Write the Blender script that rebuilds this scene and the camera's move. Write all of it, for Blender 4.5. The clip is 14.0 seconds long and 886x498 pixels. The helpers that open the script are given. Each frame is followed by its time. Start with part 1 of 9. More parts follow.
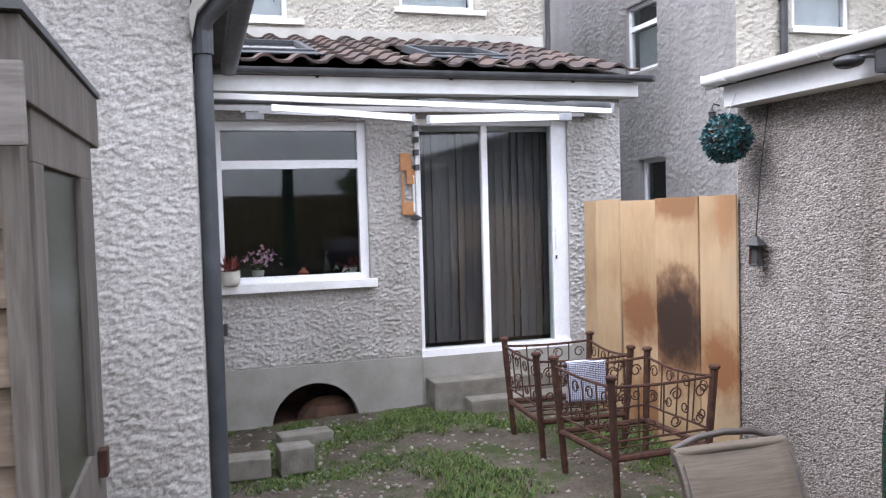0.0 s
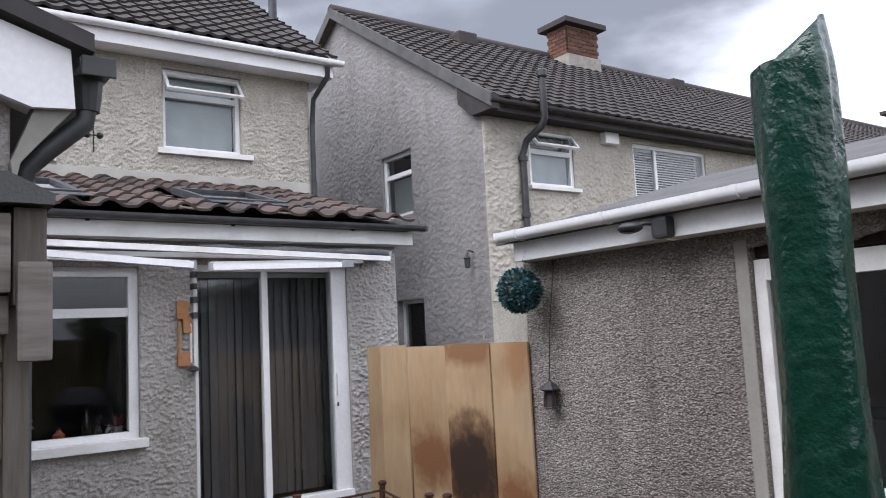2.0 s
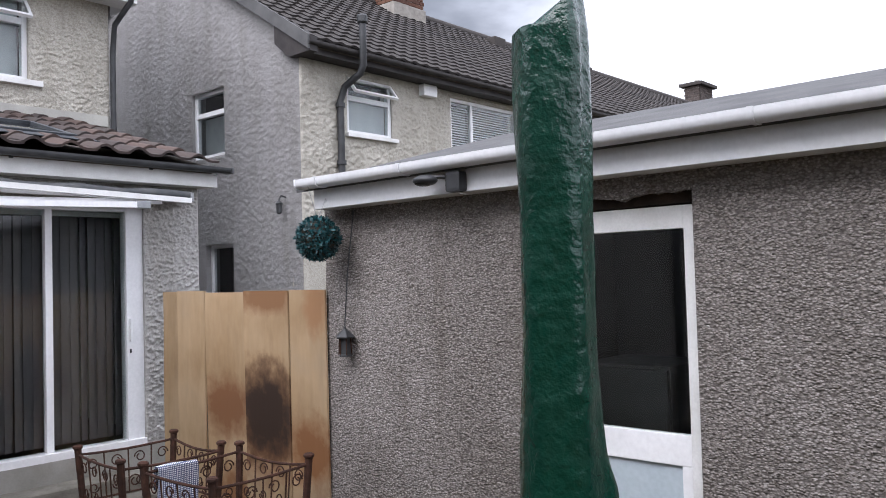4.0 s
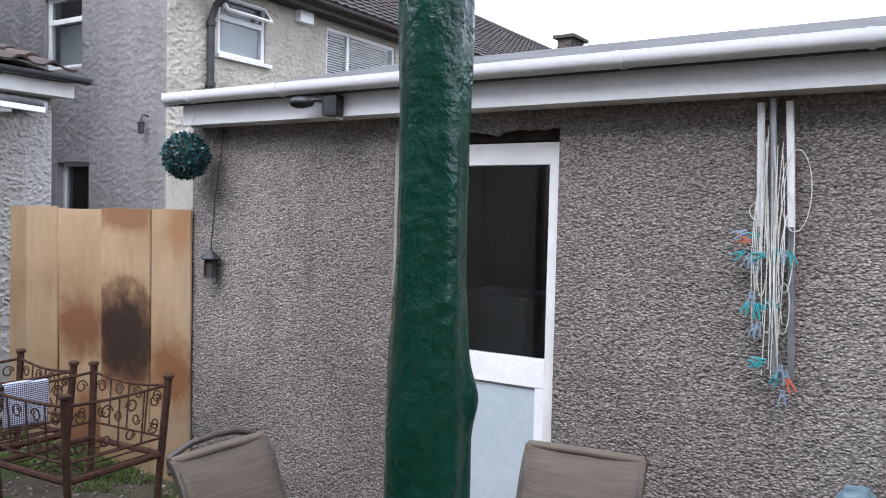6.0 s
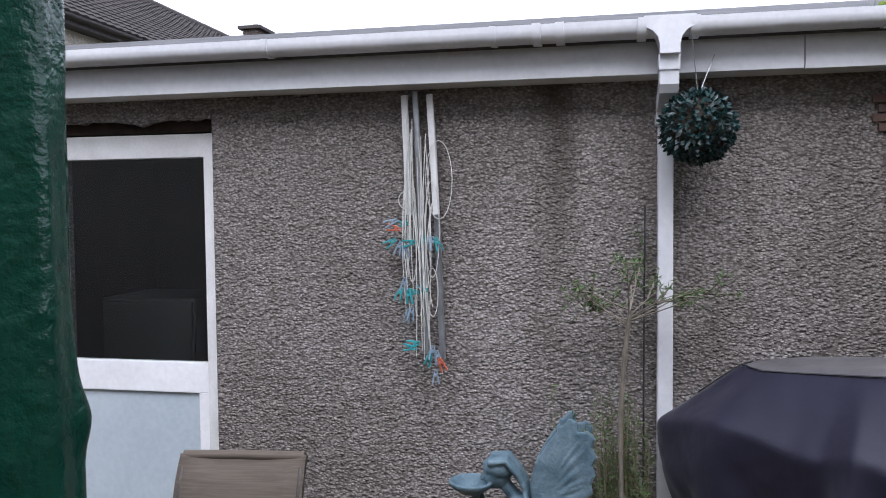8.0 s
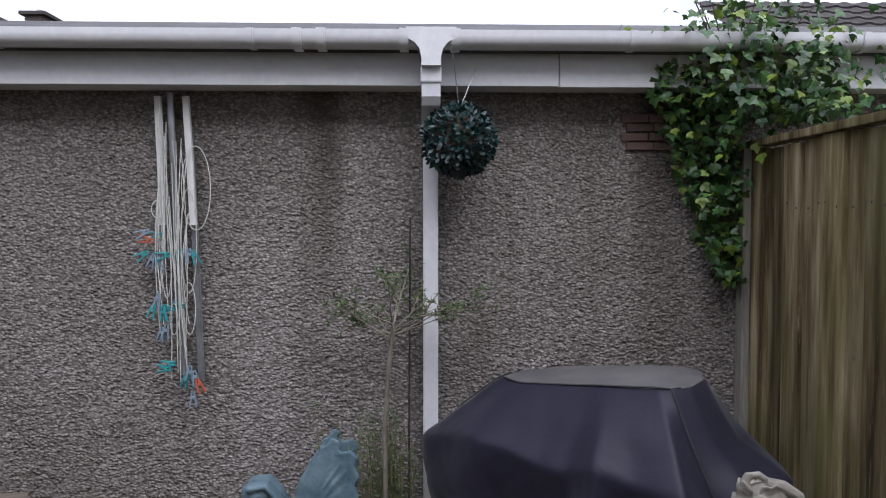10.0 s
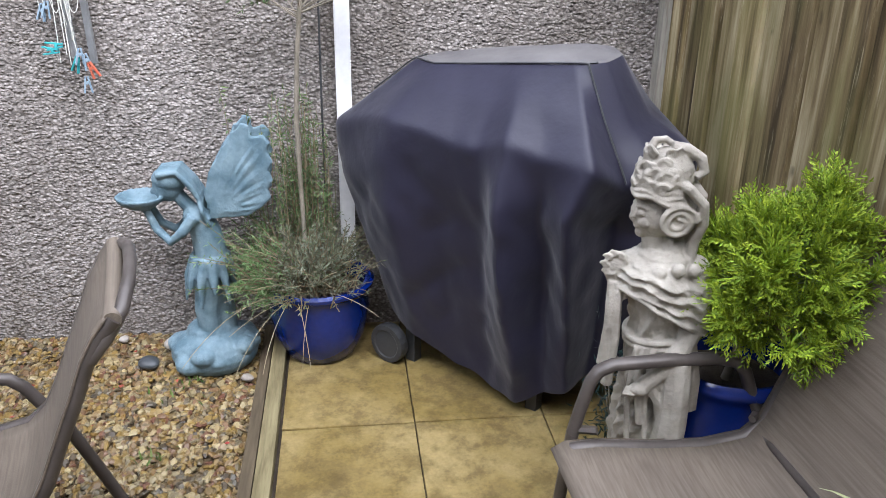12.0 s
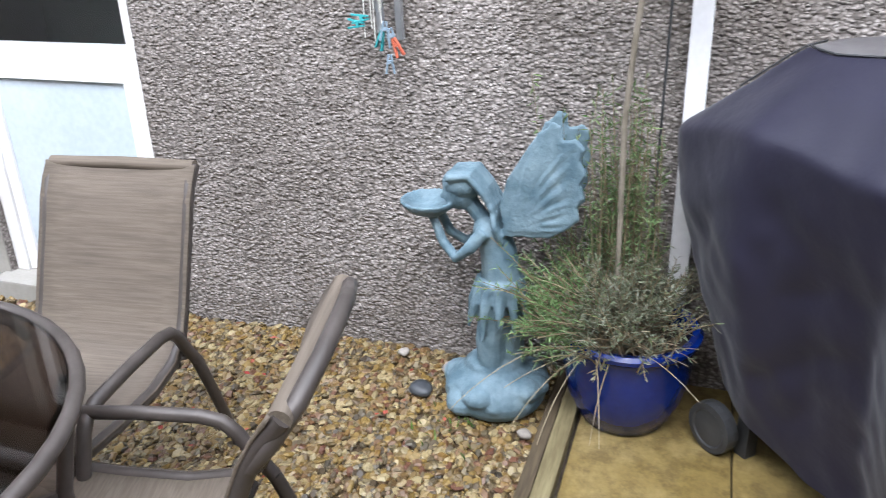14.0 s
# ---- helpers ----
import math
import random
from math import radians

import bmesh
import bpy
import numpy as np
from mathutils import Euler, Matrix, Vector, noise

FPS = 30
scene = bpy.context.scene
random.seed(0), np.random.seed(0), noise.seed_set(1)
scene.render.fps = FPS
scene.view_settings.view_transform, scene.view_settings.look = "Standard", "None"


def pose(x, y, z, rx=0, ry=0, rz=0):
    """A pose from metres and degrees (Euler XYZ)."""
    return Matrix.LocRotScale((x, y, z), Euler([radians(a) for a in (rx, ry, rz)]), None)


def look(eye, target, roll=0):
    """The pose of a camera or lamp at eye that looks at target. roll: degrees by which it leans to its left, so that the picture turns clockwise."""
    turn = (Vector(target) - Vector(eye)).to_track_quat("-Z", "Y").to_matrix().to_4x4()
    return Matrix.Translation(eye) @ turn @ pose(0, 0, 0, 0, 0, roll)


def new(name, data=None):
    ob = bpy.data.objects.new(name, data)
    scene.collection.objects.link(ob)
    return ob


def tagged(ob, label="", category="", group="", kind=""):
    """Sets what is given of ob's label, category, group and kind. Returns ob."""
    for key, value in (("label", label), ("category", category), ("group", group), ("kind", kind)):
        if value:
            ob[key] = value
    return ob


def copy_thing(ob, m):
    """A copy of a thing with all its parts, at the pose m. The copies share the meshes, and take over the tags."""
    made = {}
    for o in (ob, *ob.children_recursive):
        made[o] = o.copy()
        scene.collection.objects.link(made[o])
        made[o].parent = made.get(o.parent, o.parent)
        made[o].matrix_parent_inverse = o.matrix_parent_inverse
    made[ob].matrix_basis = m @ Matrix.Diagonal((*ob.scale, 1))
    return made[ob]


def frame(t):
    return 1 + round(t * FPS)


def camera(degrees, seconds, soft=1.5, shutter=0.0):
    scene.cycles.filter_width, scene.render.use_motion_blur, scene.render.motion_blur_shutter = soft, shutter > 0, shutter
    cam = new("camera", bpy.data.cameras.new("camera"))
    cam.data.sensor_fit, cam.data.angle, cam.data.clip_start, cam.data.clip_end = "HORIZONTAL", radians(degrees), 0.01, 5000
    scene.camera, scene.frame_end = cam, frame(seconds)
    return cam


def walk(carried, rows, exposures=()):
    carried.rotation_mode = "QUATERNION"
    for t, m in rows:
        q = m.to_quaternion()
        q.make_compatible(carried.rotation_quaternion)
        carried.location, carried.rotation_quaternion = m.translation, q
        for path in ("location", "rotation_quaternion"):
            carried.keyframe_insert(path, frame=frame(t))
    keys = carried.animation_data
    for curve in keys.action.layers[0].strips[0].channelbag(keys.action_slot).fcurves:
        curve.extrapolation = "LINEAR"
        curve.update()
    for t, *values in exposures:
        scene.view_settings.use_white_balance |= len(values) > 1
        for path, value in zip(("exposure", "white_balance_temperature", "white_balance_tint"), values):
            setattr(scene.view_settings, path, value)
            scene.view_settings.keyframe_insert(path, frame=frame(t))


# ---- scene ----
# ---- camera and walk ----
cam = camera(57.65, 14.0, soft=0.8, shutter=0.15)
# seconds, eye, yaw, pitch, roll
PATH = (
    (0, (0.402, 0.280, 1.693), -16.69, -2.81, -1.62),
    (0.5, (0.322, 0.456, 1.716), -23.09, 2.18, -2.53),
    (1, (0.175, 0.496, 1.774), -24.91, 7.29, -1.97),
    (1.5, (0.071, 0.478, 1.791), -31.03, 6.79, -3.15),
    (2, (0.005, 0.462, 1.802), -35.84, 6.09, -2.87),
    (2.5, (0.010, 0.433, 1.801), -40.70, 5.17, -1.85),
    (3, (0.066, 0.402, 1.796), -40.24, 4.16, -0.85),
    (3.5, (0.118, 0.377, 1.806), -44.50, 4.03, -0.81),
    (3.7, (0.128, 0.372, 1.805), -46.22, 3.21, -1.19),
    (5.8, (0.056, 0.353, 1.735), -55.92, -2.68, 1.08),
    (6, (0.058, 0.347, 1.731), -57.59, -2.35, 1.36),
    (6.5, (0.077, 0.323, 1.730), -62.55, -2.48, 1.24),
    (7, (0.133, 0.307, 1.732), -68.62, -2.91, 0.87),
    (7.5, (0.168, 0.261, 1.726), -74.98, -3.21, 0.46),
    (7.7, (0.180, 0.240, 1.727), -76.64, -3.10, 0.0),
    (9.8, (0.313, 0.024, 1.758), -89.65, -1.19, -0.27),
    (10, (0.323, 0.022, 1.757), -91.71, -2.39, 0.01),
    (10.5, (0.343, 0.037, 1.745), -93.50, -7.18, 0.10),
    (11, (0.368, 0.009, 1.692), -93.93, -10.63, 0.70),
    (11.5, (0.380, 0.001, 1.652), -95.19, -16.49, 1.17),
    (12, (0.381, -0.016, 1.621), -97.34, -22.29, 0.92),
    (12.5, (0.398, -0.018, 1.602), -94.89, -24.48, 0.34),
    (13, (0.565, -0.061, 1.579), -88.53, -23.91, 0.75),
    (13.5, (0.849, -0.183, 1.577), -80.80, -23.95, -1.12),
    (14, (1.086, -0.074, 1.534), -70.82, -23.90, -1.83),
)


def camera_pose(eye, yaw, pitch, roll):
    a, b = radians(yaw), radians(pitch)
    ahead = Vector((-math.sin(a) * math.cos(b), math.cos(a) * math.cos(b), math.sin(b)))
    return look(eye, Vector(eye) + ahead, roll)


EXPOSURES = ((0.0, 2.35, 5990, 16), (0.5, 2.25, 5970, 15), (1.0, 1.83, 6050, 15), (1.5, 1.53, 6100, 15), (3.0, 1.48, 6150, 16), (6.0, 1.85, 5850, 14), (6.5, 1.73, 5850, 15), (7.5, 1.61, 5820, 16), (10.0, 1.18, 5950, 16), (10.5, 1.43, 5900, 16), (11.0, 2.4, 5900, 15), (12.5, 2.68, 5950, 13), (14.0, 2.68, 5950, 12))
walk(cam, [(t, camera_pose(e, a, b, c)) for t, e, a, b, c in PATH], EXPOSURES)

# ---- world and light: an overcast afternoon ----
sky = bpy.data.worlds.new("sky")
scene.world = sky
sky.use_nodes = True
wn = sky.node_tree
bg = wn.nodes["Background"]
st = wn.nodes.new("ShaderNodeTexSky")
st.sky_type = "NISHITA"
st.sun_disc = False
st.sun_elevation, st.sun_rotation = radians(47), radians(262)
st.air_density, st.dust_density, st.ozone_density = 1.2, 4.0, 1.0
# cloud cover: grey and white layers over the whole dome
tc = wn.nodes.new("ShaderNodeTexCoord")
mp = wn.nodes.new("ShaderNodeMapping")
mp.inputs["Scale"].default_value = (1.0, 1.0, 2.6)
mp.inputs["Location"].default_value = (0.35, 0.1, 0.0)
wn.links.new(tc.outputs["Generated"], mp.inputs["Vector"])
cn = wn.nodes.new("ShaderNodeTexNoise")
cn.inputs["Scale"].default_value, cn.inputs["Detail"].default_value = 1.6, 7.0
wn.links.new(mp.outputs["Vector"], cn.inputs["Vector"])
cr = wn.nodes.new("ShaderNodeValToRGB")
el = cr.color_ramp.elements
el[0].position, el[0].color = 0.34, (3.4, 3.7, 4.1, 1)
el[1].position, el[1].color = 0.54, (9.8, 9.9, 10.2, 1)
wn.links.new(cn.outputs["Fac"], cr.inputs["Fac"])
# a thin overcast: brighter overhead than at the horizon
sx = wn.nodes.new("ShaderNodeSeparateXYZ")
wn.links.new(tc.outputs["Generated"], sx.inputs[0])
gr_ = wn.nodes.new("ShaderNodeMapRange")
gr_.inputs["From Min"].default_value, gr_.inputs["From Max"].default_value = 0.0, 1.0
gr_.inputs["To Min"].default_value, gr_.inputs["To Max"].default_value = 0.42, 1.25
wn.links.new(sx.outputs["Z"], gr_.inputs["Value"])
sc = wn.nodes.new("ShaderNodeVectorMath")
sc.operation = "SCALE"
wn.links.new(cr.outputs["Color"], sc.inputs[0])
wn.links.new(gr_.outputs["Result"], sc.inputs["Scale"])
mx = wn.nodes.new("ShaderNodeMix")
mx.data_type = "RGBA"
mx.inputs[0].default_value = 0.9
wn.links.new(st.outputs["Color"], mx.inputs[6])
wn.links.new(sc.outputs[0], mx.inputs[7])
# one heavy rain cloud above the terrace, with ragged edges
dt = wn.nodes.new("ShaderNodeVectorMath")
dt.operation = "DOT_PRODUCT"
wn.links.new(tc.outputs["Generated"], dt.inputs[0])
dt.inputs[1].default_value = (0.46, 0.62, 0.636)
rg = wn.nodes.new("ShaderNodeMath")
rg.operation = "MULTIPLY_ADD"
rg.inputs[1].default_value = 0.34
cn2 = wn.nodes.new("ShaderNodeTexNoise")
cn2.inputs["Scale"].default_value, cn2.inputs["Detail"].default_value = 3.2, 8.0
wn.links.new(mp.outputs["Vector"], cn2.inputs["Vector"])
wn.links.new(cn2.outputs["Fac"], rg.inputs[0])
wn.links.new(dt.outputs["Value"], rg.inputs[2])
cl = wn.nodes.new("ShaderNodeMapRange")
cl.interpolation_type = "SMOOTHSTEP"
cl.inputs["From Min"].default_value, cl.inputs["From Max"].default_value = 1.03, 1.14
wn.links.new(rg.outputs[0], cl.inputs["Value"])
hv = wn.nodes.new("ShaderNodeMix")
hv.data_type = "RGBA"
wn.links.new(cl.outputs["Result"], hv.inputs[0])
wn.links.new(mx.outputs[2], hv.inputs[6])
hv.inputs[7].default_value = (1.15, 1.25, 1.42, 1)
wn.links.new(hv.outputs[2], bg.inputs["Color"])
bg.inputs["Strength"].default_value = 0.11
sun = new("sun", bpy.data.lights.new("sun", "SUN"))
sun.data.energy, sun.data.angle, sun.data.color = 1.0, radians(50), (1.0, 0.98, 0.95)
sun.matrix_basis = look((0, 0, 20), (18.5, 2.5, 0))


# ---- building tools ----
def part(name, bm, mat, parent=None, label="", smooth=False, kind=""):
    """Links a bmesh as one mesh object, under a thing or a part."""
    me = bpy.data.meshes.new(name)
    bmesh.ops.recalc_face_normals(bm, faces=bm.faces) if len(bm.faces) < 30000 else None
    bm.to_mesh(me)
    bm.free()
    me.materials.append(mat)
    if smooth:
        me.shade_smooth()
        me.set_sharp_from_angle(angle=radians(50))
    ob = new(name, me)
    ob.parent = parent
    return tagged(ob, label, kind=kind)


def thing(name, label, category, at=(0, 0, 0), group="", kind="", turn=0):
    ob = new(name)
    ob.matrix_basis = pose(*at, 0, 0, turn)
    ob.empty_display_size = 0.1
    return tagged(ob, label, category, group, kind)


def solo(name, bm, mat, label, category, group="", kind="", smooth=False):
    """A thing or a piece of the setting that is a single mesh."""
    return tagged(part(name, bm, mat, None, "", smooth), label, category, group, kind)


def box(bm, lo, hi, bevel=0.0, m=None):
    lo, hi = Vector(lo), Vector(hi)
    r = bmesh.ops.create_cube(bm, size=1.0)
    vs = r["verts"]
    for v in vs:
        v.co = Vector(((lo[i] + hi[i]) / 2 + v.co[i] * (hi[i] - lo[i]) for i in range(3)))
    if bevel > 0:
        es = {e for v in vs for e in v.link_edges}
        vs = bmesh.ops.bevel(bm, geom=list(es), offset=bevel, segments=2, affect="EDGES", profile=0.7)["verts"]
    if m is not None:
        bmesh.ops.transform(bm, matrix=m, verts=[v for v in vs if v.is_valid])
    return bm


def boxed(lo, hi, bevel=0.0, m=None):
    return box(bmesh.new(), lo, hi, bevel, m)


def tube(bm, pts, r, seg=8, r1=None, caps=True):
    """A round bar along points; r may taper to r1."""
    pts = [Vector(p) for p in pts]
    n, rings = len(pts), []
    up = Vector((0, 0, 1))
    prev = None
    for i, p in enumerate(pts):
        d = (pts[min(i + 1, n - 1)] - pts[max(i - 1, 0)]).normalized()
        if prev is None:
            a = d.cross(up)
            a = d.cross(Vector((1, 0, 0))) if a.length < 0.05 else a
        else:
            a = prev - d * prev.dot(d)
        a.normalize()
        prev = a
        b = d.cross(a)
        rr = r if r1 is None else r + (r1 - r) * i / (n - 1)
        rings.append([bm.verts.new(p + (a * math.cos(q) + b * math.sin(q)) * rr) for q in (2 * math.pi * k / seg for k in range(seg))])
    for A, B in zip(rings, rings[1:]):
        for k in range(seg):
            bm.faces.new((A[k], A[(k + 1) % seg], B[(k + 1) % seg], B[k]))
    if caps and seg > 2:
        bm.faces.new(rings[0][::-1])
        bm.faces.new(rings[-1])
    return bm


def bar(bm, pts, w, h):
    """A flat rectangular bar along points that lie in one upright plane."""
    pts = [Vector(p) for p in pts]
    rings = []
    side = (pts[-1] - pts[0]).cross(Vector((0, 0, 1)))
    side = Vector((1, 0, 0)) if side.length < 1e-4 else side
    side.normalize()
    for i, p in enumerate(pts):
        d = (pts[min(i + 1, len(pts) - 1)] - pts[max(i - 1, 0)]).normalized()
        s = side
        u = s.cross(d)
        rings.append([bm.verts.new(p + s * a * w / 2 + u * b * h / 2) for a, b in ((-1, -1), (1, -1), (1, 1), (-1, 1))])
    for A, B in zip(rings, rings[1:]):
        for k in range(4):
            bm.faces.new((A[k], A[(k + 1) % 4], B[(k + 1) % 4], B[k]))
    bm.faces.new(rings[0][::-1])
    bm.faces.new(rings[-1])
    return bm


def lathe(bm, prof, seg=24, at=(0, 0, 0), squash=1.0):
    """Turns (radius, height) pairs round the upright axis."""
    rings = []
    for r, z in prof:
        rings.append([bm.verts.new((at[0] + r * math.cos(a), at[1] + squash * r * math.sin(a), at[2] + z)) for a in (2 * math.pi * k / seg for k in range(seg))])
    for A, B in zip(rings, rings[1:]):
        for k in range(seg):
            bm.faces.new((A[k], A[(k + 1) % seg], B[(k + 1) % seg], B[k]))
    bm.faces.new(rings[0][::-1])
    bm.faces.new(rings[-1])
    return bm


def prism(bm, poly, a, b, axis="y"):
    """A flat outline, given in the other two axes, drawn out from a to b along an axis."""
    def at(p, t):
        return {"x": (t, p[0], p[1]), "y": (p[0], t, p[1]), "z": (p[0], p[1], t)}[axis]
    A = [bm.verts.new(at(p, a)) for p in poly]
    B = [bm.verts.new(at(p, b)) for p in poly]
    n = len(poly)
    bm.faces.new(A[::-1])
    bm.faces.new(B)
    for i in range(n):
        bm.faces.new((A[i], A[(i + 1) % n], B[(i + 1) % n], B[i]))
    return bm


def ball(bm, c, r, u=12, v=8, s=(1, 1, 1), m=None):
    res = bmesh.ops.create_uvsphere(bm, u_segments=u, v_segments=v, radius=1)
    t = Matrix.Translation(c) @ Matrix.Diagonal((r * s[0], r * s[1], r * s[2], 1))
    if m is not None:
        t = Matrix.Translation(c) @ m @ Matrix.Diagonal((r * s[0], r * s[1], r * s[2], 1))
    bmesh.ops.transform(bm, matrix=t, verts=res["verts"])
    return bm


def rough(bm, amp, size, seed=0.0):
    """Pushes the vertices about by smooth noise."""
    for v in bm.verts:
        v.co += noise.noise_vector(v.co / size + Vector((seed, seed * 1.7, 3.1))) * amp
    return bm


def wall_with_holes(bm, u0, u1, z0, z1, holes, d0, d1, axis):
    """A wall slab between depths d0 and d1, with openings (u0, u1, z0, z1); axis is that of its thickness."""
    us = sorted({u0, u1, *(h[0] for h in holes), *(h[1] for h in holes)})
    zs = sorted({z0, z1, *(h[2] for h in holes), *(h[3] for h in holes)})
    for a, b in zip(us, us[1:]):
        for c, d in zip(zs, zs[1:]):
            if any(h[0] <= (a + b) / 2 <= h[1] and h[2] <= (c + d) / 2 <= h[3] for h in holes):
                continue
            if axis == "y":
                box(bm, (a, d0, c), (b, d1, d))
            else:
                box(bm, (d0, a, c), (d1, b, d))
    bmesh.ops.remove_doubles(bm, verts=bm.verts, dist=0.0005)
    seen = {}
    for f in bm.faces:
        seen.setdefault(tuple(sorted(v.index for v in f.verts)), []).append(f)
    bm.verts.index_update()
    seen = {}
    for f in bm.faces:
        seen.setdefault(tuple(sorted(v.index for v in f.verts)), []).append(f)
    bmesh.ops.delete(bm, geom=[f for fs in seen.values() if len(fs) > 1 for f in fs], context="FACES_ONLY")
    return bm


# ---- materials ----
def material(name, colour=(0.5, 0.5, 0.5), rough_=0.6, metal=0.0, spec=0.5):
    m = bpy.data.materials.new(name)
    m.use_nodes = True
    nt = m.node_tree
    b = nt.nodes["Principled BSDF"]
    b.inputs["Base Color"].default_value = (*colour, 1)
    b.inputs["Roughness"].default_value = rough_
    b.inputs["Metallic"].default_value = metal
    b.inputs["Specular IOR Level"].default_value = spec
    return m, nt, b


def node(nt, kind, **settings):
    n = nt.nodes.new(kind)
    for k, v in settings.items():
        if k in n.inputs:
            n.inputs[k].default_value = v
    return n


def coords(nt, scale=(1, 1, 1), which="Object"):
    tc = nt.nodes.new("ShaderNodeTexCoord")
    mp = nt.nodes.new("ShaderNodeMapping")
    mp.inputs["Scale"].default_value = scale
    nt.links.new(tc.outputs[which], mp.inputs["Vector"])
    return mp.outputs["Vector"]


def world_coords(nt, scale=(1, 1, 1)):
    g = nt.nodes.new("ShaderNodeNewGeometry")
    mp = nt.nodes.new("ShaderNodeMapping")
    mp.inputs["Scale"].default_value = scale
    nt.links.new(g.outputs["Position"], mp.inputs["Vector"])
    return mp.outputs["Vector"]


def noise_of(nt, vec, scale, detail=4.0, rough_=0.55):
    n = node(nt, "ShaderNodeTexNoise", Scale=scale, Detail=detail, Roughness=rough_)
    nt.links.new(vec, n.inputs["Vector"])
    return n.outputs["Fac"]


def ramp(nt, fac, stops):
    r = nt.nodes.new("ShaderNodeValToRGB")
    el = r.color_ramp.elements
    while len(el) < len(stops):
        el.new(0.5)
    for e, (p, c) in zip(el, stops):
        e.position, e.color = p, (*(c if len(c) == 3 else c[:3]), 1)
    nt.links.new(fac, r.inputs["Fac"])
    return r.outputs["Color"]


def mixed(nt, a, b, fac, blend="MIX"):
    m = nt.nodes.new("ShaderNodeMix")
    m.data_type, m.blend_type = "RGBA", blend
    for sock, v in ((m.inputs[6], a), (m.inputs[7], b)):
        if hasattr(v, "is_linked"):
            nt.links.new(v, sock)
        else:
            sock.default_value = (*v, 1)
    if hasattr(fac, "is_linked"):
        nt.links.new(fac, m.inputs[0])
    else:
        m.inputs[0].default_value = fac
    return m.outputs[2]


def sums(nt, a, b, op="ADD"):
    m = nt.nodes.new("ShaderNodeMath")
    m.operation = op
    for s, v in ((m.inputs[0], a), (m.inputs[1], b)):
        if hasattr(v, "is_linked"):
            nt.links.new(v, s)
        else:
            s.default_value = v
    return m.outputs[0]


def bump(nt, b, height, strength=0.5, dist=0.01):
    n = node(nt, "ShaderNodeBump", Strength=strength, Distance=dist)
    nt.links.new(height, n.inputs["Height"])
    nt.links.new(n.outputs["Normal"], b.inputs["Normal"])


def grained(name, c0, c1, scale=8.0, rough_=0.6, fine=60.0, relief=0.15, metal=0.0, spec=0.4, dist=0.003, stretch=(1, 1, 1), world=False):
    """A plain surface with stains at two scales and a fine relief."""
    m, nt, b = material(name, c0, rough_, metal, spec)
    v = world_coords(nt, stretch) if world else coords(nt, stretch)
    big = ramp(nt, noise_of(nt, v, scale, 5), [(0.35, c0), (0.68, c1)])
    small = ramp(nt, noise_of(nt, v, fine, 3), [(0.3, (0.84, 0.84, 0.84)), (0.7, (1, 1, 1))])
    nt.links.new(mixed(nt, big, small, 0.6, "MULTIPLY"), b.inputs["Base Color"])
    rr = nt.nodes.new("ShaderNodeMapRange")
    rr.inputs["To Min"].default_value, rr.inputs["To Max"].default_value = max(0.05, rough_ - 0.12), min(1, rough_ + 0.12)
    nt.links.new(noise_of(nt, v, scale * 3, 3), rr.inputs["Value"])
    nt.links.new(rr.outputs["Result"], b.inputs["Roughness"])
    bump(nt, b, noise_of(nt, v, fine, 4), relief, dist)
    return m


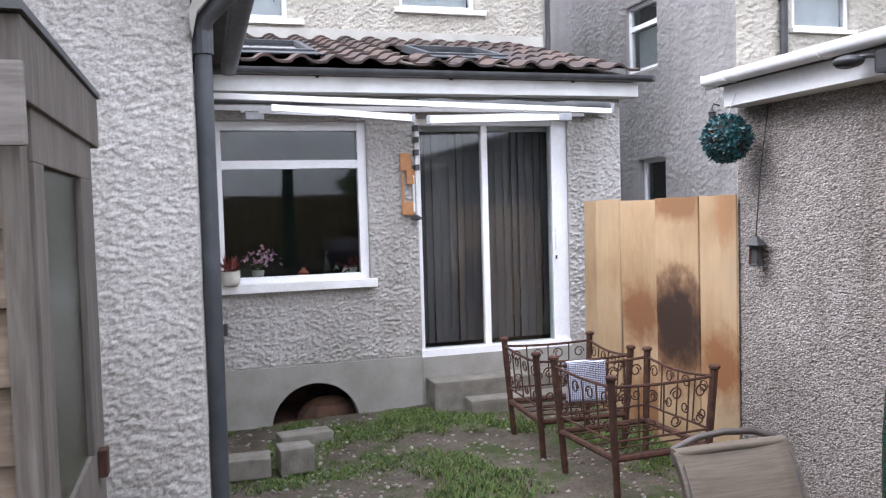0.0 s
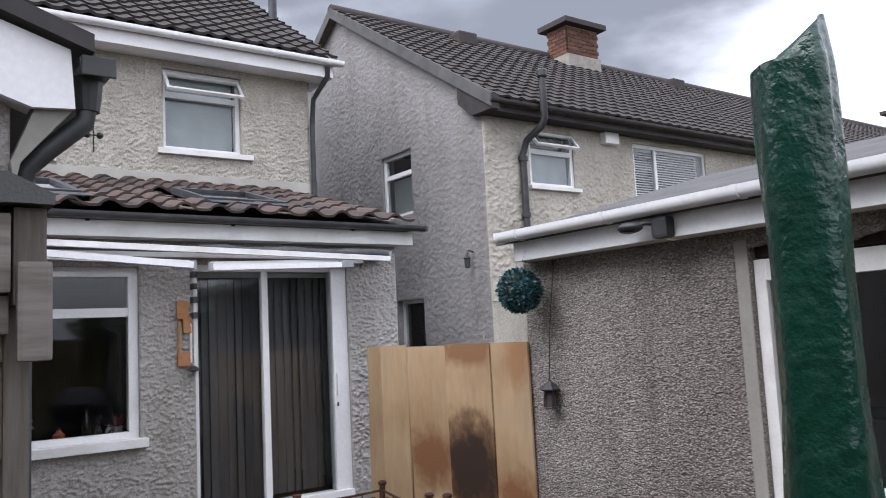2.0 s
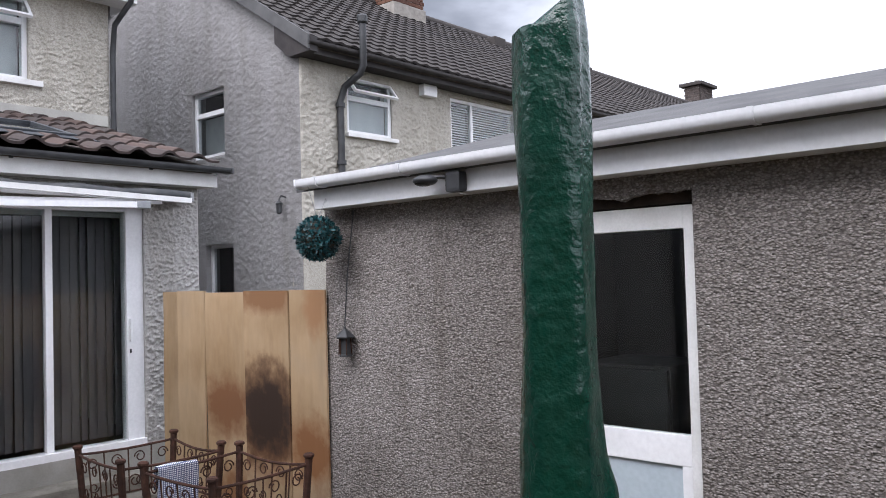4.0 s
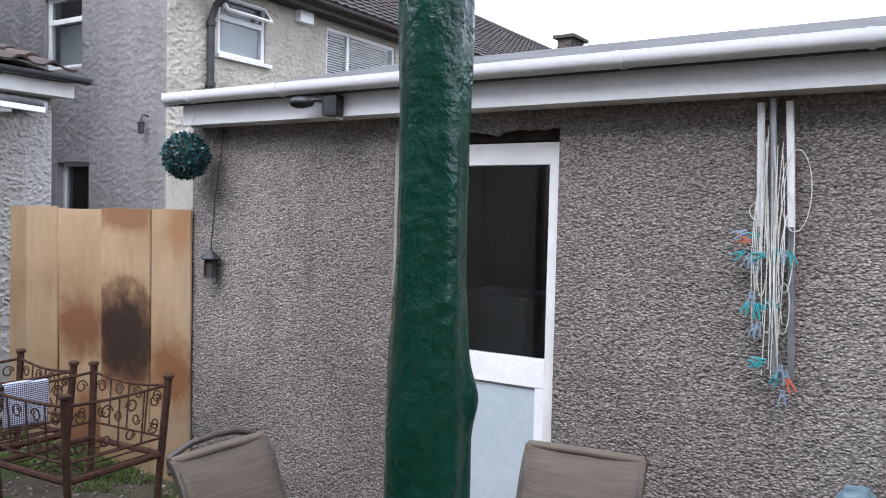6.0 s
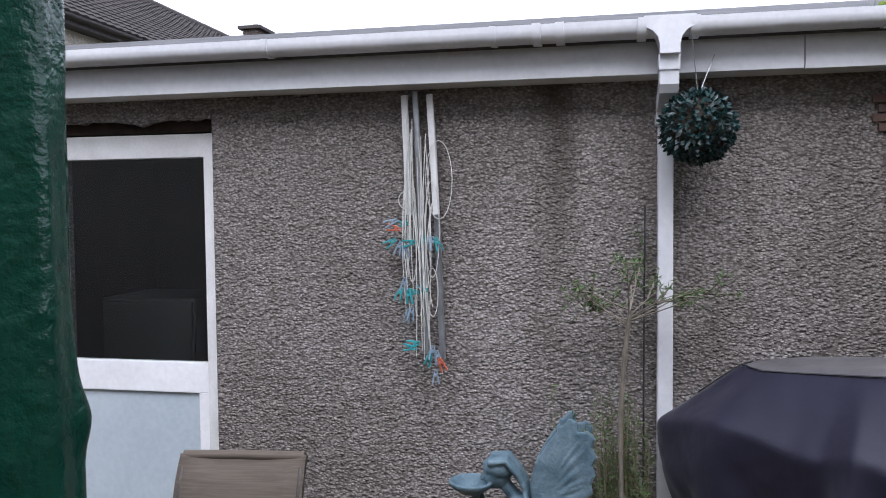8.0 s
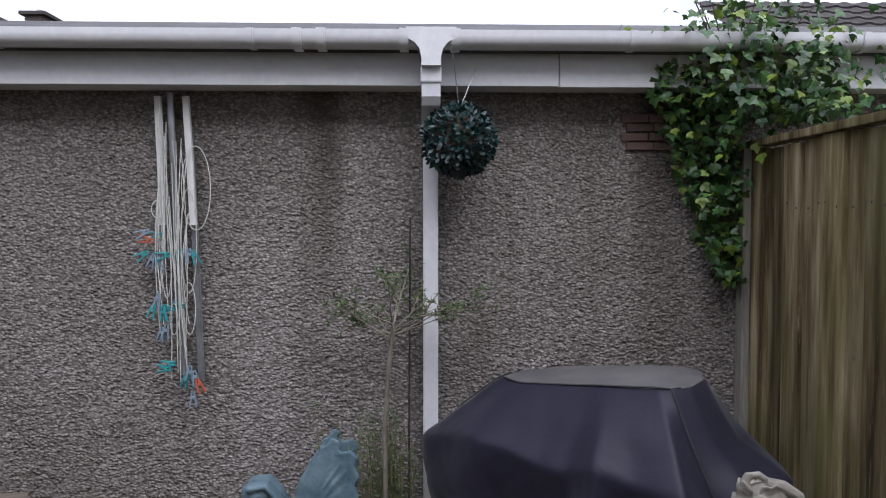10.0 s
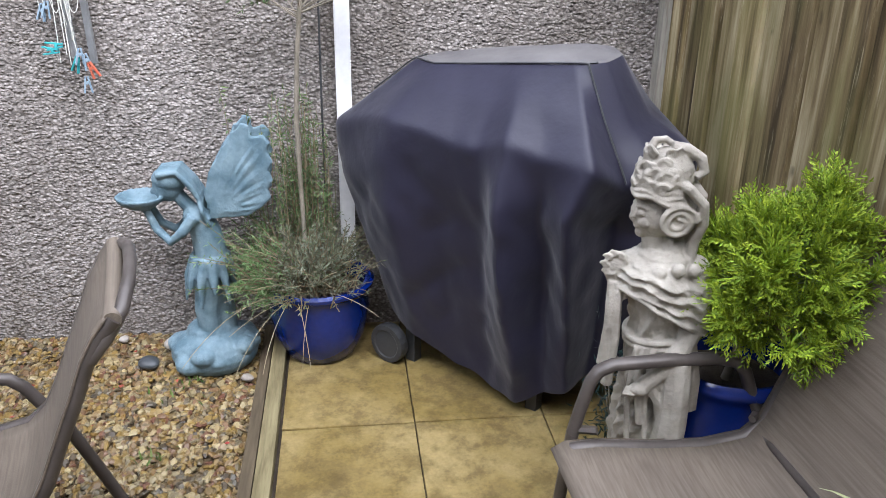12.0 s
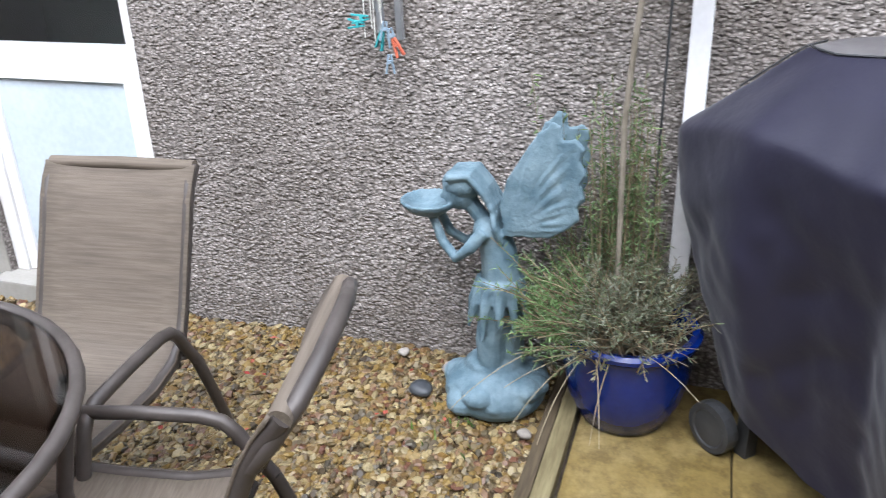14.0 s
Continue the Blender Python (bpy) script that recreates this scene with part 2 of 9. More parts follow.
def pebbledash(name, stones, mortar, cell=0.016, strength=0.9, stain=None, lumps=0.35, streaks=()):
    """Roughcast: small stones stuck in mortar, each with a colour of its own."""
    m, nt, b = material(name, mortar, 0.92, 0, 0.25)
    v = world_coords(nt)
    warp = nt.nodes.new("ShaderNodeVectorMath")
    warp.operation = "MULTIPLY_ADD"
    nz = node(nt, "ShaderNodeTexNoise", Scale=60.0, Detail=3.0)
    nt.links.new(v, nz.inputs["Vector"])
    nt.links.new(nz.outputs["Color"], warp.inputs[0])
    warp.inputs[1].default_value = (0.009, 0.009, 0.006)
    nt.links.new(v, warp.inputs[2])
    vo = node(nt, "ShaderNodeTexVoronoi", Scale=1.0 / cell)
    flat = nt.nodes.new("ShaderNodeMapping")
    flat.inputs["Scale"].default_value = (0.85, 0.85, 1.25)
    nt.links.new(warp.outputs[0], flat.inputs["Vector"])
    nt.links.new(flat.outputs["Vector"], vo.inputs["Vector"])
    pick = nt.nodes.new("ShaderNodeSeparateColor")
    nt.links.new(vo.outputs["Color"], pick.inputs["Color"])
    col = ramp(nt, pick.outputs["Red"], [(i / (len(stones) - 1), c) for i, c in enumerate(stones)])
    # the mortar tone is kept dark to stand in for shade between stones
    edge = ramp(nt, vo.outputs["Distance"], [(0.35, (0, 0, 0)), (0.75, (1, 1, 1))])
    col = mixed(nt, col, mortar, edge)
    st = ramp(nt, noise_of(nt, v, 0.9, 6, 0.6), [(0.35, (0.64, 0.61, 0.58)), (0.65, (1.10, 1.09, 1.08))])
    col = mixed(nt, col, st, 0.8, "MULTIPLY")
    if stain is not None:
        sv = world_coords(nt, (6, 6, 0.7))
        col = mixed(nt, col, stain, ramp(nt, noise_of(nt, sv, 0.8, 4), [(0.56, (0, 0, 0)), (0.75, (0.55, 0.55, 0.55))]))
    for y0, half, z0, z1 in streaks:
        # a dirty streak that runs down from a leaking gutter joint
        xyz = nt.nodes.new("ShaderNodeSeparateXYZ")
        nt.links.new(world_coords(nt), xyz.inputs[0])
        off = sums(nt, sums(nt, xyz.outputs["Y"], y0, "SUBTRACT"), sums(nt, noise_of(nt, world_coords(nt, (1, 1, 0.4)), 3.0, 4), 0.25, "MULTIPLY"))
        near = sums(nt, sums(nt, sums(nt, off, 0.125, "SUBTRACT"), 0.0, "ADD"), 1.0 / half, "MULTIPLY")
        across = ramp(nt, sums(nt, sums(nt, near, near, "MULTIPLY"), 0.5, "MULTIPLY"), [(0.0, (1, 1, 1)), (0.5, (0, 0, 0))])
        down = nt.nodes.new("ShaderNodeMapRange")
        down.inputs["From Min"].default_value, down.inputs["From Max"].default_value = z0, z1
        nt.links.new(xyz.outputs["Z"], down.inputs["Value"])
        grey = nt.nodes.new("ShaderNodeRGBToBW")
        nt.links.new(across, grey.inputs[0])
        fac = sums(nt, sums(nt, grey.outputs[0], down.outputs["Result"], "MULTIPLY"), 0.75, "MULTIPLY")
        col = mixed(nt, col, (0.055, 0.042, 0.032), fac)
    nt.links.new(col, b.inputs["Base Color"])
    h = ramp(nt, vo.outputs["Distance"], [(0.0, (1, 1, 1)), (0.8, (0, 0, 0))])
    bw = nt.nodes.new("ShaderNodeRGBToBW")
    nt.links.new(h, bw.inputs[0])
    tall = sums(nt, sums(nt, bw.outputs[0], pick.outputs["Green"], "MULTIPLY"), sums(nt, noise_of(nt, v, 45, 3), lumps, "MULTIPLY"))
    bump(nt, b, tall, strength, cell * 1.5)
    return m


def roughcast(name, c0, c1, scale, stain=None, relief=0.6):
    """Thrown render under old paint: fine grit, blotches of dirt and faint damp streaks."""
    m, nt, b = material(name, c0, 0.92, 0, 0.2)
    v = world_coords(nt)
    grit = noise_of(nt, v, scale * 2.2, 5, 0.7)
    col = ramp(nt, grit, [(0.28, tuple(0.72 * q for q in c1)), (0.42, c1), (0.56, c0), (0.8, tuple(min(0.85, 1.08 * q) for q in c0))])
    st = ramp(nt, noise_of(nt, v, 0.8, 6, 0.6), [(0.35, (0.82, 0.81, 0.79)), (0.65, (1.05, 1.05, 1.04))])
    col = mixed(nt, col, st, 0.8, "MULTIPLY")
    damp = ramp(nt, noise_of(nt, world_coords(nt, (4, 4, 0.5)), 1.1, 5), [(0.45, (1, 1, 1)), (0.72, (0.78, 0.77, 0.74))])
    col = mixed(nt, col, damp, 0.7, "MULTIPLY")
    if stain is not None:
        col = mixed(nt, col, stain, ramp(nt, noise_of(nt, world_coords(nt, (5, 5, 0.7)), 0.8, 4), [(0.56, (0, 0, 0)), (0.78, (0.5, 0.5, 0.5))]))
    nt.links.new(col, b.inputs["Base Color"])
    lump = noise_of(nt, v, scale * 3.0, 4, 0.65)
    bump(nt, b, lump, relief, 0.35 / scale)
    return m


def wood(name, c0, c1, rough_=0.75, axis=2, size=1.0, knots=True):
    m, nt, b = material(name, c0, rough_, 0, 0.3)
    st = [9.0 / size] * 3
    st[axis] = 0.8 / size
    v = world_coords(nt, st)
    oi = nt.nodes.new("ShaderNodeObjectInfo")
    add = nt.nodes.new("ShaderNodeVectorMath")
    add.operation = "ADD"
    nt.links.new(v, add.inputs[0])
    mul = sums(nt, oi.outputs["Random"], 37.0, "MULTIPLY")
    nt.links.new(mul, add.inputs[1])
    v = add.outputs[0]
    g = noise_of(nt, v, 3.0, 8, 0.65)
    col = ramp(nt, g, [(0.3, c0), (0.7, c1)])
    dark = ramp(nt, noise_of(nt, v, 11.0, 5), [(0.35, (0.6, 0.58, 0.55)), (0.6, (1, 1, 1))])
    col = mixed(nt, col, dark, 0.7, "MULTIPLY")
    tone = ramp(nt, oi.outputs["Random"], [(0, (0.82, 0.82, 0.84)), (1, (1.1, 1.08, 1.04))])
    col = mixed(nt, col, tone, 1.0, "MULTIPLY")
    nt.links.new(col, b.inputs["Base Color"])
    bump(nt, b, g, 0.35, 0.004)
    return m


def glass(name, tint=(0.9, 0.95, 0.95), rough_=0.02):
    m, nt, b = material(name, tint, rough_, 0, 0.5)
    b.inputs["Transmission Weight"].default_value = 1.0
    b.inputs["IOR"].default_value = 1.45
    return m


def varied(name, stops, rough_=0.6, spec=0.4, island=True, relief=0.3, fine=120.0, sheen=0.0):
    """Each loose piece takes its own tone out of a row of colours."""
    m, nt, b = material(name, stops[0], rough_, 0, spec)
    if island:
        g = nt.nodes.new("ShaderNodeNewGeometry")
        fac = g.outputs["Random Per Island"]
    else:
        oi = nt.nodes.new("ShaderNodeObjectInfo")
        fac = oi.outputs["Random"]
    col = ramp(nt, fac, [(i / (len(stops) - 1), c) for i, c in enumerate(stops)])
    v = coords(nt)
    small = ramp(nt, noise_of(nt, v, fine, 4), [(0.3, (0.7, 0.7, 0.7)), (0.7, (1.05, 1.05, 1.05))])
    nt.links.new(mixed(nt, col, small, 0.7, "MULTIPLY"), b.inputs["Base Color"])
    bump(nt, b, noise_of(nt, v, fine, 4), relief, 0.002)
    return m


M = {}
M["dash_shed"] = pebbledash("pebbledash_grey", [(0.145, 0.132, 0.124), (0.33, 0.305, 0.288), (0.225, 0.206, 0.194), (0.44, 0.415, 0.395), (0.27, 0.245, 0.23), (0.36, 0.335, 0.318), (0.16, 0.146, 0.136)], (0.145, 0.132, 0.123), 0.0118, 0.7, (0.10, 0.082, 0.066), 0.5, ((0.42, 0.10, 0.9, 2.3), (-0.95, 0.12, 0.9, 2.2)))
M["dash_house"] = roughcast("roughcast_pale", (0.49, 0.475, 0.458), (0.35, 0.338, 0.32), 40)
M["dash_cream"] = roughcast("roughcast_cream", (0.52, 0.495, 0.44), (0.36, 0.34, 0.295), 30, (0.34, 0.315, 0.27))
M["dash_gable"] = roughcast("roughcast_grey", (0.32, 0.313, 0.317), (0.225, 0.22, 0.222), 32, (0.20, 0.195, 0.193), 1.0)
M["render_base"] = grained("smooth_cement_render", (0.24, 0.23, 0.205), (0.33, 0.315, 0.29), 3, 0.9, 60, 0.3, world=True)
M["pvc"] = grained("white_pvc", (0.86, 0.86, 0.87), (0.78, 0.78, 0.79), 2.5, 0.35, 40, 0.02, world=True)
M["door_panel"] = grained("cool_white_door_panel", (0.44, 0.51, 0.55), (0.50, 0.56, 0.60), 2.5, 0.4, 40, 0.02, world=True)
M["pvc_aged"] = grained("aged_white_gutter_plastic", (0.66, 0.67, 0.69), (0.73, 0.73, 0.74), 3, 0.4, 40, 0.03, world=True)
M["pvc_dirty"] = grained("weathered_white_paint", (0.80, 0.80, 0.79), (0.64, 0.63, 0.61), 4, 0.5, 90, 0.1, world=True)
M["black_pvc"] = grained("black_plastic_pipe", (0.025, 0.026, 0.028), (0.05, 0.052, 0.055), 6, 0.45, 80, 0.05)
M["pipe_grey"] = grained("dark_grey_painted_pipe", (0.03, 0.034, 0.04), (0.06, 0.066, 0.072), 5, 0.5, 80, 0.08)
M["tile_brown"] = varied("brown_concrete_tile", [(0.068, 0.050, 0.045), (0.050, 0.041, 0.039), (0.090, 0.062, 0.053), (0.058, 0.050, 0.047)], 0.85, 0.3, False, 0.5, 60)
M["tile_dark"] = varied("dark_roof_tile", [(0.036, 0.032, 0.031), (0.055, 0.048, 0.045), (0.044, 0.039, 0.037)], 0.85, 0.3, True, 0.5, 40)
M["brick"] = varied("chimney_brick", [(0.105, 0.052, 0.038), (0.145, 0.075, 0.050), (0.070, 0.038, 0.032)], 0.9, 0.2, False, 0.5, 60)
M["brick_sooty"] = varied("sooty_grey_brick", [(0.075, 0.06, 0.055), (0.10, 0.082, 0.075), (0.055, 0.047, 0.044)], 0.9, 0.2, False, 0.5, 60)
M["mortar"] = grained("mortar", (0.32, 0.30, 0.27), (0.22, 0.20, 0.18), 8, 0.95, 100, 0.4, world=True)
M["glass"] = glass("window_glass", (0.86, 0.92, 0.92))
# near-black base colour stands in for the lack of light indoors
M["room_shade"] = grained("shade_dark_interior", (0.028, 0.027, 0.026), (0.045, 0.042, 0.04), 1.5, 0.9, 20, 0.05)
M["blind"] = varied("vertical_blind_fabric", [(0.125, 0.112, 0.118), (0.165, 0.15, 0.15), (0.10, 0.094, 0.10)], 0.85, 0.2, False, 0.1, 200)


# ---- the setting ----
XS = 3.5      # face of the garage wall
YF = 7.15     # face of the extension
YU = 9.78     # face of the upper storey
XN, YN = 6.82, 8.83   # corner of the neighbouring house


def mesh_sheet(x0, x1, y0, y1, step, height):
    bm = bmesh.new()
    nx, ny = max(1, round((x1 - x0) / step)), max(1, round((y1 - y0) / step))
    vs = [[bm.verts.new((x0 + (x1 - x0) * i / nx, y0 + (y1 - y0) * j / ny, 0)) for j in range(ny + 1)] for i in range(nx + 1)]
    for row in vs:
        for v in row:
            v.co.z = height(v.co.x, v.co.y)
    for i in range(nx):
        for j in range(ny):
            bm.faces.new((vs[i][j], vs[i + 1][j], vs[i + 1][j + 1], vs[i][j + 1]))
    return bm


def soil_height(x, y):
    return -0.035 + 0.03 * noise.noise(Vector((x * 1.7, y * 1.7, 0.3))) + 0.012 * noise.noise(Vector((x * 9, y * 9, 2.0))) - 0.05 * max(0.0, min(1.0, (1.9 - x) / 1.2)) * max(0.0, min(1.0, (y - 4.5) / 1.5))


m_, nt_, b_ = material("trodden_soil_and_moss", (0.09, 0.075, 0.06), 0.95, 0, 0.2)
v_ = world_coords(nt_)
c_ = ramp(nt_, noise_of(nt_, v_, 2.2, 6, 0.65), [(0.36, (0.060, 0.049, 0.037)), (0.5, (0.095, 0.080, 0.063)), (0.60, (0.045, 0.058, 0.020))])
c_ = mixed(nt_, c_, ramp(nt_, noise_of(nt_, v_, 60, 4), [(0.3, (0.55, 0.55, 0.55)), (0.7, (1.2, 1.2, 1.2))]), 0.8, "MULTIPLY")
nt_.links.new(c_, b_.inputs["Base Color"])
bump(nt_, b_, noise_of(nt_, v_, 55, 5), 0.8, 0.012)
M["soil"] = m_

# one sheet to the horizon, with the trodden garden on it
solo("ground", mesh_sheet(-260, 260, -260, 260, 40, lambda x, y: -0.16), M["soil"], "dark earth ground under and around the garden", "ground", kind="structure")
solo("garden_soil", mesh_sheet(-1.2, 4.6, 3.0, YF + 0.02, 0.06, soil_height), M["soil"], "bare trodden soil with moss and scattered pebbles", "soil", kind="structure")

# ---- garage ----
DOOR = (1.905, 2.765, -0.2, 2.175)    # opening in the garage wall
GE = 4.31     # end of the garage gutter
GW = 4.41     # end of the garage wall
solo("wall_garage", wall_with_holes(bmesh.new(), -3.6, GW, -0.2, 2.40, [DOOR], XS, XS + 0.22, "x"), M["dash_shed"], "grey pebbledashed garage wall with rusty streaks", "wall", kind="structure")
# garage inside: walls and floor carry its shade in their colour
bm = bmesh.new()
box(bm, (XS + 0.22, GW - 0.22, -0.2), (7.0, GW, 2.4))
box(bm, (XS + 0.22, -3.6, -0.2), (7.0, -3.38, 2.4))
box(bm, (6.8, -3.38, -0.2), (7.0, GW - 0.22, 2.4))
solo("wall_garage_rear", bm, M["room_shade"], "side and rear garage walls, coloured near black for shade", "wall", kind="structure")
solo("floor_garage", boxed((XS + 0.22, -3.38, -0.16), (6.8, GW - 0.22, 0.04)), M["room_shade"], "garage floor coloured near black for shade", "floor", kind="structure")
M["felt"] = grained("grey_roofing_felt", (0.07, 0.07, 0.072), (0.11, 0.11, 0.11), 3, 0.95, 200, 0.4, world=True)
bm = prism(bmesh.new(), [(3.30, 2.40), (5.5, 2.975), (7.2, 2.52), (7.2, 2.47), (5.5, 2.91), (3.30, 2.35)], -3.7, GW + 0.03, "y")
solo("roof_garage", bm, M["felt"], "low felted garage roof with a dark edge", "roof", kind="structure")

fas = thing("fascia_garage", "white plastic fascia board under the garage gutter", "fascia", kind="structure")
part("board", boxed((3.335, -0.50, 2.238), (3.36, GE + 0.0, 2.36), 0.003), M["pvc_aged"], fas)
part("board", boxed((3.338, -3.6, 2.236), (3.362, -0.504, 2.36), 0.003), M["pvc_aged"], fas)
part("soffit", boxed((3.36, -3.6, 2.24), (XS + 0.01, GE - 0.002, 2.252)), M["pvc_dirty"], fas)
part("end_board", boxed((3.36, GE + 0.002, 2.238), (XS - 0.004, GE + 0.022, 2.42), 0.003), M["pvc_aged"], fas)

gut = thing("gutter_garage", "white square-line plastic gutter with clips and a downpipe", "gutter", kind="structure")


def gutter_profile(r, t):
    a = [math.pi + math.pi * k / 10 for k in range(11)]
    squared = [(math.cos(q) / max(abs(math.cos(q)), abs(math.sin(q))) ** 0.75, math.sin(q) / max(abs(math.cos(q)), abs(math.sin(q))) ** 0.75) for q in a]
    return [(r * c, r * d) for c, d in squared] + [((r - t) * c, (r - t) * d) for c, d in reversed(squared)]


def gutter_run(x, z, r, y0, y1, axis="y"):
    return prism(bmesh.new(), [(x + p[0], z + p[1]) for p in gutter_profile(r, 0.006)], y0, y1, axis)


part("channel", gutter_run(3.272, 2.418, 0.058, -3.6, GE + 0.035), M["pvc_aged"], gut, smooth=True)
part("stop_end", prism(bmesh.new(), [(3.272 + p[0] * 1.07, 2.42 + p[1] * 1.07) for p in gutter_profile(0.058, 0.04)[:11]], GE + 0.035, GE + 0.045, "y"), M["pvc_aged"], gut)
for y in (4.16, 3.45, 2.62, 1.53, 0.62, -0.75, -1.6):
    part("clip", prism(bmesh.new(), [(3.272 + p[0], 2.419 + p[1]) for p in gutter_profile(0.064, 0.008)], y - 0.012, y + 0.012, "y"), M["pvc_aged"], gut, smooth=True)
for y in (0.455, 0.37, 0.075, -0.11):
    part("joint", prism(bmesh.new(), [(3.272 + p[0], 2.420 + p[1]) for p in gutter_profile(0.069, 0.010)], y - 0.016, y + 0.016, "y"), M["pvc_aged"], gut, smooth=True)
part("outlet", prism(bmesh.new(), [(-0.112, 2.425), (-0.106, 2.385), (-0.082, 2.372), (-0.064, 2.350), (-0.057, 2.320), (-0.057, 2.290), (0.013, 2.290), (0.013, 2.320), (0.020, 2.350), (0.038, 2.372), (0.062, 2.385), (0.068, 2.425)], 3.205, 3.318, "x"), M["pvc_aged"], gut)
# the pipe is square in section: a short offset, then straight down the wall
part("socket", boxed((3.230, -0.060, 2.235), (3.312, 0.016, 2.292), 0.006), M["pvc_aged"], gut)
part("offset_bend", prism(bmesh.new(), [(3.236, 2.24), (3.306, 2.24), (3.318, 2.215), (3.345, 2.195), (3.468, 2.150), (3.472, 2.090), (3.404, 2.090), (3.400, 2.105), (3.300, 2.135), (3.262, 2.155), (3.240, 2.185)], -0.056, 0.012, "y"), M["pvc_aged"], gut)
part("socket", boxed((3.404, -0.060, 2.055), (3.478, 0.016, 2.100), 0.006), M["pvc_aged"], gut)
part("downpipe", boxed((3.412, -0.052, 0.02), (3.470, 0.006, 2.10), 0.006), M["pvc_aged"], gut)

# garage door: a white half-glazed door, set back in its opening
gd = thing("door_garage", "white half-glazed plastic door, closed, with a panelled lower half", "door", kind="structure")
fx0, fx1 = XS + 0.03, XS + 0.10
bm = bmesh.new()
box(bm, (fx0, 1.909, 0.07), (fx1, 1.967, 2.09), 0.004)
box(bm, (fx0, 2.70, 0.07), (fx1, 2.762, 2.09), 0.004)
box(bm, (fx0, 1.967, 1.985), (fx1, 2.70, 2.09), 0.004)
part("door_frame", bm, M["pvc_dirty"], gd)
bm = bmesh.new()
box(bm, (fx0 + 0.012, 1.97, 0.915), (fx1 - 0.01, 2.697, 1.055), 0.005)
box(bm, (fx0 + 0.012, 1.97, 0.075), (fx1 - 0.01, 2.02, 0.915), 0.004)
box(bm, (fx0 + 0.012, 2.65, 0.075), (fx1 - 0.01, 2.697, 0.915), 0.004)
part("rail", bm, M["pvc"], gd)
part("panel", boxed((fx0 + 0.028, 2.02, 0.09), (fx1 - 0.02, 2.65, 0.915)), M["door_panel"], gd)
part("pane", boxed((fx0 + 0.03, 1.967, 1.055), (fx0 + 0.036, 2.70, 1.985)), M["glass"], gd)
part("threshold", boxed((XS - 0.09, 1.88, -0.15), (XS + 0.2, 2.80, 0.07), 0.01), M["render_base"], gd, "worn concrete threshold")
M["old_lintel"] = grained("dark_rotten_lintel", (0.020, 0.014, 0.010), (0.06, 0.038, 0.026), 9, 0.9, 70, 0.8, dist=0.008, world=True)
part("lintel", boxed((XS + 0.055, 1.907, 2.10), (XS + 0.16, 2.763, 2.17), 0.004), M["old_lintel"], gd, "dark rotten timber lintel above the door")
# ragged edge of broken dash that hangs over the lintel
ragged = [(1.907, 2.19)] + [(1.907 + 0.0428 * k, 2.150 + 0.012 * noise.noise(Vector((k * 0.7, 3.0, 0.0))) * 2 - 0.016 * math.exp(-((k - 8) / 2.5) ** 2)) for k in range(21)] + [(2.763, 2.19)]
part("broken_edge", prism(bmesh.new(), ragged, XS - 0.004, XS + 0.03, "x"), M["dash_shed"], gd, "broken edge of the pebbledash")
part("reveal_band", boxed((XS - 0.006, 2.767, 0.0), (XS + 0.004, 2.838, 2.19), 0.003), M["render_base"], gd, "smooth cement band beside the door")

# ---- extension ----
M["dark_wood"] = wood("dark_weathered_timber", (0.10, 0.085, 0.07), (0.20, 0.17, 0.14), 0.8)
WIN = (0.51, 1.80, 1.09, 2.47)
PAT = (2.24, 3.70, 0.39, 2.50)
solo("wall_extension", wall_with_holes(bmesh.new(), -0.8, 4.245, 0.40, 2.86, [WIN, PAT], YF, YF + 0.3, "y"), M["dash_house"], "pale roughcast rear wall of the kitchen extension", "wall", kind="structure")
solo("wall_extension_side", boxed((3.98, YF + 0.3, -0.2), (4.245, YU, 2.86)), M["dash_house"], "pale roughcast side wall of the extension", "wall", kind="structure")
solo("wall_extension_left", boxed((-0.8, YF + 0.3, -0.2), (-0.6, YU, 2.86)), M["dash_house"], "plain side wall of the extension", "wall", kind="structure")
# base of smooth render, with the round mouth of a drain in it
bm = bmesh.new()
cx, cz, rr = 1.285, -0.13, 0.375
arc = [(cx + rr * math.cos(a), cz + rr * math.sin(a)) for a in (math.pi * k / 20 for k in range(21))][:21]
# the wall on either side of the mouth, then the spandrel above it in narrow strips
box(bm, (-0.8, YF - 0.025, -0.3), (cx - rr, YF + 0.26, 0.40))
box(bm, (cx + rr, YF - 0.025, -0.3), (PAT[0] - 0.004, YF + 0.26, 0.40))
for p, q in zip(arc, arc[1:]):
    prism(bm, [p, (p[0], 0.40), (q[0], 0.40), q], YF - 0.025, YF + 0.26, "y")
solo("plinth_extension", bm, M["render_base"], "smooth grey cement plinth with a half-round opening", "plinth", kind="structure")
M["rust_dark"] = grained("rusty_dark_cavity", (0.05, 0.034, 0.026), (0.16, 0.08, 0.048), 4, 0.95, 50, 0.4, world=True)
bm = bmesh.new()
prism(bm, [(cx + (rr + 0.004) * math.cos(a), cz + (rr + 0.004) * math.sin(a)) for a in (math.pi * k / 20 for k in range(21))] + [(cx + (rr + .03) * math.cos(a), cz + (rr + .03) * math.sin(a)) for a in (math.pi * (20 - k) / 20 for k in range(21))], YF - 0.02, YF + 1.0, "y")
box(bm, (0.8, YF + 0.95, -0.4), (1.8, YF + 1.0, 0.3))
box(bm, (0.8, YF - 0.02, -0.40), (1.8, YF + 1.0, -0.13))
ball(bm, (1.42, YF + 0.25, -0.16), 0.30, 14, 8, (1, 0.6, 0.75))
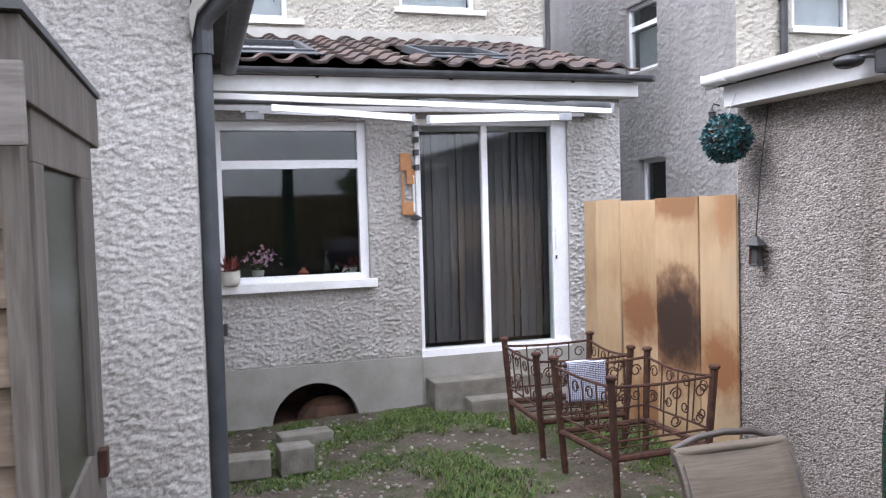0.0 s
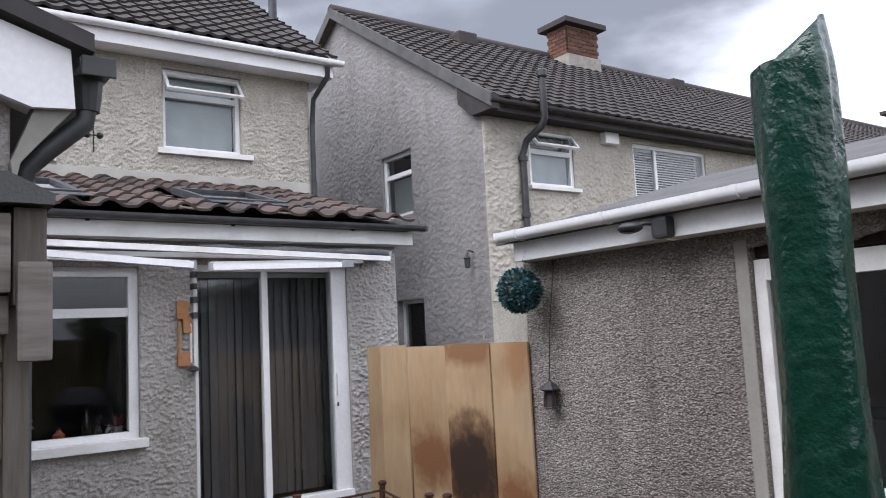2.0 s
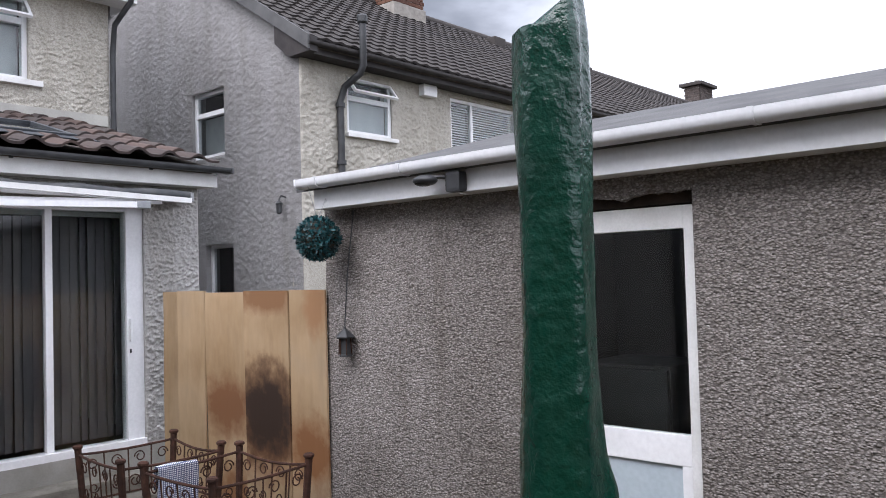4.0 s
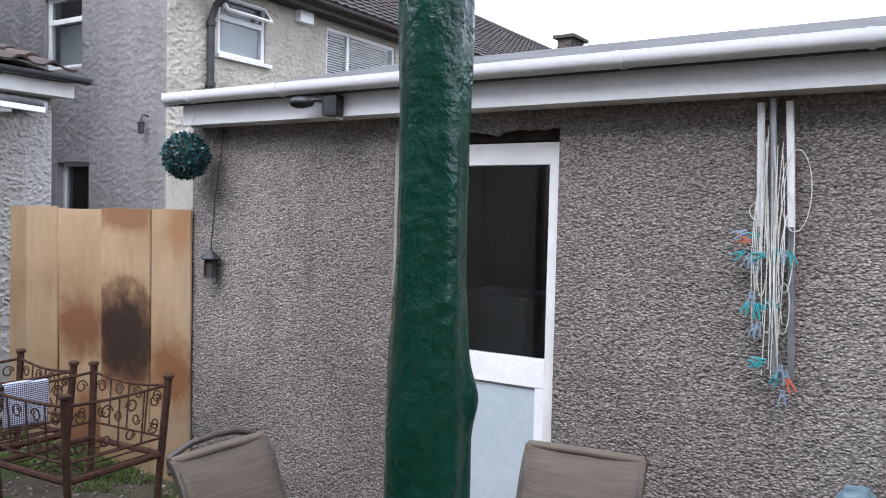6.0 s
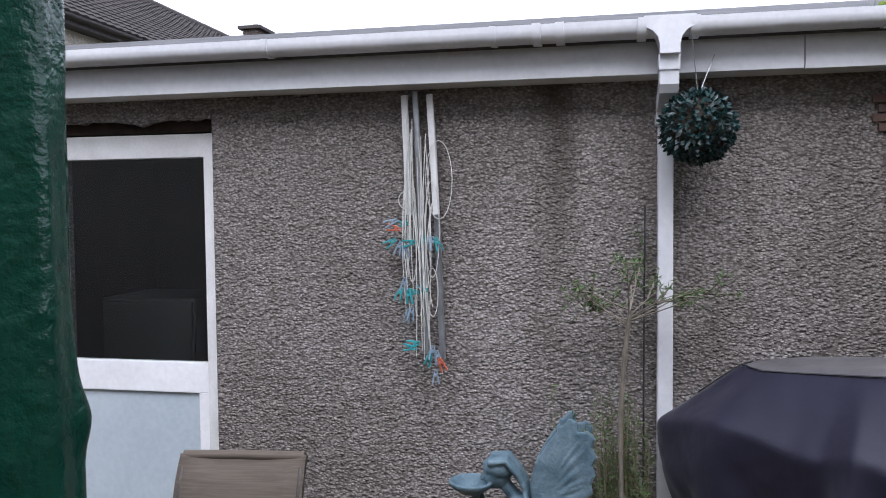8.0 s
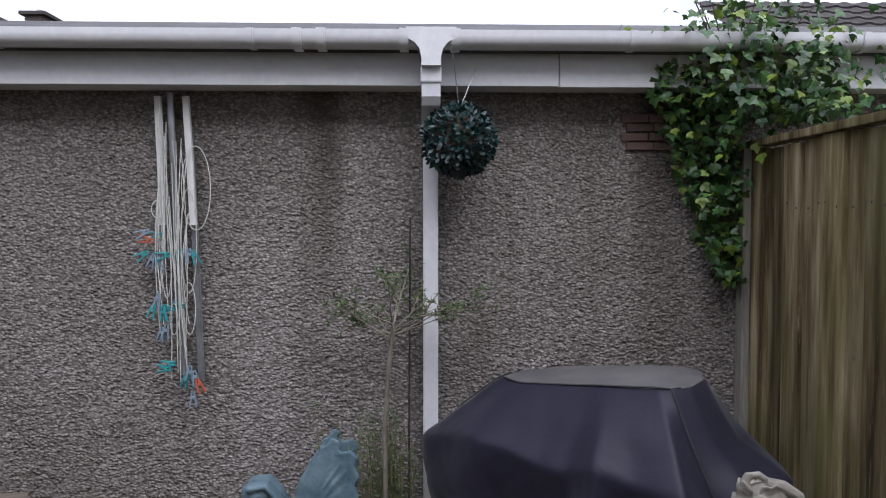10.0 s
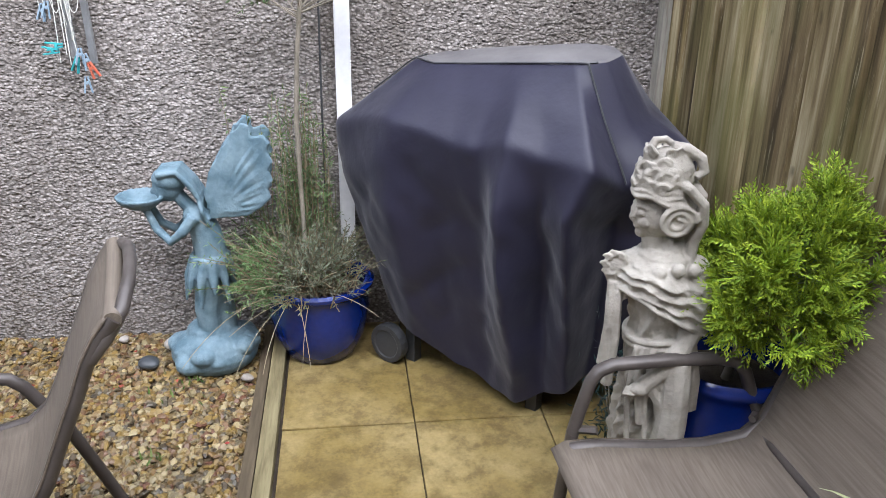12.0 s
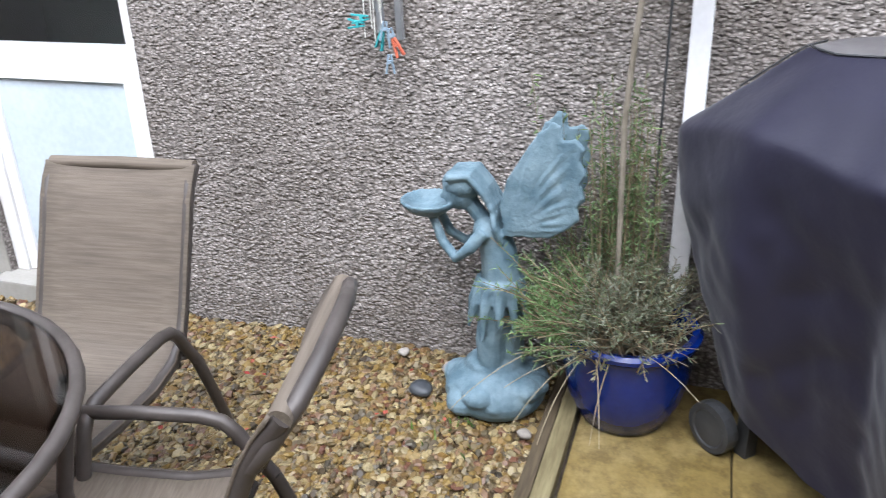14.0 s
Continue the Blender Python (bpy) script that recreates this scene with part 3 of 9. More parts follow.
solo("drain_mouth", bm, M["rust_dark"], "dark rust-stained half-round cavity under the wall", "drain", kind="structure")
stp = thing("door_steps", "worn grey concrete steps below the patio door", "steps", kind="structure")
part("riser", boxed((PAT[0], YF - 0.012, -0.2), (4.245, YF + 0.28, 0.385), 0.006), M["render_base"], stp)
bm = boxed((PAT[0] + 0.02, YF - 0.30, -0.2), (4.0, YF - 0.013, 0.21), 0.02)
M["old_block"] = grained("grubby_worn_concrete", (0.13, 0.12, 0.10), (0.22, 0.205, 0.175), 7, 0.95, 70, 0.7, dist=0.006, world=True)
part("step", bm, M["old_block"], stp)
part("step", boxed((PAT[0] + 0.28, YF - 0.52, -0.2), (3.75, YF - 0.302, 0.075), 0.03), M["old_block"], stp, "broken lower step")
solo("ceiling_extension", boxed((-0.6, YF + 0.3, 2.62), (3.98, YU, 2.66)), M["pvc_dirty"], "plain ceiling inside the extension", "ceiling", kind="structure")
# kitchen floor and back wall are coloured dark in place of shade
solo("floor_extension", boxed((-0.6, YF + 0.3, 0.34), (3.98, YU, 0.40)), M["room_shade"], "kitchen floor behind the glass, coloured dark for shade", "floor", kind="structure")
solo("wall_kitchen", boxed((-0.6, YU - 0.3, 0.40), (3.98, YU - 0.002, 2.62)), M["room_shade"], "kitchen back wall coloured dark for shade", "wall", kind="structure")


def window(name, label, lo, hi, y, transom=None, mullion=None, w=0.06, depth=0.07, sill=None, pane_back=0.03, axis="y", casement=None):
    """A white window facing -y (axis y) or -x (axis x): frame, panes, sill. lo, hi are (across, z)."""
    t = thing(name, label, "window", kind="structure")

    def put(n, a0, c0, a1, c1, d0, d1, mat, bev=0.0):
        if axis == "y":
            return part(n, boxed((a0, y + d0, c0), (a1, y + d1, c1), bev), mat, t)
        return part(n, boxed((y + d0, a0, c0), (y + d1, a1, c1), bev), mat, t)
    (a0, c0), (a1, c1) = lo, hi
    f = bmesh.new()
    for q in ((a0, c0, a0 + w, c1), (a1 - w, c0, a1, c1), (a0 + w, c0, a1 - w, c0 + w), (a0 + w, c1 - w, a1 - w, c1)):
        if axis == "y":
            box(f, (q[0], y, q[1]), (q[2], y + depth, q[3]), 0.004)
        else:
            box(f, (y, q[0], q[1]), (y + depth, q[2], q[3]), 0.004)
    part("window_frame", f, M["pvc"], t)
    rows = [c0 + w, c1 - w]
    if transom:
        put("transom", a0 + w, transom - 0.036, a1 - w, transom + 0.036, 0.002, depth - 0.004, M["pvc"], 0.004)
        rows = [c0 + w, transom - 0.036, transom + 0.036, c1 - w]
    cols = [a0 + w, a1 - w]
    if mullion:
        put("mullion", mullion - 0.03, c0 + w, mullion + 0.03, c1 - w, 0.003, depth - 0.003, M["pvc"], 0.004)
        cols = [a0 + w, mullion - 0.03, mullion + 0.03, a1 - w]
    for k in range(0, len(cols), 2):
        for j in range(0, len(rows), 2):
            put("pane", cols[k], rows[j], cols[k + 1], rows[j + 1], pane_back, pane_back + 0.006, M["glass"])
    if sill:
        put("window_sill", sill[0], sill[2], sill[1], sill[3], -sill[4], 0.02, M["pvc_dirty"], 0.006)
    return t


window("window_kitchen", "white plastic kitchen window with plants inside", (WIN[0], WIN[2]), (WIN[1], WIN[3]), YF + 0.05, 2.11, None, 0.075, 0.08, (0.45, 1.845, 1.045, 1.115, 0.13))

pd = thing("door_patio", "white sliding glass patio door with vertical blinds behind", "door", kind="structure")
bm = bmesh.new()
yd = YF + 0.04
box(bm, (2.24, yd, 0.39), (2.285, yd + 0.1, 2.50), 0.004)
box(bm, (3.545, yd - 0.01, 0.39), (3.70, yd + 0.1, 2.50), 0.006)
box(bm, (2.285, yd, 2.44), (3.545, yd + 0.1, 2.50), 0.004)
box(bm, (2.24, yd - 0.05, 0.375), (3.70, yd + 0.1, 0.445), 0.006)
part("door_frame", bm, M["pvc"], pd)
part("stile", boxed((2.862, yd + 0.005, 0.445), (2.92, yd + 0.07, 2.44), 0.004), M["pvc"], pd)
part("pane", boxed((2.285, yd + 0.045, 0.445), (2.862, yd + 0.051, 2.44)), M["glass"], pd)
part("pane", boxed((2.92, yd + 0.03, 0.445), (3.545, yd + 0.036, 2.44)), M["glass"], pd)
part("door_handle", boxed((3.565, yd - 0.035, 1.30), (3.585, yd - 0.008, 1.50), 0.006), M["pvc"], pd)
part("lock", boxed((3.568, yd - 0.02, 1.20), (3.582, yd - 0.008, 1.235), 0.003), M["black_pvc"], pd)
bl = thing("vertical_blind", "closed grey-brown vertical fabric blind behind glass", "blind")
sl = boxed((-0.044, -0.0015, 0.0), (0.044, 0.0015, 1.93))
first = None
for k in range(17):
    x = 2.32 + k * 0.0765
    o = part("slat", sl if first is None else bmesh.new(), M["blind"], bl) if first is None else new("slat", first)
    if first is None:
        first = o.data
    o.parent = bl
    o.matrix_basis = pose(x, yd + 0.16, 0.47, 0, 0, 20 + 12 * math.sin(k * 1.7))
part("head_rail", boxed((2.27, yd + 0.13, 2.40), (3.56, yd + 0.18, 2.44), 0.004), M["pvc_dirty"], bl)

# roof of the extension
fx = thing("fascia_extension", "weathered white fascia board below the tiles", "fascia", kind="structure")
part("board", boxed((-0.9, 6.945, 2.685), (4.33, 6.97, 2.812), 0.004), M["pvc_dirty"], fx)
part("soffit", boxed((-0.9, 6.97, 2.69), (4.31, YF + 0.01, 2.705)), M["pvc_dirty"], fx)
bm = gutter_run(6.87, 2.862, 0.05, -0.95, 4.42, "x")
gx = thing("gutter_extension", "black plastic gutter along the extension eaves", "gutter", kind="structure")
part("channel", bm, M["black_pvc"], gx, smooth=True)
part("stop_end", boxed((4.40, 6.815, 2.81), (4.43, 6.925, 2.865), 0.01), M["black_pvc"], gx)
for x in (0.2, 1.35, 2.5, 3.65):
    part("bracket", boxed((x, 6.93, 2.80), (x + 0.03, 6.95, 2.84), 0.003), M["black_pvc"], gx)

RE, RT = (6.86, 2.90), (9.79, 3.71)     # eaves and top of the roof plane (y, z)
rl = math.hypot(RT[0] - RE[0], RT[1] - RE[1])
pitch = math.atan2(RT[1] - RE[1], RT[0] - RE[0])
bm = prism(bmesh.new(), [(RE[0] + 0.02, RE[1] - 0.05), (RT[0], RT[1] - 0.05), (RT[0], RT[1] - 0.12), (RE[0] + 0.1, RE[1] - 0.09)], -0.9, 4.28, "x")
solo("roof_deck", bm, M["dark_wood"], "dark boarding under the extension tiles", "roof", kind="structure")

ca = thing("storage_cabinet", "cabinet inside the garage, its green darkened for shade", "cabinet", (4.15, 2.36, 0.04))
# pale green taken down to near black: the garage's shade in its colour
M["cab_shaded"] = grained("green_steel_darkened_for_shade", (0.03, 0.033, 0.03), (0.045, 0.048, 0.044), 4, 0.5, 60, 0.05)
part("body", boxed((0, 0, 0), (0.5, 0.55, 1.24), 0.01), M["cab_shaded"], ca)
part("door", boxed((-0.02, 0.01, 0.02), (-0.001, 0.54, 1.22), 0.006), M["cab_shaded"], ca)
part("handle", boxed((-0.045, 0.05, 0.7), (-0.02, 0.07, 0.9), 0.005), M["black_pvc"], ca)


# ---- upper storey of the house ----
M["white_stucco"] = grained("flat_grey_band", (0.45, 0.44, 0.40), (0.36, 0.35, 0.32), 3, 0.9, 50, 0.3, world=True)
W1 = (2.785, 3.75, 4.12, 5.10)
W0 = (0.50, 1.46, 3.93, 5.10)
solo("wall_house", wall_with_holes(bmesh.new(), -3.0, 4.67, 0.0, 5.30, [W1, W0], YU, YU + 0.25, "y"), M["dash_cream"], "cream roughcast rear wall of the house", "wall", kind="structure")
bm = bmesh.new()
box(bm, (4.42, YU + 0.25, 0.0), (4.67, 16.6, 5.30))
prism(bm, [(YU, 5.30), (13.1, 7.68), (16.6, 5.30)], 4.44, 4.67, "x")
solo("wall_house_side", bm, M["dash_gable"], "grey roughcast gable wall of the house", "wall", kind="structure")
solo("wall_house_far", boxed((-3.0, YU + 0.25, 0.0), (-2.75, 16.6, 5.30)), M["dash_gable"], "plain far wall of the house", "wall", kind="structure")
solo("trim_abutment", boxed((-0.8, YU - 0.035, 3.70), (4.64, YU - 0.001, 3.83), 0.006), M["white_stucco"], "smooth band where the lower roof meets the wall", "trim", kind="structure")
window("window_upper", "white plastic upstairs window with its fanlight open", (W1[0], W1[2]), (W1[1], W1[3]), YU + 0.06, 4.80, None, 0.055, 0.08, (2.72, 3.88, 4.06, 4.125, 0.12))
window("window_upper_side", "white upstairs window beside the outbuilding roof", (W0[0], W0[2]), (W0[1], W0[3]), YU + 0.06, 4.80, None, 0.055, 0.08, (0.44, 1.64, 3.865, 3.935, 0.12))


def open_fanlight(name, x0, x1, z1, drop, y, parent_label):
    t = thing(name, parent_label, "window sash")
    h = drop
    f = bmesh.new()
    for q in ((x0, -h, x1, -h + 0.035), (x0, -0.035, x1, 0.0), (x0, -h + 0.035, x0 + 0.035, -0.035), (x1 - 0.035, -h + 0.035, x1, -0.035)):
        box(f, (q[0], -0.04, q[1]), (q[2], 0.0, q[3]), 0.003)
    o = part("sash_frame", f, M["pvc"], t)
    p = part("pane", boxed((x0 + 0.035, -0.022, -h + 0.035), (x1 - 0.035, -0.016, -0.035)), M["glass"], t)
    t.matrix_basis = pose(0, y, z1, -38, 0, 0)
    return t


open_fanlight("fanlight_sash", 2.80, 3.735, 5.03, 0.30, YU + 0.05, "white plastic fanlight propped open outwards")


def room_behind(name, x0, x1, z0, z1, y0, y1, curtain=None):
    """A room shell behind a window, coloured dark for shade, open towards the glass."""
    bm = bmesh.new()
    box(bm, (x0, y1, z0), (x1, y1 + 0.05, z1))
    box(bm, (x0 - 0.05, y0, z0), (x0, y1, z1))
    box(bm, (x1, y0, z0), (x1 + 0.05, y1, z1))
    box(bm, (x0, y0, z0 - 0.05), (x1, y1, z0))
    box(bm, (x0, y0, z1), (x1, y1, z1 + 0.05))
    return solo(name, bm, M["room_shade"], "room walls behind the window, coloured dark for shade", "room", kind="structure")


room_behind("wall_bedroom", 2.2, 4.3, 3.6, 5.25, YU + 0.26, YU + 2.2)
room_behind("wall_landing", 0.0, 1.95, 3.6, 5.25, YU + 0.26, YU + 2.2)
M["net"] = grained("grey_net_curtain", (0.42, 0.43, 0.44), (0.52, 0.53, 0.53), 6, 0.9, 200, 0.2)
solo("roller_blind", boxed((2.84, YU + 0.20, 4.17), (3.70, YU + 0.206, 5.06)), M["net"], "pale grey blind drawn behind the upstairs window", "blind")
solo("roller_blind", boxed((0.55, YU + 0.20, 3.98), (1.41, YU + 0.206, 5.06)), M["net"], "pale grey blind drawn behind the landing window", "blind")


def tiled_roof(name, label, x0, x1, eave, ridge, wave=0.30, course=0.33, amp=0.035, mat=None, both=True, lift=0.03):
    """Rolled roof tiles in overlapping courses, as one relief sheet; eave and ridge are (y, z)."""
    bm = bmesh.new()
    n = max(1, round(math.hypot(ridge[0] - eave[0], ridge[1] - eave[1]) / course))
    nx = round((x1 - x0) / wave) * 6
    ny_, nz_ = -(ridge[1] - eave[1]), (ridge[0] - eave[0])
    ln = math.hypot(ny_, nz_)
    ny_, nz_ = ny_ / ln, nz_ / ln
    for c in range(n):
        rows = []
        for k, s in ((0, lift), (1, 0.0)):
            f = (c + k * 1.08) / n
            row = []
            for i in range(nx + 1):
                ph = (i % 6) / 6
                prof = amp * max(0.0, math.sin(math.pi * min(1.0, ph / 0.55))) if ph < 0.55 else -0.15 * amp
                h = prof + s + 0.004 * noise.noise(Vector((i * 0.21, c * 1.3, 4.0)))
                row.append(bm.verts.new((x0 + (x1 - x0) * i / nx, eave[0] + (ridge[0] - eave[0]) * f + ny_ * h, eave[1] + (ridge[1] - eave[1]) * f + nz_ * h)))
            rows.append(row)
        low = [bm.verts.new(v.co - Vector((0, ny_, nz_)) * (lift + 0.005)) for v in rows[0]]
        for i in range(nx):
            bm.faces.new((rows[0][i], rows[0][i + 1], rows[1][i + 1], rows[1][i]))
            bm.faces.new((low[i], low[i + 1], rows[0][i + 1], rows[0][i]))
    return bm


def house_roof(name, label, x0, x1, eave, ridge, wave, course, amp, far_eave_y, end_thick=0.12, mat="tile_dark"):
    t = thing(name, label, "roof", kind="structure")
    part("tiles", tiled_roof(name, label, x0, x1, eave, ridge, wave, course, amp), M[mat], t, kind="stuff")
    dz = ridge[1] - (ridge[1] - eave[1]) * (far_eave_y - ridge[0]) / (ridge[0] - eave[0])
    bm = prism(bmesh.new(), [(eave[0] + 0.05, eave[1] - 0.02), (ridge[0], ridge[1] - 0.02), (far_eave_y, dz), (far_eave_y, dz - 0.1), (ridge[0], ridge[1] - 0.14), (eave[0] + 0.05, eave[1] - 0.10)], x0 + 0.02, x1 - 0.02, "x")
    part("deck", bm, M["dark_wood"], t)
    bm = tube(bmesh.new(), [(x0, ridge[0], ridge[1] - 0.02), (x1, ridge[0], ridge[1] - 0.02)], 0.12, 10)
    part("ridge_tiles", bm, M[mat], t, smooth=True)
    return t


house_roof("roof_house", "dark brown tiled pitched roof of the house", -3.2, 4.90, (9.36, 5.42), (13.1, 7.86), 0.22, 0.26, 0.024, 16.9)
fh = thing("eaves_house", "white fascia, soffit and gutter of the house", "eaves", kind="structure")
part("fascia", boxed((-3.2, 9.43, 5.17), (4.86, 9.46, 5.36), 0.004), M["pvc"], fh)
part("soffit", boxed((-3.2, 9.46, 5.19), (4.84, YU + 0.01, 5.21)), M["pvc"], fh)
part("end_board", boxed((4.84, 9.44, 5.17), (4.87, YU + 0.3, 5.40), 0.004), M["pvc"], fh)
part("gutter", gutter_run(9.37, 5.38, 0.06, -3.2, 4.98, "x"), M["pvc"], fh, smooth=True)
for x in (0.4, 1.6, 2.8, 4.0, 4.75):
    part("clip", prism(bmesh.new(), [(9.37 + p[0], 5.381 + p[1]) for p in gutter_profile(0.066, 0.008)], x, x + 0.03, "x"), M["pvc"], fh)
bm = tube(bmesh.new(), [(4.78, 9.40, 5.30), (4.78, 9.42, 5.18), (4.72, 9.72, 4.95), (4.70, 9.74, 4.6), (4.70, 9.74, 0.0)], 0.035, 8)
part("downpipe", bm, M["black_pvc"], fh, "black downpipe at the corner", smooth=True)
solo("roof_vent_pipe", tube(bmesh.new(), [(4.76, 11.0, 0.0), (4.76, 11.0, 6.95)], 0.06, 10), M["pipe_grey"], "grey vent pipe beside the gable", "vent pipe", smooth=True)

# ---- neighbouring terrace ----
NE, NR = (8.47, 4.93), (12.79, 7.70)
NW1 = (7.64, 8.53, 3.84, 4.66)
NW2 = (9.85, 11.71, 3.76, 4.68)
NW3 = (14.3, 15.2, 3.84, 4.66)
solo("wall_terrace", wall_with_holes(bmesh.new(), XN + 0.002, 46.0, 0.0, 4.95, [NW1, NW2, NW3], YN, YN + 0.25, "y"), M["dash_cream"], "cream roughcast rear wall of the neighbouring terrace", "wall", kind="structure")
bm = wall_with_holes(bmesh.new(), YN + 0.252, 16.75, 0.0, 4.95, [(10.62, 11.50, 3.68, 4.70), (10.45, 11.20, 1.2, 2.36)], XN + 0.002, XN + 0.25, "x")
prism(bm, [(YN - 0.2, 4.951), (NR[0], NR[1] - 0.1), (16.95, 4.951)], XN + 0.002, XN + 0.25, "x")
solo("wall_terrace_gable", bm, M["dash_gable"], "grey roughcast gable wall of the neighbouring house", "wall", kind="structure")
solo("wall_terrace_end", boxed((45.7, YN + 0.25, 0), (46, 16.7, 4.95)), M["dash_gable"], "plain far end of the terrace", "wall", kind="structure")
house_roof("roof_terrace", "brown tiled roof of the neighbouring terrace", XN - 0.14, 46.0, NE, NR, 0.24, 0.27, 0.018, 17.0)
tb = thing("eaves_terrace", "dark brown fascia, bargeboard and gutter of the terrace", "eaves", kind="structure")
M["brown_board"] = grained("dark_brown_painted_board", (0.020, 0.017, 0.017), (0.038, 0.032, 0.031), 4, 0.6, 60, 0.1, world=True)
part("fascia", boxed((XN - 0.05, 8.54, 4.76), (46, 8.57, 4.92)), M["brown_board"], tb)
part("soffit", boxed((XN - 0.05, 8.57, 4.77), (46, YN + 0.01, 4.79)), M["brown_board"], tb)
part("gutter", gutter_run(8.47, 4.90, 0.06, XN - 0.15, 46, "x"), M["brown_board"], tb, smooth=True)
bm = prism(bmesh.new(), [(8.45, 4.78), (NR[0], NR[1] - 0.16), (16.9, 4.80), (16.9, 4.97), (NR[0], NR[1] + 0.03), (8.45, 4.97)], XN - 0.16, XN - 0.13, "x")
part("bargeboard", bm, M["felt"], tb, "weathered grey verge board")
bm = prism(bmesh.new(), [(8.45, 4.76), (8.45, 4.96), (9.2, 5.43), (9.2, 5.0), (8.9, 4.76)], XN - 0.128, XN + 0.0, "x")
part("box_end", bm, M["brown_board"], tb)
for nm, lab, q, tr, mu, sill in (("window_terrace_bath", "white bathroom window with its fanlight open", NW1, 4.36, None, (7.60, 8.60, 3.79, 3.845, 0.1)), ("window_terrace_bed", "white bedroom window with pale blinds", NW2, None, 10.42, (9.80, 11.76, 3.71, 3.765, 0.1)), ("window_terrace_far", "white window further along the terrace", NW3, 4.36, None, (14.25, 15.25, 3.79, 3.845, 0.1))):
    window(nm, lab, (q[0], q[2]), (q[1], q[3]), YN + 0.03, tr, mu, 0.06, 0.07, sill)
open_fanlight("fanlight_sash", 7.66, 8.51, 4.62, 0.28, YN + 0.03, "white plastic bathroom fanlight propped open")
room_behind("wall_terrace_bath", 7.2, 9.0, 3.3, 4.9, YN + 0.26, YN + 1.5)
solo("frosted_film", boxed((7.70, YN + 0.12, 3.9), (8.47, YN + 0.126, 4.33)), M["net"], "pale frosted film behind the bathroom window", "film")
room_behind("wall_terrace_bed", 9.6, 12.0, 3.3, 4.9, YN + 0.26, YN + 1.5)
ve = thing("venetian_blind", "white venetian blind lowered behind the bedroom window", "blind")
sd = None
for k in range(20):
    if sd is None:
        o = part("slat", boxed((9.92, -0.012, -0.001), (11.64, 0.012, 0.001)), M["pvc"], ve)
        sd = o.data
    else:
        o = new("slat", sd)
        o.parent = ve
    o.matrix_basis = pose(0, YN + 0.16, 3.83 + k * 0.041, 50, 0, 0)
part("head_rail", boxed((9.90, YN + 0.14, 4.62), (11.66, YN + 0.18, 4.65)), M["pvc"], ve)
window("window_gable", "narrow white side window in the grey gable", (10.62, 3.68), (11.50, 4.70), XN + 0.05, 4.36, None, 0.055, 0.08, None, axis="x")
window("window_gable_low", "small white low window in the grey gable", (10.45, 1.2), (11.20, 2.36), XN + 0.10, None, None, 0.05, 0.07, None, axis="x")
# stairwell shell, its shade put into the colour
bm = bmesh.new()
box(bm, (XN + 0.9, 10.1, 0.6), (XN + 0.95, 11.9, 4.9))
box(bm, (XN + 0.26, 10.1, 0.6), (XN + 0.9, 10.15, 4.9))
box(bm, (XN + 0.26, 11.85, 0.6), (XN + 0.9, 11.9, 4.9))
box(bm, (XN + 0.26, 10.15, 4.85), (XN + 0.9, 11.85, 4.9))
solo("wall_terrace_stairs", bm, M["room_shade"], "stairwell wall behind the gable windows, coloured dark for shade", "wall", kind="structure")
solo("roller_blind", boxed((XN + 0.2, 10.68, 3.74), (XN + 0.206, 11.44, 4.33)), M["net"], "pale blue-grey blind behind the gable window", "blind")
nl = thing("outside_wall_lamp", "small black wall lamp on the grey gable", "wall lamp", (XN, 9.18, 2.80))
part("bracket", tube(bmesh.new(), [(0, 0, 0.12), (-0.09, 0, 0.14), (-0.12, 0, 0.08)], 0.012, 6), M["black_pvc"], nl)
part("lantern", lathe(bmesh.new(), [(0.01, 0.08), (0.06, 0.03), (0.045, 0.02), (0.04, -0.09), (0.015, -0.11)], 8, (-0.12, 0, 0)), M["black_pvc"], nl)
pp = thing("soil_pipe", "black soil pipe with a swan neck and vent above the eaves", "pipe")
part("pipe", tube(bmesh.new(), [(7.46, YN - 0.07, 0.0), (7.46, YN - 0.07, 4.25), (7.50, YN - 0.12, 4.45), (7.545, YN - 0.40, 4.60), (7.55, YN - 0.46, 4.70), (7.55, YN - 0.46, 5.30)], 0.05, 10), M["black_pvc"], pp, smooth=True)
for z in (1.0, 2.2, 3.4, 4.2):
    part("collar", lathe(bmesh.new(), [(0.068, -0.03), (0.068, 0.03)], 12, (7.46, YN - 0.07, z)), M["black_pvc"], pp)
part("cowl", lathe(bmesh.new(), [(0.06, 0), (0.075, 0.02), (0.075, 0.10), (0.06, 0.12)], 12, (7.55, YN - 0.46, 5.27)), M["black_pvc"], pp)
solo("alarm_box", boxed((9.12, YN - 0.12, 4.585), (9.42, YN, 4.765), 0.015), M["pvc"], "white plastic box under the terrace eaves", "alarm box")


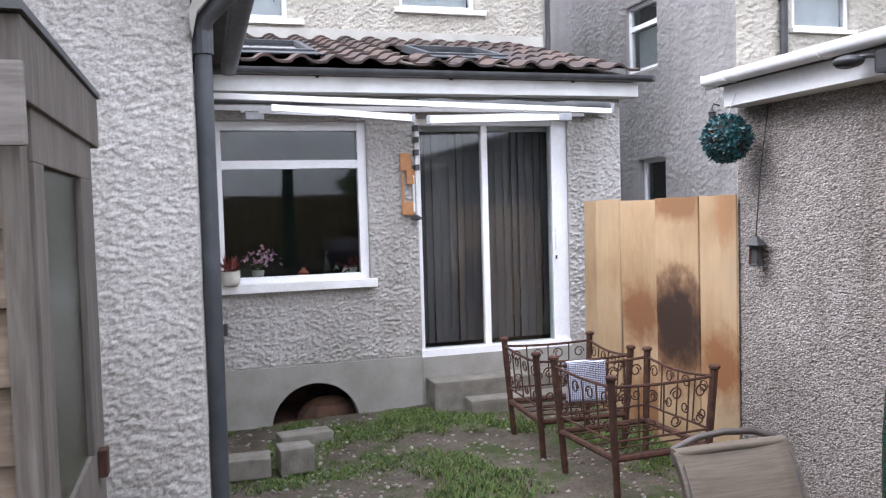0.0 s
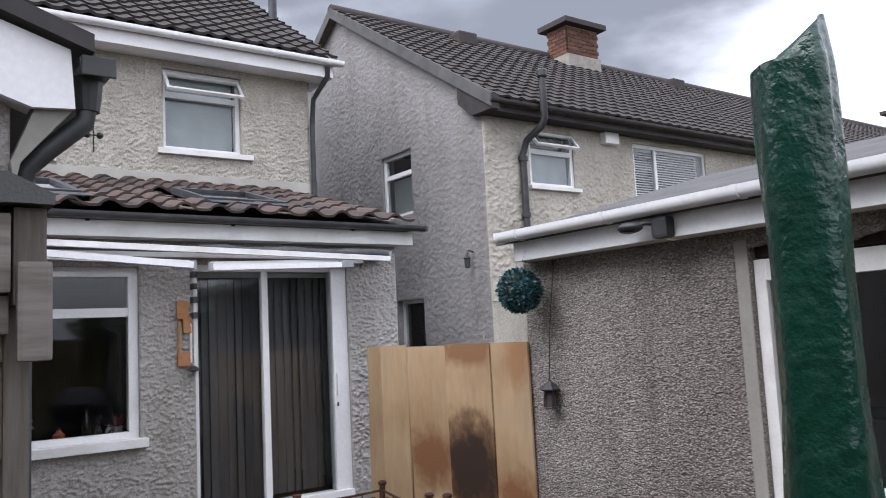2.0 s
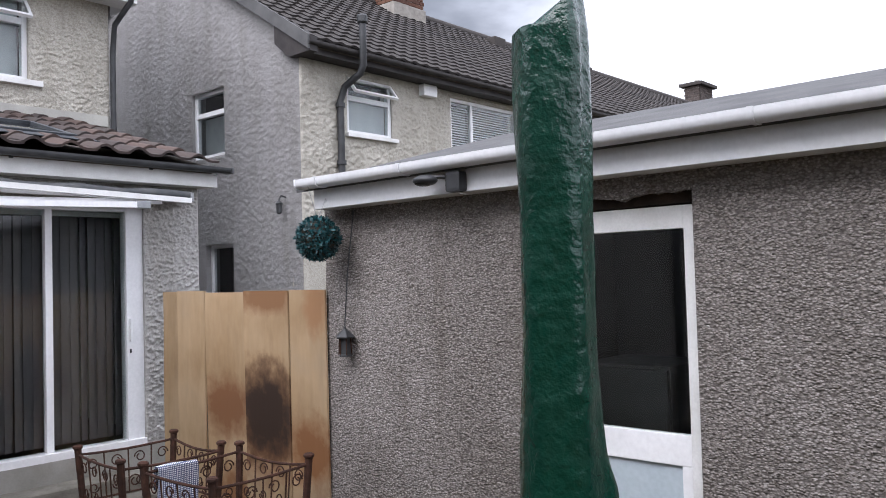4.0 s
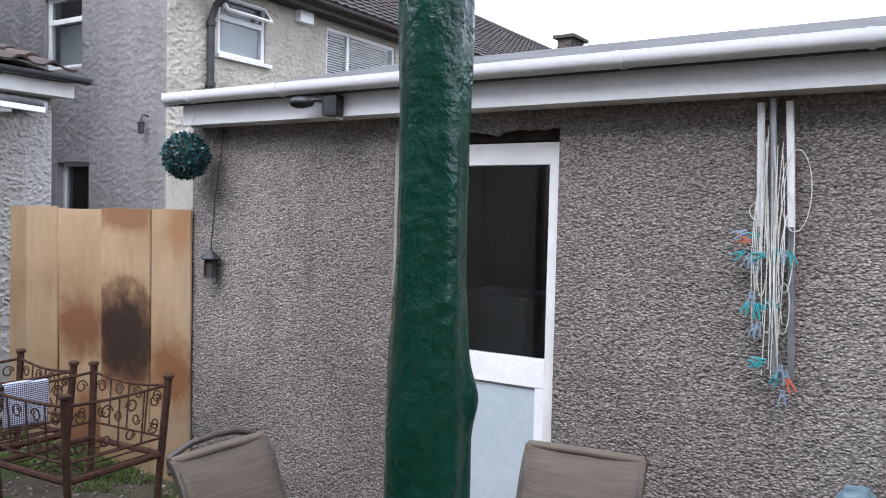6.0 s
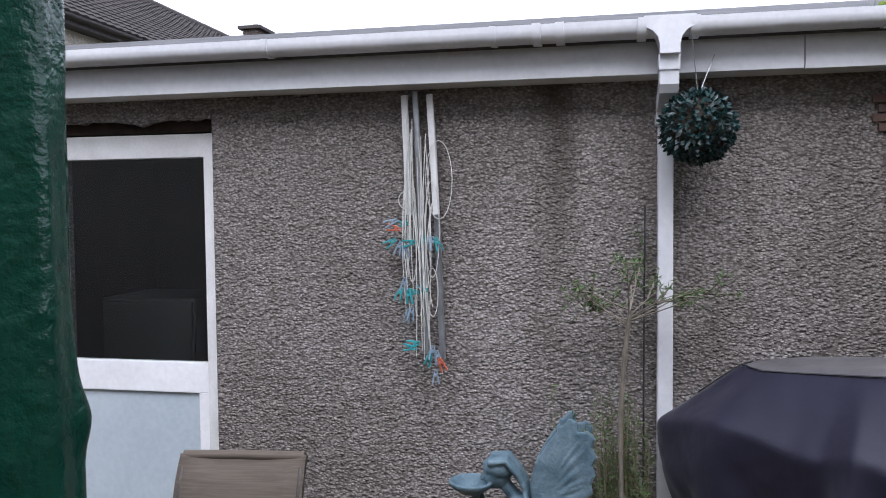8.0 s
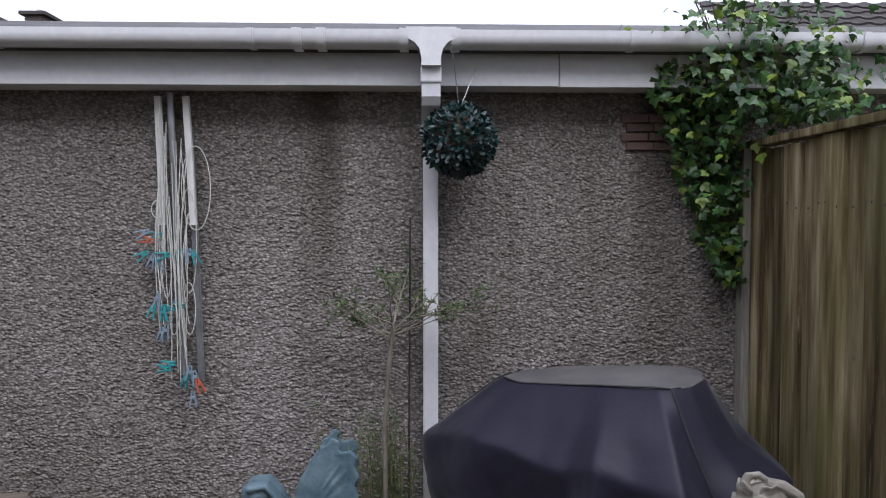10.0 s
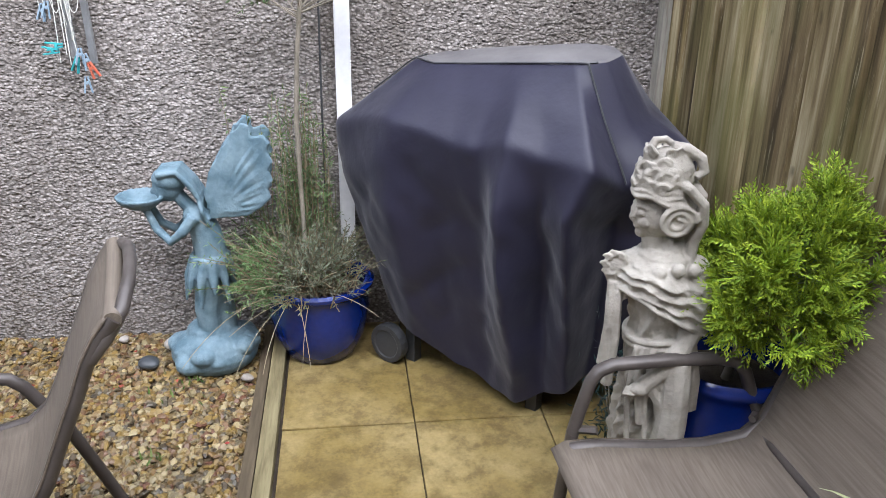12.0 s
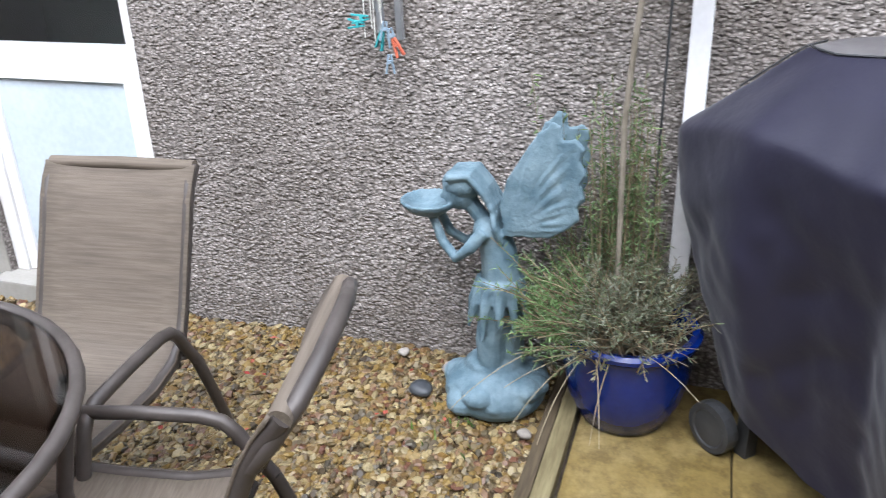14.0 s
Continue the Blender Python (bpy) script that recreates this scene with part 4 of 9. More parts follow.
def chimney(name, label, x, y, z0, z1, w, d, clay="brick"):
    t = thing(name, label, "chimney")
    c = part("core", boxed((x - w / 2 + 0.012, y - d / 2 + 0.012, z0 - 0.6), (x + w / 2 - 0.012, y + d / 2 - 0.012, z1 - 0.02)), M["mortar"], t)
    shared = {}
    rowh, k = 0.085, 0
    z = z0
    while z < z1 - 0.04:
        off = 0.0 if k % 2 else 0.115
        for side in (0, 1):
            span = w if side == 0 else d
            u = -span / 2 - (0.115 - off)
            while u < span / 2 - 0.02:
                a, b = max(u, -span / 2), min(u + 0.22, span / 2)
                if b - a > 0.03:
                    key = (side, round(b - a, 3))
                    if key not in shared:
                        bx = boxed((0, 0, 0), (b - a, 0.03, rowh - 0.012)) if side == 0 else boxed((0, 0, 0), (0.03, b - a, rowh - 0.012))
                        o = part("brick", bx, M[clay], t)
                        shared[key] = o.data
                    else:
                        o = new("brick", shared[key])
                        o.parent = t
                    o.location = (x + a, y - d / 2, z) if side == 0 else (x - w / 2, y + a, z)
                u += 0.23
        z += rowh
        k += 1
    part("flashing", boxed((x - w / 2 - 0.02, y - d / 2 - 0.03, z0 - 0.5), (x + w / 2 + 0.02, y + d / 2, z0 - 0.02), 0.02), M["mortar"], t, "pale cement flaunching")
    part("cap", boxed((x - w / 2 - 0.14, y - d / 2 - 0.14, z1), (x + w / 2 + 0.14, y + d / 2 + 0.14, z1 + 0.12), 0.02), M["tile_dark"], t, "projecting dark concrete chimney cap")
    part("pot", lathe(bmesh.new(), [(0.14, 0), (0.12, 0.1), (0.10, 0.16)], 12, (x - 0.1, y, z1 + 0.12)), M["render_base"], t)
    return t


chimney("chimney", "red brick chimney with a concrete cap", 12.42, 12.45, 7.60, 8.22, 0.95, 0.6)
chimney("chimney", "distant sooty brick chimney with a pot on the terrace", 28.5, 12.9, 7.6, 8.45, 1.1, 0.6, "brick_sooty")
for x, y, z in ((9.3, 12.3, 7.40), (15.6, 12.3, 7.40), (19.6, 12.3, 7.40)):
    solo("roof_vent", boxed((x - 0.22, y - 0.15, z - 0.1), (x + 0.22, y + 0.2, z + 0.16), 0.04), M["tile_dark"], "small dark vent cowl near the ridge", "roof vent", "ridge vents")

# ---- outbuilding with a gable ----
GY = 3.50
bm = prism(bmesh.new(), [(-2.6, -0.2), (0.395, -0.2), (0.395, 2.66), (-1.1, 3.17), (-2.6, 2.66)], GY, GY + 0.2, "y")
solo("wall_outbuilding", bm, M["dash_house"], "pale roughcast gable wall of the outbuilding", "wall", kind="structure")
solo("wall_outbuilding_side", boxed((0.18, GY + 0.2, -0.2), (0.394, YF - 0.03, 2.45)), M["dash_house"], "roughcast side wall of the outbuilding", "wall", kind="structure")
sl_ = 0.342
bb = thing("verge_outbuilding", "white bargeboard with a boxed end on the outbuilding", "bargeboard", kind="structure")
bm = prism(bmesh.new(), [(0.585, 2.645), (0.45, 2.635), (-1.1, 2.635 + 1.55 * sl_), (-1.1, 2.835 + 1.62 * sl_), (0.57, 2.855)], GY - 0.10, GY - 0.075, "y")
part("board", bm, M["pvc"], bb)
bm = prism(bmesh.new(), [(0.58, 2.645), (0.46, 2.635), (0.39, 2.45), (0.40, 2.36), (0.42, 2.45)], GY - 0.074, GY + 0.05, "y")
part("corbel", bm, M["render_base"], bb)
part("soffit", prism(bmesh.new(), [(0.45, 2.640), (-1.1, 2.640 + 1.55 * sl_), (-1.1, 2.66 + 1.55 * sl_), (0.45, 2.66)], GY - 0.074, GY + 0.02, "y"), M["pvc_dirty"], bb)
bm = prism(bmesh.new(), [(0.64, 2.845), (-1.1, 2.845 + 1.74 * sl_), (-2.8, 2.845), (-2.8, 2.905), (-1.1, 2.91 + 1.74 * sl_), (0.64, 2.91)], GY - 0.14, YF - 0.05, "y")
solo("roof_outbuilding", bm, M["brown_board"], "dark-edged tiled roof of the outbuilding", "roof", kind="structure")
gb = thing("gutter_outbuilding", "black gutter and dark downpipe of the outbuilding", "gutter", kind="structure")
part("channel", gutter_run(0.655, 2.83, 0.06, GY - 0.12, YF - 0.4), M["black_pvc"], gb, smooth=True)
part("stop_end", boxed((0.60, GY - 0.13, 2.765), (0.715, GY - 0.118, 2.835), 0.004), M["black_pvc"], gb)
part("outlet", lathe(bmesh.new(), [(0.055, 0.02), (0.05, -0.04), (0.042, -0.1)], 12, (0.64, GY - 0.02, 2.76)), M["black_pvc"], gb)
part("elbow", tube(bmesh.new(), [(0.64, GY - 0.02, 2.70), (0.63, GY - 0.02, 2.62), (0.50, GY - 0.005, 2.50), (0.445, GY + 0.01, 2.44), (0.436, GY + 0.02, 2.36)], 0.037, 10), M["black_pvc"], gb, smooth=True)
part("downpipe", tube(bmesh.new(), [(0.436, GY + 0.02, 2.40), (0.436, GY + 0.02, -0.05)], 0.034, 12), M["pipe_grey"], gb, "dark grey downpipe at the corner", smooth=True)
part("collar", lathe(bmesh.new(), [(0.042, -0.05), (0.042, 0.05)], 12, (0.436, GY + 0.02, 2.36)), M["pipe_grey"], gb)

# ---- tiles on the extension roof: one object each where they lie open to view ----
TW, TC = 0.285, 0.345


def roll_tile():
    bm = bmesh.new()
    prof = []
    for i in range(9):
        u = i / 8
        h = 0.045 * math.sin(math.pi * min(1, u / 0.55)) if u < 0.55 else -0.008 * math.sin(math.pi * (u - 0.55) / 0.45)
        prof.append((u * TW * 1.04, h))
    A = [bm.verts.new((x, 0.0, h + 0.028)) for x, h in prof]
    B = [bm.verts.new((x, TC * 1.16, h)) for x, h in prof]
    C = [bm.verts.new((x, 0.0, h + 0.006)) for x, h in prof]
    for i in range(8):
        bm.faces.new((A[i], A[i + 1], B[i + 1], B[i]))
        bm.faces.new((C[i], C[i + 1], A[i + 1], A[i]))
    return bm


xt = thing("roof_extension", "brown rolled concrete tiles on the extension roof", "roof", kind="structure")
rows_ = int(rl / TC)
tile_me = None
base = Matrix.Translation((0, RE[0], RE[1])) @ Matrix.Rotation(pitch, 4, "X")
LIGHTS = ((0.62, 1.42, 0.55, 1.75), (2.45, 3.25, 0.62, 1.60))
for r in range(rows_ + 1):
    for c in range(-3, 15):
        x = c * TW + 0.01
        s = r * TC
        if any(a - TW * 0.6 < x < b - TW * 0.3 and p - TC * 0.6 < s < q - TC * 0.3 for a, b, p, q in LIGHTS):
            continue
        if tile_me is None:
            o = part("tile", roll_tile(), M["tile_brown"], xt)
            tile_me = o.data
            tile_me.shade_smooth()
            tile_me.set_sharp_from_angle(angle=radians(50))
        else:
            o = new("tile", tile_me)
            o.parent = xt
        o.matrix_basis = base @ pose(x + random.uniform(-0.003, 0.003), s + random.uniform(-0.006, 0.006), random.uniform(0, 0.006), 0, 0, random.uniform(-0.5, 0.5))
for a, b, p, q in LIGHTS:
    t = thing("rooflight", "dark-framed rooflight set low in the tiles", "rooflight", group="rooflights")
    f = bmesh.new()
    for e in ((a, p, a + 0.06, q), (b - 0.06, p, b, q), (a + 0.06, p, b - 0.06, p + 0.08), (a + 0.06, q - 0.06, b - 0.06, q)):
        box(f, (e[0], e[1], 0.0), (e[2], e[3], 0.07), 0.006)
    part("frame", f, M["pipe_grey"], t)
    part("pane", boxed((a + 0.06, p + 0.08, 0.03), (b - 0.06, q - 0.06, 0.04)), M["glass"], t)
    part("apron", boxed((a - 0.1, p - 0.22, 0.045), (b + 0.1, p, 0.052)), M["pipe_grey"], t, "grey lead apron")
    # dark sheet stands in for the unlit room under the pane
    part("blackout", boxed((a + 0.05, p + 0.05, 0.0), (b - 0.05, q - 0.05, 0.012)), M["room_shade"], t)
    t.matrix_basis = base


# ---- materials of the garden things ----
m_, nt_, b_ = material("buff_paving_slab", (0.40, 0.29, 0.12), 0.75, 0, 0.35)
v_ = world_coords(nt_)
c_ = ramp(nt_, noise_of(nt_, v_, 2.6, 6, 0.6), [(0.30, (0.105, 0.074, 0.024)), (0.44, (0.18, 0.13, 0.042)), (0.60, (0.25, 0.19, 0.078)), (0.75, (0.14, 0.094, 0.026))])
c_ = mixed(nt_, c_, ramp(nt_, noise_of(nt_, v_, 9, 5, 0.7), [(0.38, (0.45, 0.42, 0.36)), (0.55, (1, 1, 1))]), 0.75, "MULTIPLY")
c_ = mixed(nt_, c_, ramp(nt_, noise_of(nt_, v_, 90, 3), [(0.3, (0.8, 0.8, 0.8)), (0.7, (1.08, 1.08, 1.08))]), 0.7, "MULTIPLY")
nt_.links.new(c_, b_.inputs["Base Color"])
nt_.links.new(ramp(nt_, noise_of(nt_, v_, 4, 4), [(0.35, (0.35, 0.35, 0.35)), (0.65, (0.8, 0.8, 0.8))]), b_.inputs["Roughness"])
bump(nt_, b_, noise_of(nt_, v_, 30, 6), 0.35, 0.006)
M["slab"] = m_
M["gravel"] = varied("golden_river_gravel", [(0.13, 0.08, 0.018), (0.22, 0.145, 0.038), (0.035, 0.022, 0.011), (0.30, 0.24, 0.12), (0.16, 0.09, 0.020), (0.045, 0.037, 0.026), (0.33, 0.265, 0.135), (0.10, 0.038, 0.021), (0.14, 0.094, 0.032), (0.085, 0.068, 0.042)], 0.42, 0.5, True, 0.25, 90)
M["pebble"] = varied("pale_stray_pebbles", [(0.20, 0.175, 0.15), (0.34, 0.31, 0.275), (0.13, 0.11, 0.09), (0.25, 0.20, 0.15)], 0.7, 0.4, True, 0.3, 90)
M["sleeper"] = wood("green_stained_edging_timber", (0.12, 0.10, 0.05), (0.23, 0.20, 0.11), 0.85, 0)
M["sleeper_dark"] = wood("dark_brown_edging_timber", (0.06, 0.045, 0.026), (0.12, 0.092, 0.055), 0.85, 0)
m_, nt_, b_ = material("weathered_fence_board", (0.20, 0.15, 0.09), 0.9, 0, 0.2)
v_ = world_coords(nt_, (11, 11, 0.8))
oi_ = nt_.nodes.new("ShaderNodeObjectInfo")
ad_ = nt_.nodes.new("ShaderNodeVectorMath")
ad_.operation = "ADD"
nt_.links.new(v_, ad_.inputs[0])
nt_.links.new(sums(nt_, oi_.outputs["Random"], 31.0, "MULTIPLY"), ad_.inputs[1])
g_ = noise_of(nt_, ad_.outputs[0], 1.5, 9, 0.62)
c_ = ramp(nt_, g_, [(0.36, (0.055, 0.040, 0.021)), (0.46, (0.15, 0.113, 0.06)), (0.54, (0.24, 0.195, 0.11)), (0.66, (0.42, 0.365, 0.245))])
# bare pale patches, algae, dark knots, and each board's own tone
c_ = mixed(nt_, c_, (0.40, 0.36, 0.26), ramp(nt_, noise_of(nt_, ad_.outputs[0], 5.0, 6, 0.7), [(0.58, (0, 0, 0)), (0.70, (0.75, 0.75, 0.75))]))
c_ = mixed(nt_, c_, (0.115, 0.115, 0.038), ramp(nt_, noise_of(nt_, world_coords(nt_, (2.5, 2.5, 0.9)), 1.6, 5), [(0.44, (0, 0, 0)), (0.66, (0.62, 0.62, 0.62))]))
c_ = mixed(nt_, c_, (0.03, 0.022, 0.014), ramp(nt_, noise_of(nt_, world_coords(nt_, (9, 9, 6)), 1.2, 2), [(0.70, (0, 0, 0)), (0.78, (0.8, 0.8, 0.8))]))
c_ = mixed(nt_, c_, ramp(nt_, oi_.outputs["Random"], [(0, (0.60, 0.58, 0.54)), (1, (1.15, 1.12, 1.05))]), 1.0, "MULTIPLY")
nt_.links.new(c_, b_.inputs["Base Color"])
bump(nt_, b_, g_, 0.6, 0.006)
M["fence"] = m_
M["frame_metal"] = grained("brown_grey_painted_steel", (0.056, 0.047, 0.042), (0.085, 0.072, 0.065), 10, 0.42, 90, 0.05, metal=0.2)
m_, nt_, b_ = material("taupe_sling_mesh", (0.23, 0.195, 0.165), 0.75, 0, 0.3)
v_ = coords(nt_)
h_ = noise_of(nt_, coords(nt_, (4, 150, 150)), 1.0, 2)
c_ = ramp(nt_, h_, [(0.35, (0.098, 0.079, 0.061)), (0.65, (0.130, 0.106, 0.083))])
c_ = mixed(nt_, c_, ramp(nt_, noise_of(nt_, coords(nt_, (1, 1, 6)), 5, 5), [(0.35, (0.82, 0.82, 0.82)), (0.65, (1.08, 1.08, 1.06))]), 0.8, "MULTIPLY")
nt_.links.new(c_, b_.inputs["Base Color"])
bump(nt_, b_, noise_of(nt_, coords(nt_, (1, 1, 1)), 260, 2), 0.25, 0.002)
M["sling"] = m_
M["table_glass"] = glass("smoked_brown_table_glass", (0.16, 0.12, 0.10), 0.04)
m_, nt_, b_ = material("green_waterproof_cover", (0.004, 0.05, 0.03), 0.3, 0, 0.5)
v_ = coords(nt_)
nt_.links.new(ramp(nt_, noise_of(nt_, v_, 6, 4), [(0.3, (0.002, 0.028, 0.017)), (0.7, (0.003, 0.045, 0.028))]), b_.inputs["Base Color"])
nt_.links.new(ramp(nt_, noise_of(nt_, v_, 14, 4), [(0.3, (0.16, 0.16, 0.16)), (0.7, (0.34, 0.34, 0.34))]), b_.inputs["Roughness"])
mus_ = nt_.nodes.new("ShaderNodeTexNoise")
mus_.noise_type = "RIDGED_MULTIFRACTAL"
mus_.inputs["Scale"].default_value, mus_.inputs["Detail"].default_value = 9.0, 3.0
nt_.links.new(coords(nt_, (1.6, 1.6, 0.9)), mus_.inputs["Vector"])
bump(nt_, b_, sums(nt_, sums(nt_, mus_.outputs["Fac"], 0.35, "MULTIPLY"), noise_of(nt_, v_, 30, 3), "ADD"), 0.6, 0.014)
M["umbrella"] = m_
m_, nt_, b_ = material("black_polyester_grill_cover", (0.016, 0.015, 0.024), 0.55, 0, 0.34)
v_ = coords(nt_)
nt_.links.new(ramp(nt_, noise_of(nt_, v_, 3, 5), [(0.3, (0.0092, 0.0088, 0.0205)), (0.7, (0.0145, 0.0137, 0.0300))]), b_.inputs["Base Color"])
b_.inputs["Sheen Weight"].default_value = 0.15
b_.inputs["Sheen Roughness"].default_value = 0.4
bump(nt_, b_, sums(nt_, noise_of(nt_, v_, 9, 4), sums(nt_, noise_of(nt_, v_, 300, 2), 0.05, "MULTIPLY")), 0.30, 0.016)
M["cover"] = m_
# paler copy of the cover: sky sheen on its top put into the colour
M["cover_sky_sheen"] = grained("polyester_with_sky_sheen", (0.085, 0.080, 0.082), (0.13, 0.123, 0.122), 6, 0.7, 300, 0.1, dist=0.004)
M["blue_glaze"] = grained("cobalt_blue_glaze", (0.003, 0.014, 0.115), (0.005, 0.022, 0.18), 5, 0.16, 60, 0.05, spec=0.6)
M["verdigris"] = grained("blue_green_patinated_statue", (0.075, 0.13, 0.165), (0.17, 0.245, 0.285), 14, 0.62, 70, 0.5, dist=0.006)
M["cast_stone"] = grained("pale_weathered_cast_stone", (0.19, 0.172, 0.145), (0.40, 0.372, 0.322), 9, 0.9, 80, 0.6, dist=0.006)
M["compost"] = grained("dark_potting_compost", (0.03, 0.022, 0.015), (0.06, 0.045, 0.03), 20, 0.95, 120, 0.8, dist=0.01)
M["lavender"] = varied("grey_green_lavender_leaf", [(0.08, 0.095, 0.055), (0.14, 0.16, 0.105), (0.10, 0.085, 0.05), (0.20, 0.215, 0.165), (0.09, 0.125, 0.045)], 0.7, 0.3, True, 0.1)
M["lavender_fresh"] = varied("fresh_green_lavender_leaf", [(0.07, 0.13, 0.04), (0.11, 0.19, 0.06), (0.15, 0.22, 0.10), (0.05, 0.10, 0.03)], 0.65, 0.3, True, 0.1)
M["straw"] = varied("dry_straw_stem", [(0.20, 0.155, 0.09), (0.11, 0.08, 0.05), (0.30, 0.25, 0.16)], 0.8, 0.2, True, 0.1)
M["twig"] = grained("pale_bark", (0.16, 0.14, 0.108), (0.26, 0.23, 0.185), 20, 0.85, 120, 0.4)
M["olive"] = varied("small_dull_green_leaf", [(0.05, 0.095, 0.03), (0.08, 0.14, 0.045), (0.13, 0.17, 0.07)], 0.6, 0.4, True, 0.1)
M["conifer"] = varied("bright_lime_conifer_foliage", [(0.16, 0.24, 0.012), (0.22, 0.31, 0.014), (0.11, 0.19, 0.012), (0.30, 0.38, 0.020), (0.07, 0.13, 0.012)], 0.6, 0.3, True, 0.1)
M["ivy"] = varied("ivy_leaf", [(0.025, 0.075, 0.018), (0.04, 0.11, 0.025), (0.03, 0.085, 0.02), (0.015, 0.045, 0.015), (0.07, 0.15, 0.03), (0.03, 0.085, 0.02), (0.21, 0.29, 0.035), (0.035, 0.09, 0.02)], 0.42, 0.5, True, 0.1)
M["ball_leaf"] = varied("dark_teal_plastic_leaf", [(0.006, 0.045, 0.055), (0.012, 0.085, 0.095), (0.004, 0.025, 0.03), (0.02, 0.12, 0.13)], 0.4, 0.5, True, 0.1)
M["ball_leaf_dark"] = varied("dark_green_plastic_leaf", [(0.006, 0.025, 0.024), (0.01, 0.045, 0.042), (0.004, 0.016, 0.016), (0.014, 0.06, 0.06)], 0.4, 0.5, True, 0.1)
M["steel_grey"] = grained("dull_galvanised_metal", (0.30, 0.31, 0.32), (0.42, 0.43, 0.44), 12, 0.45, 80, 0.1, metal=0.7)
M["cord"] = grained("white_washing_line_cord", (0.66, 0.66, 0.62), (0.52, 0.52, 0.48), 30, 0.7, 200, 0.2)
M["peg_teal"] = grained("teal_plastic_peg", (0.03, 0.25, 0.27), (0.05, 0.34, 0.36), 30, 0.45, 90, 0.05)
M["peg_red"] = grained("coral_plastic_peg", (0.45, 0.09, 0.05), (0.52, 0.14, 0.08), 30, 0.45, 90, 0.05)
M["peg_blue"] = grained("blue_grey_plastic_peg", (0.18, 0.26, 0.34), (0.25, 0.33, 0.40), 30, 0.45, 90, 0.05)
M["rust"] = grained("brown_rusted_iron", (0.036, 0.017, 0.012), (0.085, 0.036, 0.022), 18, 0.88, 110, 0.6, metal=0.15, dist=0.003)


def scatter_stones(rng, spots, r0, r1, flat, zfun, sides=5):
    """Loose stones, each a squashed eight-to-twelve-cornered lump, as raw lists."""
    verts, faces = [], []
    for x, y in spots:
        r = rng.uniform(r0, r1)
        a0, el = rng.uniform(0, 6.28), rng.uniform(0.5, 1.0)
        tilt = Matrix.Rotation(rng.uniform(-0.5, 0.5), 3, "X") @ Matrix.Rotation(rng.uniform(-0.5, 0.5), 3, "Y")
        z = zfun(x, y) + r * flat * rng.uniform(0.2, 0.9)
        n0 = len(verts)
        rows = ((0.62, 0.75), (1.0, 0.05), (0.7, -0.7))
        for rad, hh in rows:
            for k in range(sides):
                a = a0 + 6.283 * k / sides + hh * 0.4
                q = rng.uniform(0.72, 1.18)
                p = tilt @ Vector((math.cos(a) * r * rad * q, math.sin(a) * r * rad * q * el, hh * r * flat))
                verts.append((x + p.x, y + p.y, z + p.z))
        for j in range(2):
            for k in range(sides):
                faces.append((n0 + j * sides + k, n0 + (j + 1) * sides + k, n0 + (j + 1) * sides + (k + 1) % sides, n0 + j * sides + (k + 1) % sides))
        faces.append(tuple(n0 + k for k in range(sides)))
    return verts, faces


def raw(name, verts, faces, mat, label, category, kind="stuff", parent=None, smooth=True):
    me = bpy.data.meshes.new(name)
    me.from_pydata(verts, [], faces)
    me.materials.append(mat)
    if smooth:
        me.shade_smooth()
    ob = new(name, me)
    ob.parent = parent
    return tagged(ob, label, category if parent is None else "", kind=kind)


# ---- ground cover ----
M["grit"] = grained("brown_grit_under_gravel", (0.06, 0.038, 0.018), (0.10, 0.066, 0.032), 30, 0.9, 160, 0.8, dist=0.006, world=True)
solo("gravel_bed", mesh_sheet(-1.6, XS, 0.33, 3.4, 0.08, lambda x, y: -0.022 + 0.012 * noise.noise(Vector((x * 3, y * 3, 1)))), M["grit"], "earth below the loose gravel", "gravel bed", kind="structure")
rng = random.Random(5)
spots = []
while len(spots) < 19000:
    x, y = rng.uniform(-0.6, 3.49), rng.uniform(0.335, 3.6)
    if x < 0.9 and rng.random() < 0.75:
        continue
    if y > 2.9 and rng.random() < (y - 2.9) / 0.7:
        continue
    spots.append((x, y))
for k in range(9000):
    spots.append((rng.uniform(2.1, 3.49), rng.uniform(0.335, 2.1)))
v_, f_ = scatter_stones(rng, spots, 0.008, 0.0245, 0.42, lambda x, y: -0.018 + 0.012 * noise.noise(Vector((x * 3, y * 3, 1))))
raw("gravel", v_, f_, M["gravel"], "loose golden-brown river gravel beside the patio", "gravel", smooth=False)
spots = []
while len(spots) < 1700:
    x, y = rng.uniform(-0.3, 4.2), rng.uniform(3.3, 7.0)
    d = noise.noise(Vector((x * 1.1, y * 1.1, 7.0)))
    if d + rng.uniform(-0.35, 0.35) > -0.05:
        spots.append((x, y))
v_, f_ = scatter_stones(rng, spots, 0.006, 0.022, 0.6, lambda x, y: soil_height(x, y) - 0.002)
raw("stray_pebbles", v_, f_, M["pebble"], "pale pebbles strewn over the trodden soil", "pebbles")


